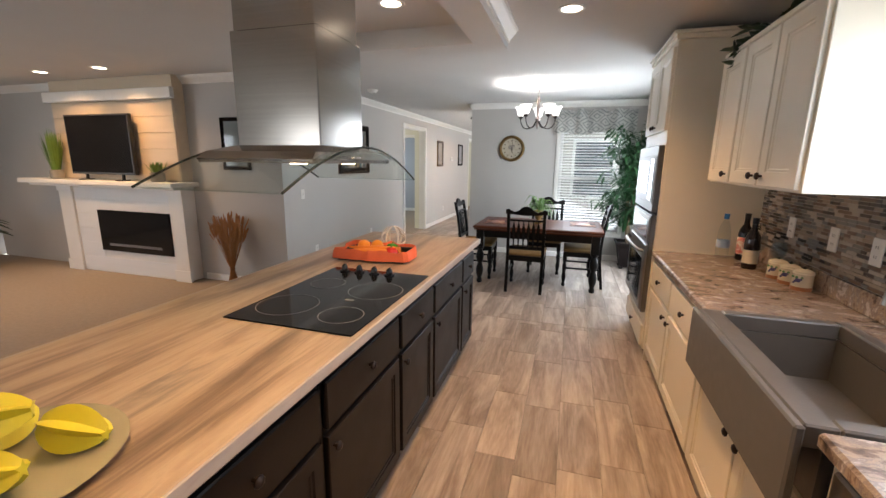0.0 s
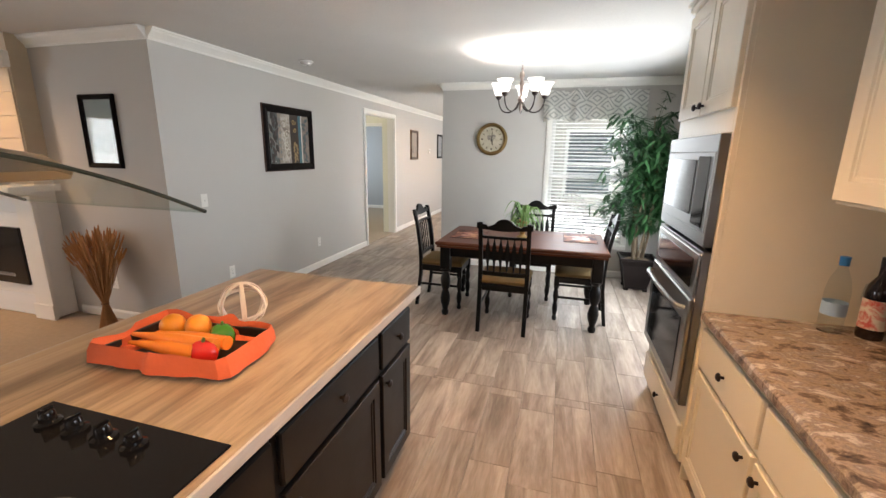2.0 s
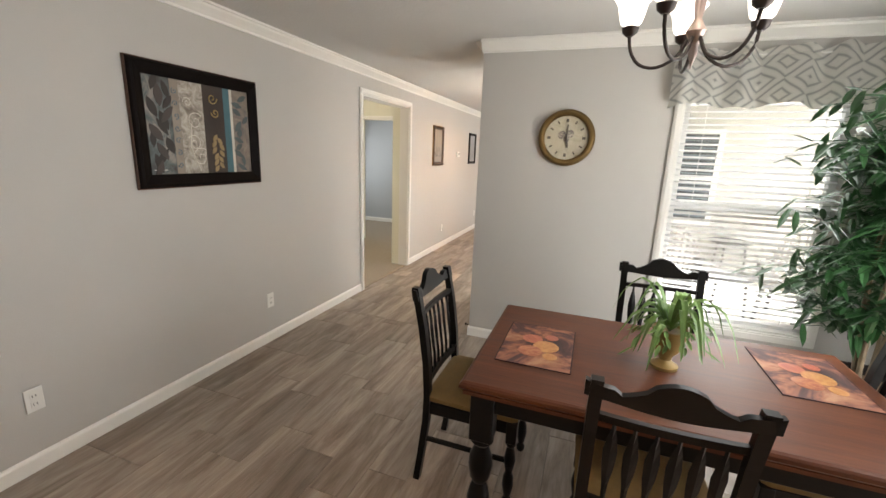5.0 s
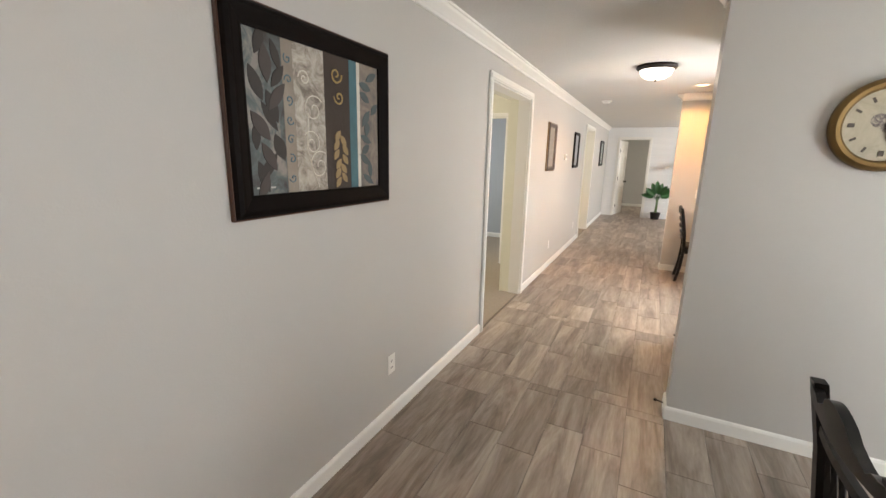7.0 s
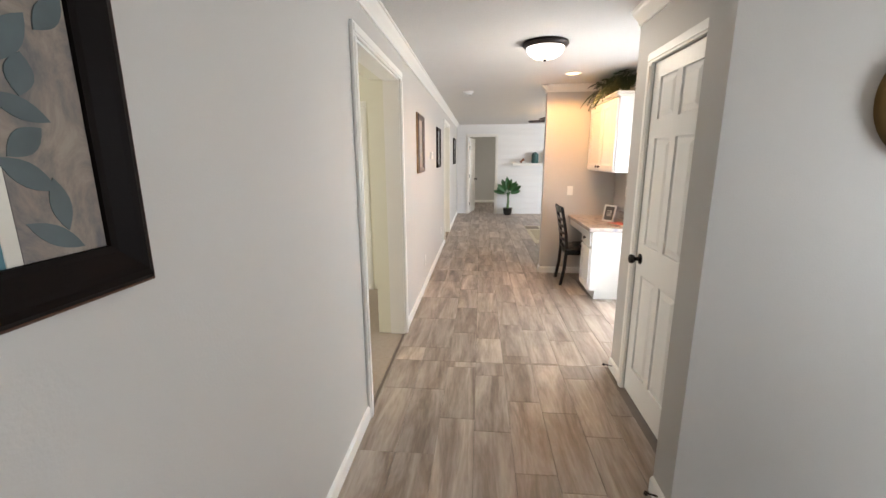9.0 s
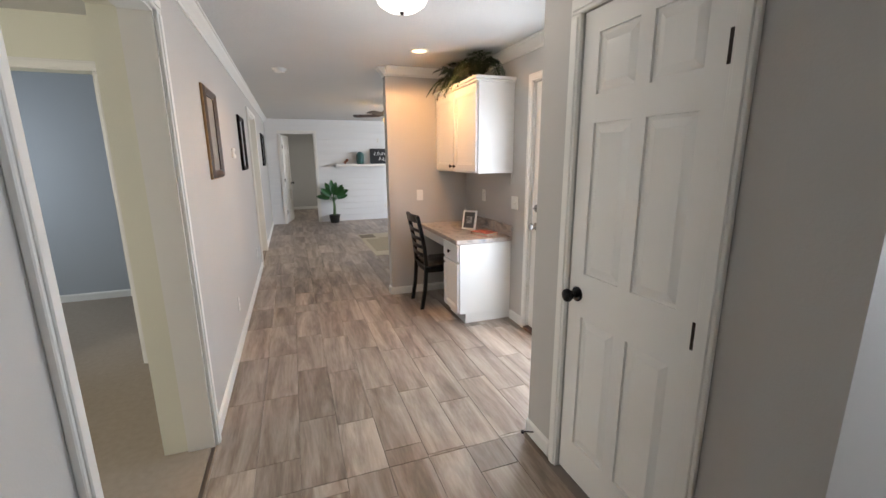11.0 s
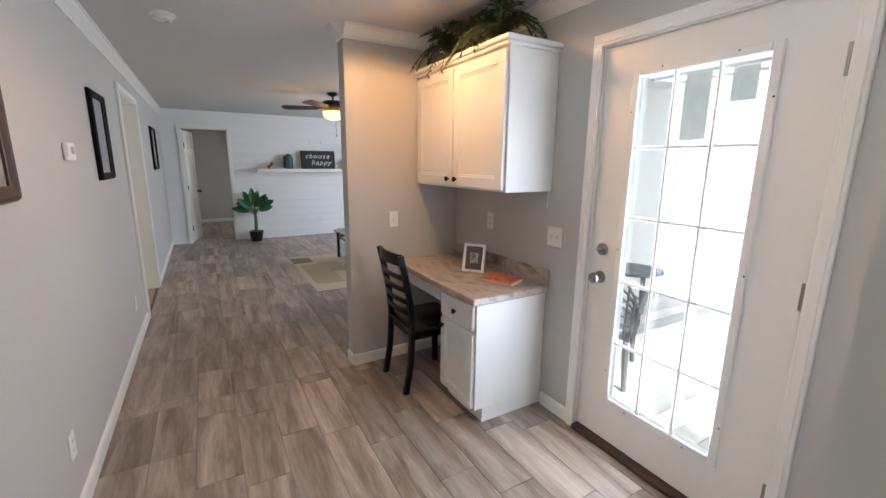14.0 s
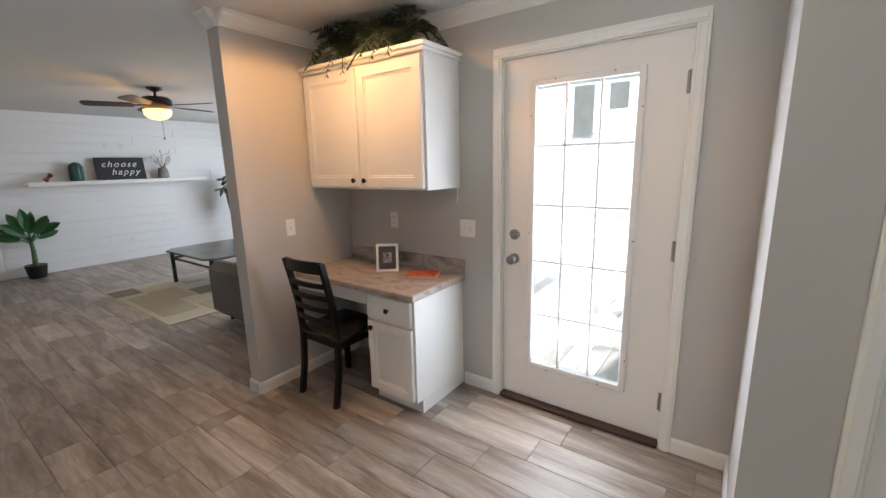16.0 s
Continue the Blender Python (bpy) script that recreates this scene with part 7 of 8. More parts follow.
g, tips = Geo(), []
rng = random.Random(2)
for k in range(9):
    a = rng.uniform(0, 6.28)
    e = Vector((0.14 * math.cos(a), 0.08 * math.sin(a), rng.uniform(0.28, 0.46)))
    g.tube([(0, 0, 0.15), e * 0.6 + Vector((0, 0, 0.05)), e], [0.004, 0.003, 0.002], 5)
    tips.append(e)
    g.leaf(e * 0.8, e * 0.8 + Vector((0.05, 0, 0.03)), 0.03)
part("twig_bunch", g, mat("dark_twig", (0.05, 0.035, 0.025), 0.8), vs)
COTTON = mat("cotton_white", (0.75, 0.73, 0.69), 0.95)
for e in tips:
    g = Geo()
    g.sphere(e, 0.02, 8, 5)
    part("cotton", g, COTTON, vs)
pm = thing("banana_palm", "broad-leaved green palm in a black pot", "potted plant", (-1.52, 16.03, 0))
g = Geo()
g.lathe([(0.09, 0), (0.10, 0.01), (0.125, 0.18), (0.13, 0.19), (0.115, 0.185), (0.001, 0.17)], (0, 0, 0), 18)
part("pot", g, BLKPL, pm, smooth=True)
g = Geo()
g.tube([(0, 0, 0.16), (0.01, 0, 0.4), (0.0, 0.01, 0.60)], [0.035, 0.028, 0.02], 8)
part("trunk", g, mat("green_stalk", (0.07, 0.13, 0.04), 0.6), pm, smooth=True)
g = Geo()
for k, (lean, L, out) in enumerate(((-78, 0.30, 0.02), (-48, 0.29, -0.10), (-24, 0.30, 0.08), (-6, 0.33, -0.02), (14, 0.31, 0.10), (30, 0.29, -0.12), (46, 0.27, 0.03), (60, 0.28, -0.08), (76, 0.26, 0.06), (-62, 0.24, 0.14), (4, 0.26, -0.16))):
    q = radians(lean)
    b = Vector((0.01 * math.sin(3 * k), 0.01 * math.cos(3 * k), 0.50 + 0.012 * (k % 4)))
    s = b + Vector((0.10 * math.sin(q), out * 0.5, 0.05 + 0.10 * math.cos(q)))
    g.tube([b, s], [0.009, 0.006], 5)
    g.leaf(s, s + Vector((L * math.sin(q), out, L * math.cos(q) + 0.05)), 0.125, (0.3 * math.sin(5 * k), -1, 0.35), 0.05, 5)
part("foliage", g, mat("broad_palm_leaf", (0.02, 0.095, 0.022), 0.4, vary=0.4, scale=8), pm)
fn = thing("ceiling_fan", "dark ceiling fan with a lit amber glass bowl", "ceiling fan", (-0.76, 13.1, 0.03))
DARKF = mat("dark_bronze_fan", (0.03, 0.02, 0.016), 0.35, 0.5)
g = Geo()
g.lathe([(0.075, CEIL - 0.03), (0.07, CEIL - 0.05), (0.03, CEIL - 0.07), (0.013, CEIL - 0.075), (0.013, CEIL - 0.12)], (0, 0, 0), 18)
part("mount", g, DARKF, fn, smooth=True)
g = Geo()
g.lathe([(0.05, CEIL - 0.12), (0.12, CEIL - 0.13), (0.15, CEIL - 0.16), (0.15, CEIL - 0.20), (0.11, CEIL - 0.24), (0.07, CEIL - 0.25)], (0, 0, 0), 24)
part("motor", g, DARKF, fn, smooth=True)
BLADE = mat("walnut_blade", (0.022, 0.010, 0.007), 0.5, vary=0.3, stretch=(8, 1, 1))
for k in range(5):
    m = pose(0, 0, CEIL - 0.215, 0, 0, 72 * k + 10) @ pose(0, 0, 0, 12, 0, 0)
    g = Geo()
    g.rings([[m @ Vector((x, w * s, z)) for s, z in ((-1, -0.003), (1, -0.003), (1, 0.003), (-1, 0.003))] for x, w in ((0.13, 0.02), (0.20, 0.022), (0.21, 0.06), (0.35, 0.066), (0.58, 0.072), (0.63, 0.06), (0.645, 0.03))])
    part("blade", g, BLADE, fn, "dark walnut fan blade")
g = Geo()
g.lathe([(0.07, CEIL - 0.25), (0.135, CEIL - 0.262), (0.125, CEIL - 0.31), (0.085, CEIL - 0.35), (0.02, CEIL - 0.365), (0.001, CEIL - 0.366)], (0, 0, 0), 24)
part("bowl", g, mat("amber_lit_glass", (0.9, 0.7, 0.4), 0.4, emit=3.2, emit_col=(1.0, 0.55, 0.17)), fn, "glowing amber glass bowl", True).visible_shadow = False
g = Geo()
g.tube([(0.03, 0, CEIL - 0.36), (0.03, 0, CEIL - 0.55)], 0.002, 5)
g.sphere((0.03, 0, CEIL - 0.56), 0.01, 8, 5)
part("pull_chain", g, DARKF, fn)
# rug: pale pieces over a backing
rg = thing("area_rug", "pale patchwork area rug with grey blocks on the floor", "rug", (0, 0, 0))
g = Geo()
g.box(-1.27, 12.25, 0, 1.2, 14.18, 0.008, 0.003)
part("rug_sheet", g, mat("pale_rug_pile", (0.52, 0.48, 0.37), 0.95, vary=0.15, scale=30, bump=0.7, bump_scale=250), rg)
RUGD = mat("grey_brown_rug_pile", (0.22, 0.19, 0.15), 0.95, vary=0.15, scale=30)
RUGM = mat("sand_rug_pile", (0.40, 0.36, 0.27), 0.95, vary=0.15, scale=30)
for i, (a, b, c, d, mm) in enumerate(((-1.26, 13.75, -0.98, 14.1, RUGD), (-0.62, 13.05, -0.2, 13.4, RUGD), (-0.95, 13.1, -0.65, 13.7, RUGM), (-1.2, 12.55, -0.85, 13.6, RUGM), (-0.8, 12.3, -0.3, 12.7, RUGM), (0.1, 12.5, 0.6, 13.0, RUGD), (-0.5, 13.7, 0.1, 14.1, RUGM), (0.4, 13.4, 0.9, 13.9, RUGM))):
    g = Geo()
    g.box(a, b, 0.008, c, d, 0.0088 + 0.0006 * i)
    part("woven_block", g, mm, rg)
ctb = thing("coffee_table", "dark metal coffee table with a grey glass top", "table", (-0.10, 13.38, 0.0095))
g = Geo()
g.rings([[Vector((sx * (0.52 - d), sy * (0.62 - d), z)) for sx, sy in ((-1, -0.8), (-0.8, -1), (0.8, -1), (1, -0.8), (1, 0.8), (0.8, 1), (-0.8, 1), (-1, 0.8))] for d, z in ((0.01, 0.425), (0, 0.43), (0, 0.445), (0.01, 0.45))])
part("tabletop", g, mat("grey_smoked_top", (0.09, 0.09, 0.09), 0.2), ctb)
for sx in (-1, 1):
    for sy in (-1, 1):
        g = Geo()
        g.box(-0.02, -0.02, 0, 0.02, 0.02, 0.425, 0.004, pose(sx * 0.44, sy * 0.54, 0))
        part("leg", g, BLKPL, ctb)
for a in ((-0.42, -0.55, 0.42, -0.53), (-0.42, 0.53, 0.42, 0.55), (-0.45, -0.52, -0.43, 0.52), (0.43, -0.52, 0.45, 0.52)):
    g = Geo()
    g.box(a[0], a[1], 0.32, a[2], a[3], 0.345, 0.003)
    part("rail", g, BLKPL, ctb)
sf = thing("sofa", "grey upholstered sofa with rounded arms", "sofa", (0.08, 11.55, 0))
SOFA = mat("grey_upholstery", (0.13, 0.12, 0.115), 0.9, vary=0.15, scale=30, bump=0.4, bump_scale=200)
for a, b, nm in (((-0.95, -0.42, 0.08, 0.95, 0.42, 0.40), 0.04, "base"), ((-0.95, -0.48, 0.10, 0.95, -0.25, 0.82), 0.07, "backrest"), ((-1.06, -0.45, 0.08, -0.87, 0.45, 0.62), 0.07, "arm"), ((0.87, -0.45, 0.08, 1.06, 0.45, 0.62), 0.07, "arm"), ((-0.85, -0.24, 0.40, -0.01, 0.46, 0.52), 0.05, "cushion"), ((0.01, -0.24, 0.40, 0.85, 0.46, 0.52), 0.05, "cushion")):
    g = Geo()
    g.box(*a, b)
    part(nm, g, SOFA, sf, smooth=True)
for sx in (-0.9, 0.9):
    for sy in (-0.36, 0.36):
        g = Geo()
        g.lathe([(0.02, 0), (0.03, 0.1)], (sx, sy, 0), 10)
        part("foot", g, BLACKW, sf)
u = leaf_heap("corner_plant", "dark leafy plant on a stand in the room corner", (1.35, 15.75, 1.0), (0.30, 0.30, 0.5), 220, 0.13, 0.0, 31)
g = Geo()
g.lathe([(0.14, -1.0), (0.12, -0.98), (0.03, -0.94), (0.03, -0.3), (0.12, -0.26), (0.15, 0.0), (0.13, 0.0), (0.001, -0.02)], (0, 0, 0), 16)
part("stand", g, BLKPL, u, smooth=True)
wall_plate("outlet", "x", YS - 0.006, -1, -0.24, 0.33, "outlet", "white outlet on the shiplap wall")
for x in (-0.38, -0.17):
    wall_plate("outlet", "x", YS - 0.006, -1, x, 1.90, "outlet", "white plate high on the shiplap wall")

# ---- living room ----
fpz = thing("fireplace_surround", "white panelled fireplace surround with a mantel shelf", "fireplace", (0, 0, 0))
g = Geo()
g.box(-6.12, 3.43, 0.0, -4.15, YC - 0.002, 1.13)
part("breast", g, TRIM, fpz)
for a, b in ((-6.16, -5.92), (-4.32, -4.11)):
    g = Geo()
    g.box(a, 3.40, 0.0, b, 3.4298, 1.13, 0.004).box(a - 0.015, 3.385, 0, b + 0.015, 3.40, 0.14, 0.004).box(a - 0.01, 3.388, 1.03, b + 0.01, 3.40, 1.13, 0.004)
    part("pilaster", g, TRIM, fpz)
for k in range(6):
    g = Geo()
    z0_ = 0.02 + k * 0.185
    if 0.2 < z0_ < 0.75:
        g.box(-4.34, 3.424, z0_, -4.322, 3.4298, z0_ + 0.182, 0.002)
        part("plank", g, SHIP, fpz)
        g = Geo()
        g.box(-5.918, 3.424, z0_, -5.52, 3.4298, z0_ + 0.182, 0.002)
    else:
        g.box(-5.918, 3.424, z0_, -4.322, 3.4298, z0_ + 0.182, 0.002)
    part("plank", g, SHIP, fpz)
g = Geo()
g.box(-6.62, 3.24, 1.13, -4.06, YC - 0.002, 1.185, 0.006).box(-6.5, 3.29, 1.10, -4.09, 3.398, 1.13, 0.006)
part("mantel", g, TRIM, fpz)
g = Geo()
g.box(-6.12, 3.47, 1.1855, -4.15, YC - 0.002, CEIL - 0.001)
part("overmantel", g, mat("pale_beige_panel", (0.62, 0.52, 0.38), 0.5, vary=0.1, scale=3, stretch=(0.3, 1, 3)), fpz, "pale beige panelled overmantel")
for k in range(5):
    g = Geo()
    g.box(-6.11, 3.458, 1.20 + k * 0.18, -4.16, 3.4698, 1.375 + k * 0.18, 0.003)
    part("panel_board", g, mat("pale_beige_board", (0.62, 0.52, 0.39), 0.5, vary=0.12, scale=4, stretch=(0.3, 1, 3)), fpz)
g = Geo()
g.box(-6.16, 3.40, 2.10, -4.11, 3.4578, 2.22, 0.006)
part("head_board", g, TRIM, fpz)
fi = thing("electric_fireplace", "wide black glass electric fireplace set into the surround", "fireplace", (0, 0, 0))
g = Geo()
g.box(-5.51, 3.395, 0.30, -4.345, 3.4238, 0.815, 0.004)
part("glass_front", g, BLKGL, fi)
g = Geo()
g.box(-5.36, 3.391, 0.37, -4.50, 3.3949, 0.40, 0)
part("ember_bed", g, mat("grey_ember_crystals", (0.16, 0.16, 0.17), 0.3, bump=1, bump_scale=60, vary=0.5, scale=60), fi)
tv = thing("television", "black flat television standing on the mantel", "television", (-5.22, 3.36, 1.185), 0)
g = Geo()
g.box(-0.52, -0.02, 0.07, 0.52, 0.03, 0.76, 0.006)
part("casing", g, BLKPL, tv)
g = Geo()
g.box(-0.50, -0.022, 0.095, 0.50, -0.0201, 0.74)
part("screen", g, BLKGL, tv, "dark glossy screen")
for sx in (-0.3, 0.3):
    g = Geo()
    g.box(sx - 0.012, -0.09, 0, sx + 0.012, 0.08, 0.012, 0.003).box(sx - 0.01, -0.01, 0.012, sx + 0.01, 0.02, 0.08, 0.002)
    part("foot", g, BLKPL, tv)
GRASS = mat("green_grass_blade", (0.12, 0.22, 0.03), 0.5, vary=0.3, scale=20)


def grass_vase(p, h, n, seed, lab):
    u = thing("grass_arrangement", lab, "plant", p)
    g = Geo()
    g.lathe([(0.06, 0), (0.07, 0.01), (0.075, 0.10), (0.06, 0.11), (0.001, 0.09)], (0, 0, 0), 14)
    part("pot", g, mat("grey_pot", (0.25, 0.24, 0.22), 0.6), u, smooth=True)
    rng = random.Random(seed)
    g = Geo()
    for k in range(n):
        a, q = rng.uniform(0, 6.28), rng.uniform(0.02, 0.13)
        b = Vector((0.04 * math.cos(a), 0.04 * math.sin(a), 0.09))
        g.leaf(b, Vector((q * math.cos(a), q * math.sin(a), h * rng.uniform(0.7, 1))), 0.018, (math.cos(a), math.sin(a), 0.2), 0.0, 3)
    part("foliage", g, GRASS, u)


grass_vase((-6.05, 3.36, 1.185), 0.62, 80, 5, "tall green grass in a grey pot on the mantel")
grass_vase((-4.38, 3.36, 1.185), 0.24, 70, 6, "short green grass in a grey pot on the mantel")
wh = thing("wheat_sheaf", "bundle of dried golden wheat standing on the floor", "dried flowers", (-3.50, 3.42, 0.004))
WHEAT = mat("dried_wheat", (0.36, 0.16, 0.055), 0.85, vary=0.35, scale=30)
rng = random.Random(12)
g, g2_ = Geo(), Geo()
for k in range(190):
    a, q = rng.uniform(0, 6.28), math.sqrt(rng.random())
    r0, r1 = 0.075 * q, 0.22 * q
    top_ = Vector((r1 * math.cos(a), min(0.17, r1 * math.sin(a) * 0.9), rng.uniform(0.66, 0.90) - 0.10 * q))
    g.tube([(r0 * math.cos(a), r0 * math.sin(a), 0.0), (0.25 * r0 * math.cos(a), 0.25 * r0 * math.sin(a), 0.22), top_ * 0.8 + Vector((0, 0, 0.08)), top_], 0.0022, 3)
    d = (top_ - Vector((0, 0, 0.25))).normalized()
    g2_.tube([top_ - d * 0.08, top_ - d * 0.05, top_, top_ + d * 0.015], [0.003, 0.0075, 0.006, 0.001], 5)
part("straw", g, WHEAT, wh, "dry straw stalks")
part("grain", g2_, WHEAT, wh, "dry golden ears")
g = Geo()
g.tube([(0.024 * math.cos(2 * math.pi * i / 16), 0.024 * math.sin(2 * math.pi * i / 16), 0.22) for i in range(17)], 0.006, 6)
part("tie", g, mat("straw_tie", (0.25, 0.12, 0.05), 0.9), wh)
wall_plate("outlet", "x", YC, -1, -3.62, 0.34, "outlet", "white outlet on the living room wall")
lp = thing("floor_palm", "green leafy palm in a black pot on the carpet", "potted plant", (-7.15, 2.9, 0.004))
g = Geo()
g.lathe([(0.11, 0), (0.15, 0.2), (0.15, 0.22), (0.13, 0.21), (0.001, 0.2)], (0, 0, 0), 16)
part("pot", g, BLKPL, lp, smooth=True)
g = Geo()
g.tube([(0, 0, 0.2), (0.01, 0, 0.5)], [0.025, 0.018], 7)
part("trunk", g, BARK, lp)
g = Geo()
rng = random.Random(4)
for k in range(26):
    a = rng.uniform(0, 6.28)
    b = Vector((0, 0, 0.48))
    s = b + Vector((0.22 * math.cos(a), 0.22 * math.sin(a), rng.uniform(0.0, 0.3)))
    g.tube([b, s], 0.004, 4)
    g.leaf(s, s + Vector((0.2 * math.cos(a), 0.2 * math.sin(a), rng.uniform(-0.1, 0.05))), 0.12, (0, 0, 1), 0.05, 4)
part("foliage", g, LEAFD, lp)

# ---- outdoors ----
g = Geo()
g.box(-900, -900, -0.75, 900, 900, -0.55)
structure("ground", g, mat("pale_gravel", (0.50, 0.50, 0.45), 0.95, vary=0.2, scale=3, bump=0.8, bump_scale=20), "pale gravel ground round the house", "ground")
pd = structure("porch_floor", Geo().box(-0.44, YD + T + 0.01, -0.5, 3.0, YN - 0.01, -0.06), mat("porch_framing", (0.35, 0.33, 0.30), 0.9), "porch deck framing", "porch")
DECK = wood_mat("weathered_pale_decking", ((0.2, (0.48, 0.45, 0.40)), (0.5, (0.60, 0.57, 0.52)), (0.8, (0.68, 0.65, 0.60))), 0.7, (0.6, 6, 1), 2)
g = Geo()
g.box(-1.72, -0.068, -0.025, 1.72, 0.068, 0, 0.003)
dme = mesh_of(g, DECK, name="deck_board")
for k in range(27):
    o = new("deck_board", dme)
    o.location = (1.28, YD + T + 0.09 + k * 0.142, -0.03)
    o.parent = pd
rl = thing("porch_railing", "white porch railing with upright balusters", "railing", (0, 0, 0))
for z in (0.08, 0.86):
    g = Geo()
    g.box(2.90, YD + T + 0.1, z - 0.03, 2.96, 8.05, z + 0.03, 0.004)
    part("rail", g, VINYL, rl)
g = Geo()
g.box(-0.015, -0.015, 0.11, 0.015, 0.015, 0.83)
bme = mesh_of(g, VINYL, name="baluster")
for k in range(11):
    o = new("baluster", bme)
    o.location = (2.93, YD + T + 0.2 + k * 0.125, 0)
    o.parent = rl
for y in (YD + T + 0.06, 8.1):
    g = Geo()
    g.box(2.87, y - 0.05, -0.03, 2.99, y + 0.05, 2.7, 0.004)
    part("post", g, VINYL, rl)
WICKER = mat("dark_wicker", (0.17, 0.165, 0.165), 0.7, vary=0.4, scale=60, bump=0.6, bump_scale=120)
wc = thing("wicker_chair", "dark wicker porch armchair with a rounded back", "chair", (0.15, 9.5, -0.03), -60, group="porch chairs")
g = Geo()
g.box(-0.28, -0.26, 0.36, 0.28, 0.28, 0.42, 0.02)
part("seat", g, WICKER, wc)
g = Geo()
for k in range(15):
    a = math.pi * k / 14
    g.tube([(0.30 * math.cos(a), -0.26 - 0.05 * math.sin(a), 0.40), (0.32 * math.cos(a), -0.30 - 0.07 * math.sin(a), 0.55 + 0.36 * math.sin(a))], 0.008, 5)
for k in range(6):
    s = 0.25 + 0.14 * k
    g.tube([(0.31 * math.cos(a), -0.28 - 0.06 * math.sin(a), 0.40 + s * (0.15 + 0.36 * math.sin(a))) for a in [math.pi * q / 18 for q in range(19)]], 0.008, 5)
part("back", g, WICKER, wc, "open woven wicker back")
for sx in (-1, 1):
    g = Geo()
    g.tube([(sx * 0.30, -0.28, 0.58), (sx * 0.33, 0.0, 0.62), (sx * 0.31, 0.26, 0.60), (sx * 0.29, 0.28, 0.40)], 0.022, 8)
    part("arm", g, WICKER, wc, smooth=True)
    for sy in (-1, 1):
        g = Geo()
        g.tube([(sx * 0.25, sy * 0.23, 0.36), (sx * 0.27, sy * 0.26, 0)], [0.022, 0.018], 8)
        part("leg", g, WICKER, wc)
copy_thing(wc, pose(0.22, 8.0, -0.03, 0, 0, 170))
copy_thing(wc, pose(1.5, 8.2, -0.03, 0, 0, 150))
pt = thing("porch_table", "small round dark porch table", "table", (0.75, 7.9, -0.03))
g = Geo()
g.lathe([(0.26, 0.48), (0.28, 0.49), (0.28, 0.505), (0.26, 0.51)], (0, 0, 0), 24)
part("tabletop", g, WICKER, pt)
for k in range(3):
    a = 2 * math.pi * k / 3
    g = Geo()
    g.tube([(0.2 * math.cos(a), 0.2 * math.sin(a), 0.48), (0.24 * math.cos(a), 0.24 * math.sin(a), 0)], 0.014, 6)
    part("leg", g, WICKER, pt)
copy_thing(pt, pose(1.35, 10.05, -0.03))
# added awning that shades the far room's outer wall, and its window on the porch
pr = thing("porch_awning", "added white awning that keeps the sun off the outer wall above the porch", "awning", (0, 0, 0))
g = Geo()
g.prism([(YN - 2.7, 2.36), (YN - 0.002, 2.46), (YN - 0.002, 2.54), (YN - 2.7, 2.44)], 0, XD + T + 0.005, 2.45)
part("slab", g, VINYL, pr)
for k in range(8):
    g = Geo()
    g.box(XD + T + 0.03 + k * 0.36, YN - 2.67, 2.33, XD + T + 0.07 + k * 0.36, YN - 0.01, 2.36, 0.003)
    part("rafter", g, VINYL, pr)
fw_ = thing("porch_window", "white window with dark louvred blinds facing the porch", "window", (0.62, YN - 0.001, 0))
for a, b, p, q in ((-0.50, -0.43, 0.62, 2.02), (0.43, 0.50, 0.62, 2.02), (-0.43, 0.43, 0.62, 0.69), (-0.43, 0.43, 1.95, 2.02), (-0.43, 0.43, 1.29, 1.34)):
    g = Geo()
    g.box(a, -0.03, p, b, 0, q, 0.003)
    part("frame_bar", g, VINYL, fw_)
LOUVRE = mat("blue_grey_louvre", (0.26, 0.30, 0.34), 0.5, vary=0.1)
g = Geo()
g.box(-0.43, -0.004, 0.69, 0.43, -0.001, 1.95)
part("backing", g, mat("dim_room_behind", (0.09, 0.10, 0.11), 0.3), fw_)
for k in range(24):
    z = 0.70 + k * 0.052
    if abs(z - 1.31) > 0.05:
        g = Geo()
        g.box(-0.425, -0.017, -0.001, 0.425, 0.017, 0.001, 0, pose(0, -0.022, z + 0.012, 35, 0, 0))
        part("louvre", g, LOUVRE, fw_)
# neighbouring house with lapped siding
nh = thing("neighbour_house", "white single-storey house with lapped siding across the yard", "house", (0, 0, -0.55))
SIDING = mat("white_siding", (0.74, 0.75, 0.75), 0.6, vary=0.04)
g = Geo()
g.box(13, -6, 0, 22, 24, 3.0)
part("wall", g, SIDING, nh)
for k in range(16):
    g = Geo()
    g.prism([(12.985, 0.0 + k * 0.18), (13.0, 0.0 + k * 0.18), (13.0, 0.18 + k * 0.18), (12.997, 0.18 + k * 0.18)], 1, -6, 24)
    part("siding_board", g, SIDING, nh)
g = Geo()
g.prism([(12.5, 3.0), (22.5, 3.0), (17.5, 4.8)], 1, -6.4, 24.4)
part("roof", g, mat("pale_metal_roof", (0.5, 0.5, 0.5), 0.9, vary=0.3, scale=8), nh)

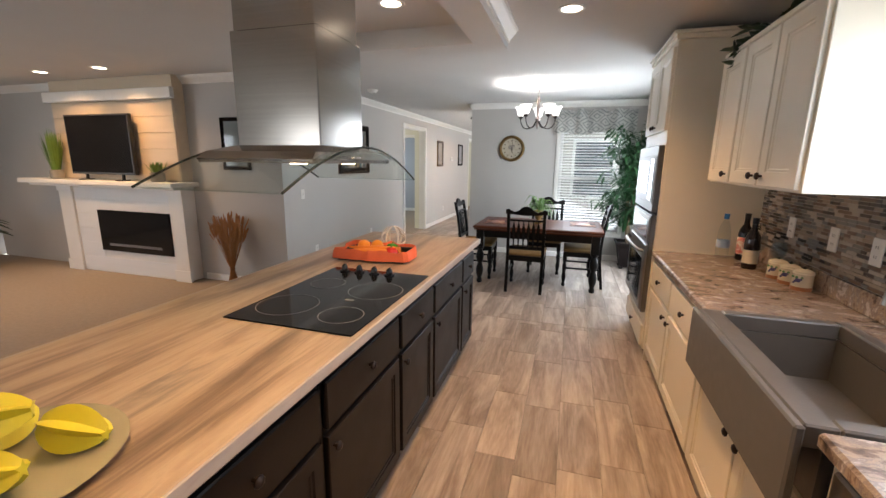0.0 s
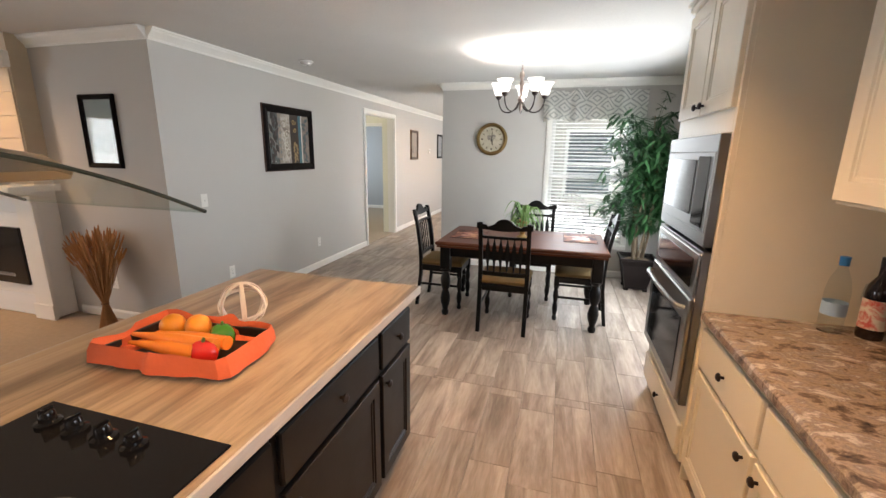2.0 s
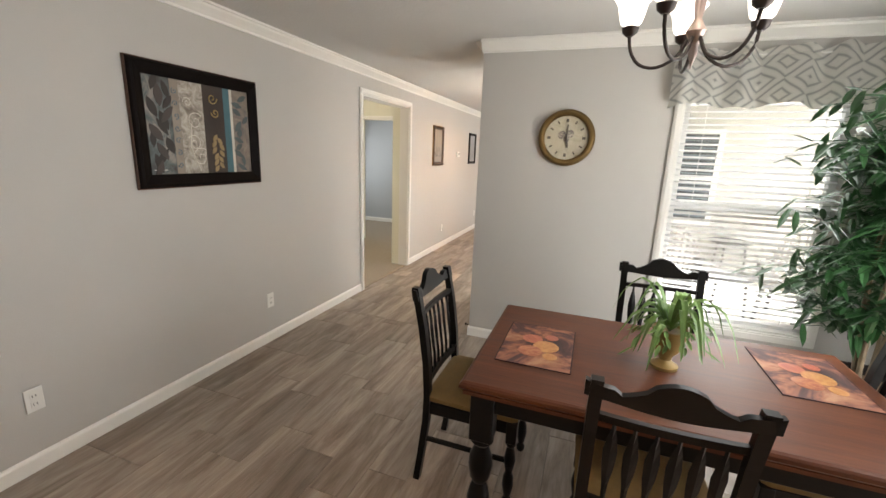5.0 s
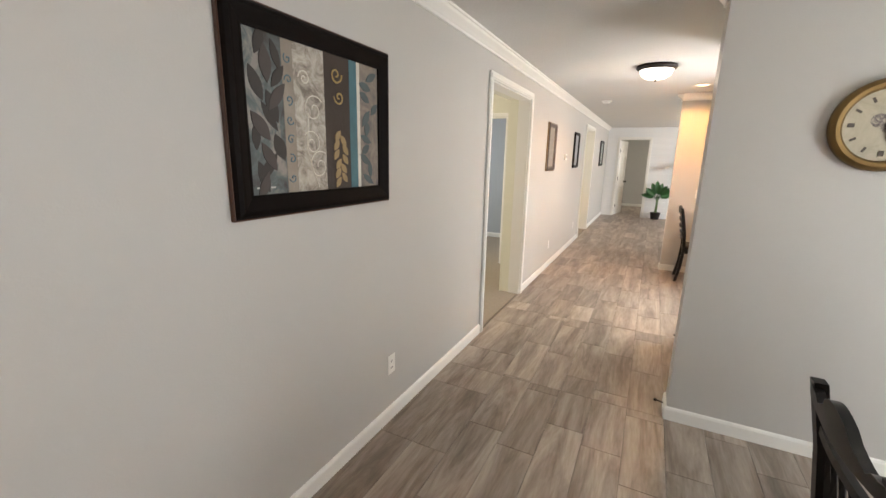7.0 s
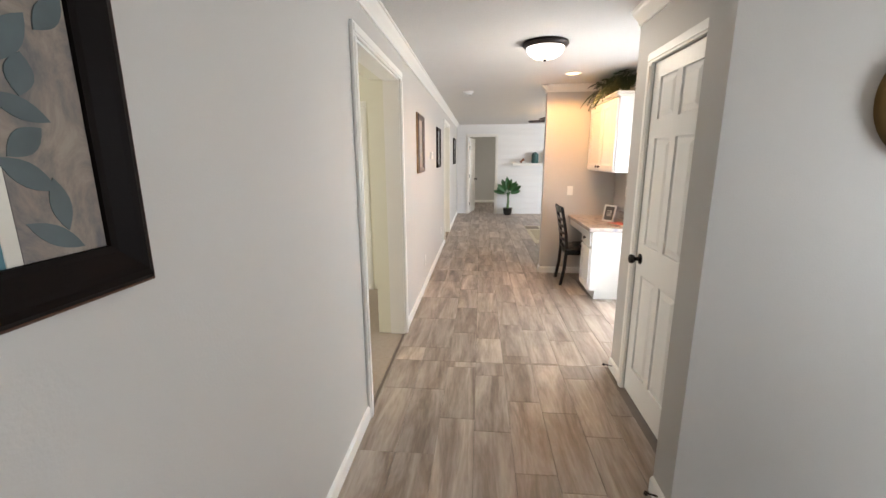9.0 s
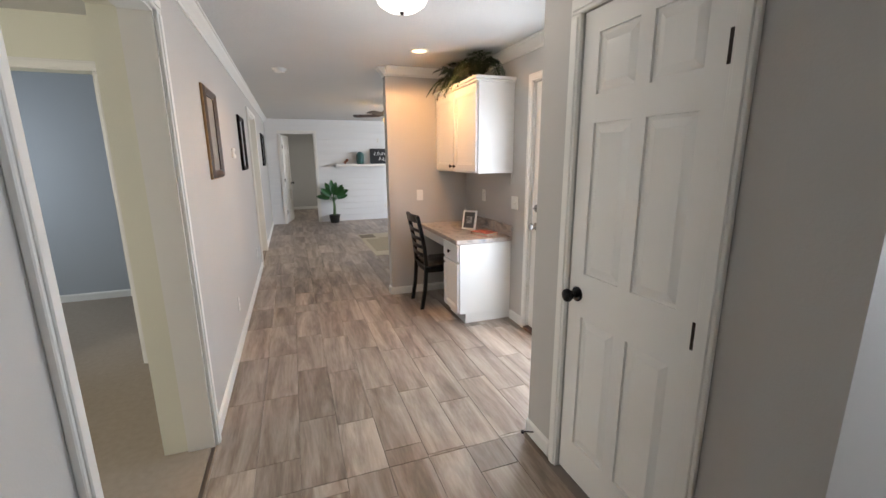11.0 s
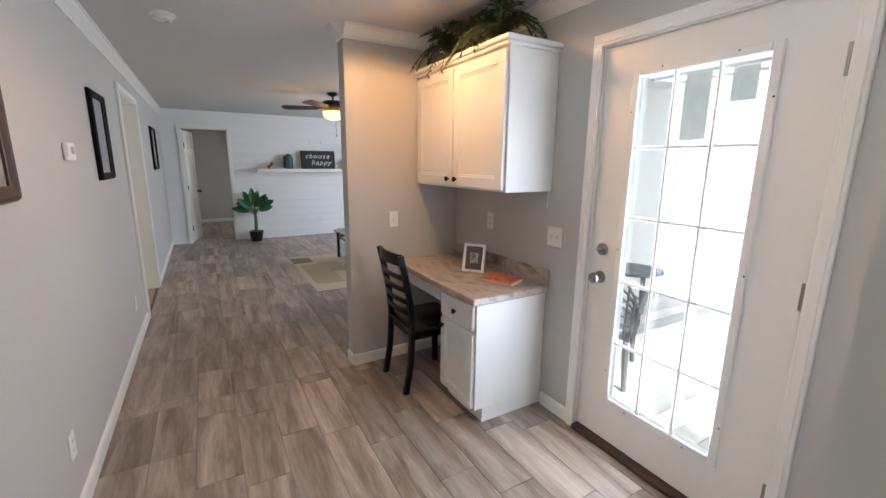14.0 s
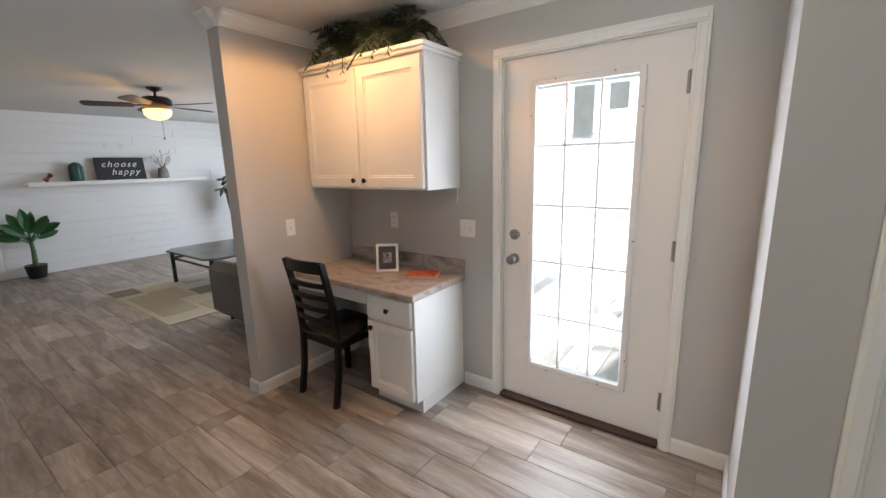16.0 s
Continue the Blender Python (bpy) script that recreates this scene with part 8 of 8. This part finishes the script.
# ---- floor planks ----
PW, PL, GAP = 0.203, 0.61, 0.002
rects = [(-1.0, -3.4, XE, 3.5), (XW, 3.5, XE, YD), (XW, YD, -1.33, YP), (XW, YP, XD + 0.03, YN), (XW, YN, 2.4, YS), (-2.6, YS, -0.6, 19.2)]


def plank_mesh(w, l, name="plank"):
    g = Geo()
    g.box(-w / 2, -l / 2, -0.008, w / 2, l / 2, 0.0, 0.0012)
    return mesh_of(g, FLOORM, name=name)


full = plank_mesh(PW - GAP, PL - GAP)
rng = random.Random(5)
shift = [rng.choice((0, 1 / 3, 2 / 3, 0.5, 0.17)) * PL for i in range(60)]
verts, faces, count = [], [], 0
for rx0, ry0, rx1, ry1 in rects:
    for i in range(int((rx0 + 3.1) / PW) - 1, int((rx1 + 3.1) / PW) + 1):
        cx0 = -3.1 + i * PW + 0.02
        a, b = max(cx0, rx0), min(cx0 + PW, rx1)
        if b - a < 0.01:
            continue
        sh = shift[i % 60]
        for j in range(int((ry0 + 4.0) / PL) - 2, int((ry1 + 4.0) / PL) + 2):
            cy0 = -4.0 + j * PL + sh
            c, d = max(cy0, ry0), min(cy0 + PL, ry1)
            if d - c < 0.01:
                continue
            whole = b - a > PW - 1e-6 and d - c > PL - 1e-6
            if whole and 1.2 < cy0 < 10.4 and count < 300:
                o = new("plank", full)
                o.location = ((a + b) / 2, (c + d) / 2, 0)
                o.parent = floor
                count += 1
            else:
                k = len(verts)
                e = GAP / 2
                p, q, r, s, t = a + e, b - e, c + e, d - e, 0.0012
                verts += [(p, r, -0.008), (q, r, -0.008), (q, s, -0.008), (p, s, -0.008), (p, r, -t), (q, r, -t), (q, s, -t), (p, s, -t),
                          (p + t, r + t, 0), (q - t, r + t, 0), (q - t, s - t, 0), (p + t, s - t, 0)]
                faces += [(k + 8, k + 9, k + 10, k + 11)]
                for lo_, hi_ in ((0, 4), (4, 8)):
                    faces += [(k + lo_ + u, k + lo_ + (u + 1) % 4, k + hi_ + (u + 1) % 4, k + hi_ + u) for u in range(4)]
me = bpy.data.meshes.new("planks")
me.from_pydata(verts, [], faces)
me.materials.append(FLOORM)
rest = new("planks", me)
rest.parent = floor
rest["kind"] = "stuff"
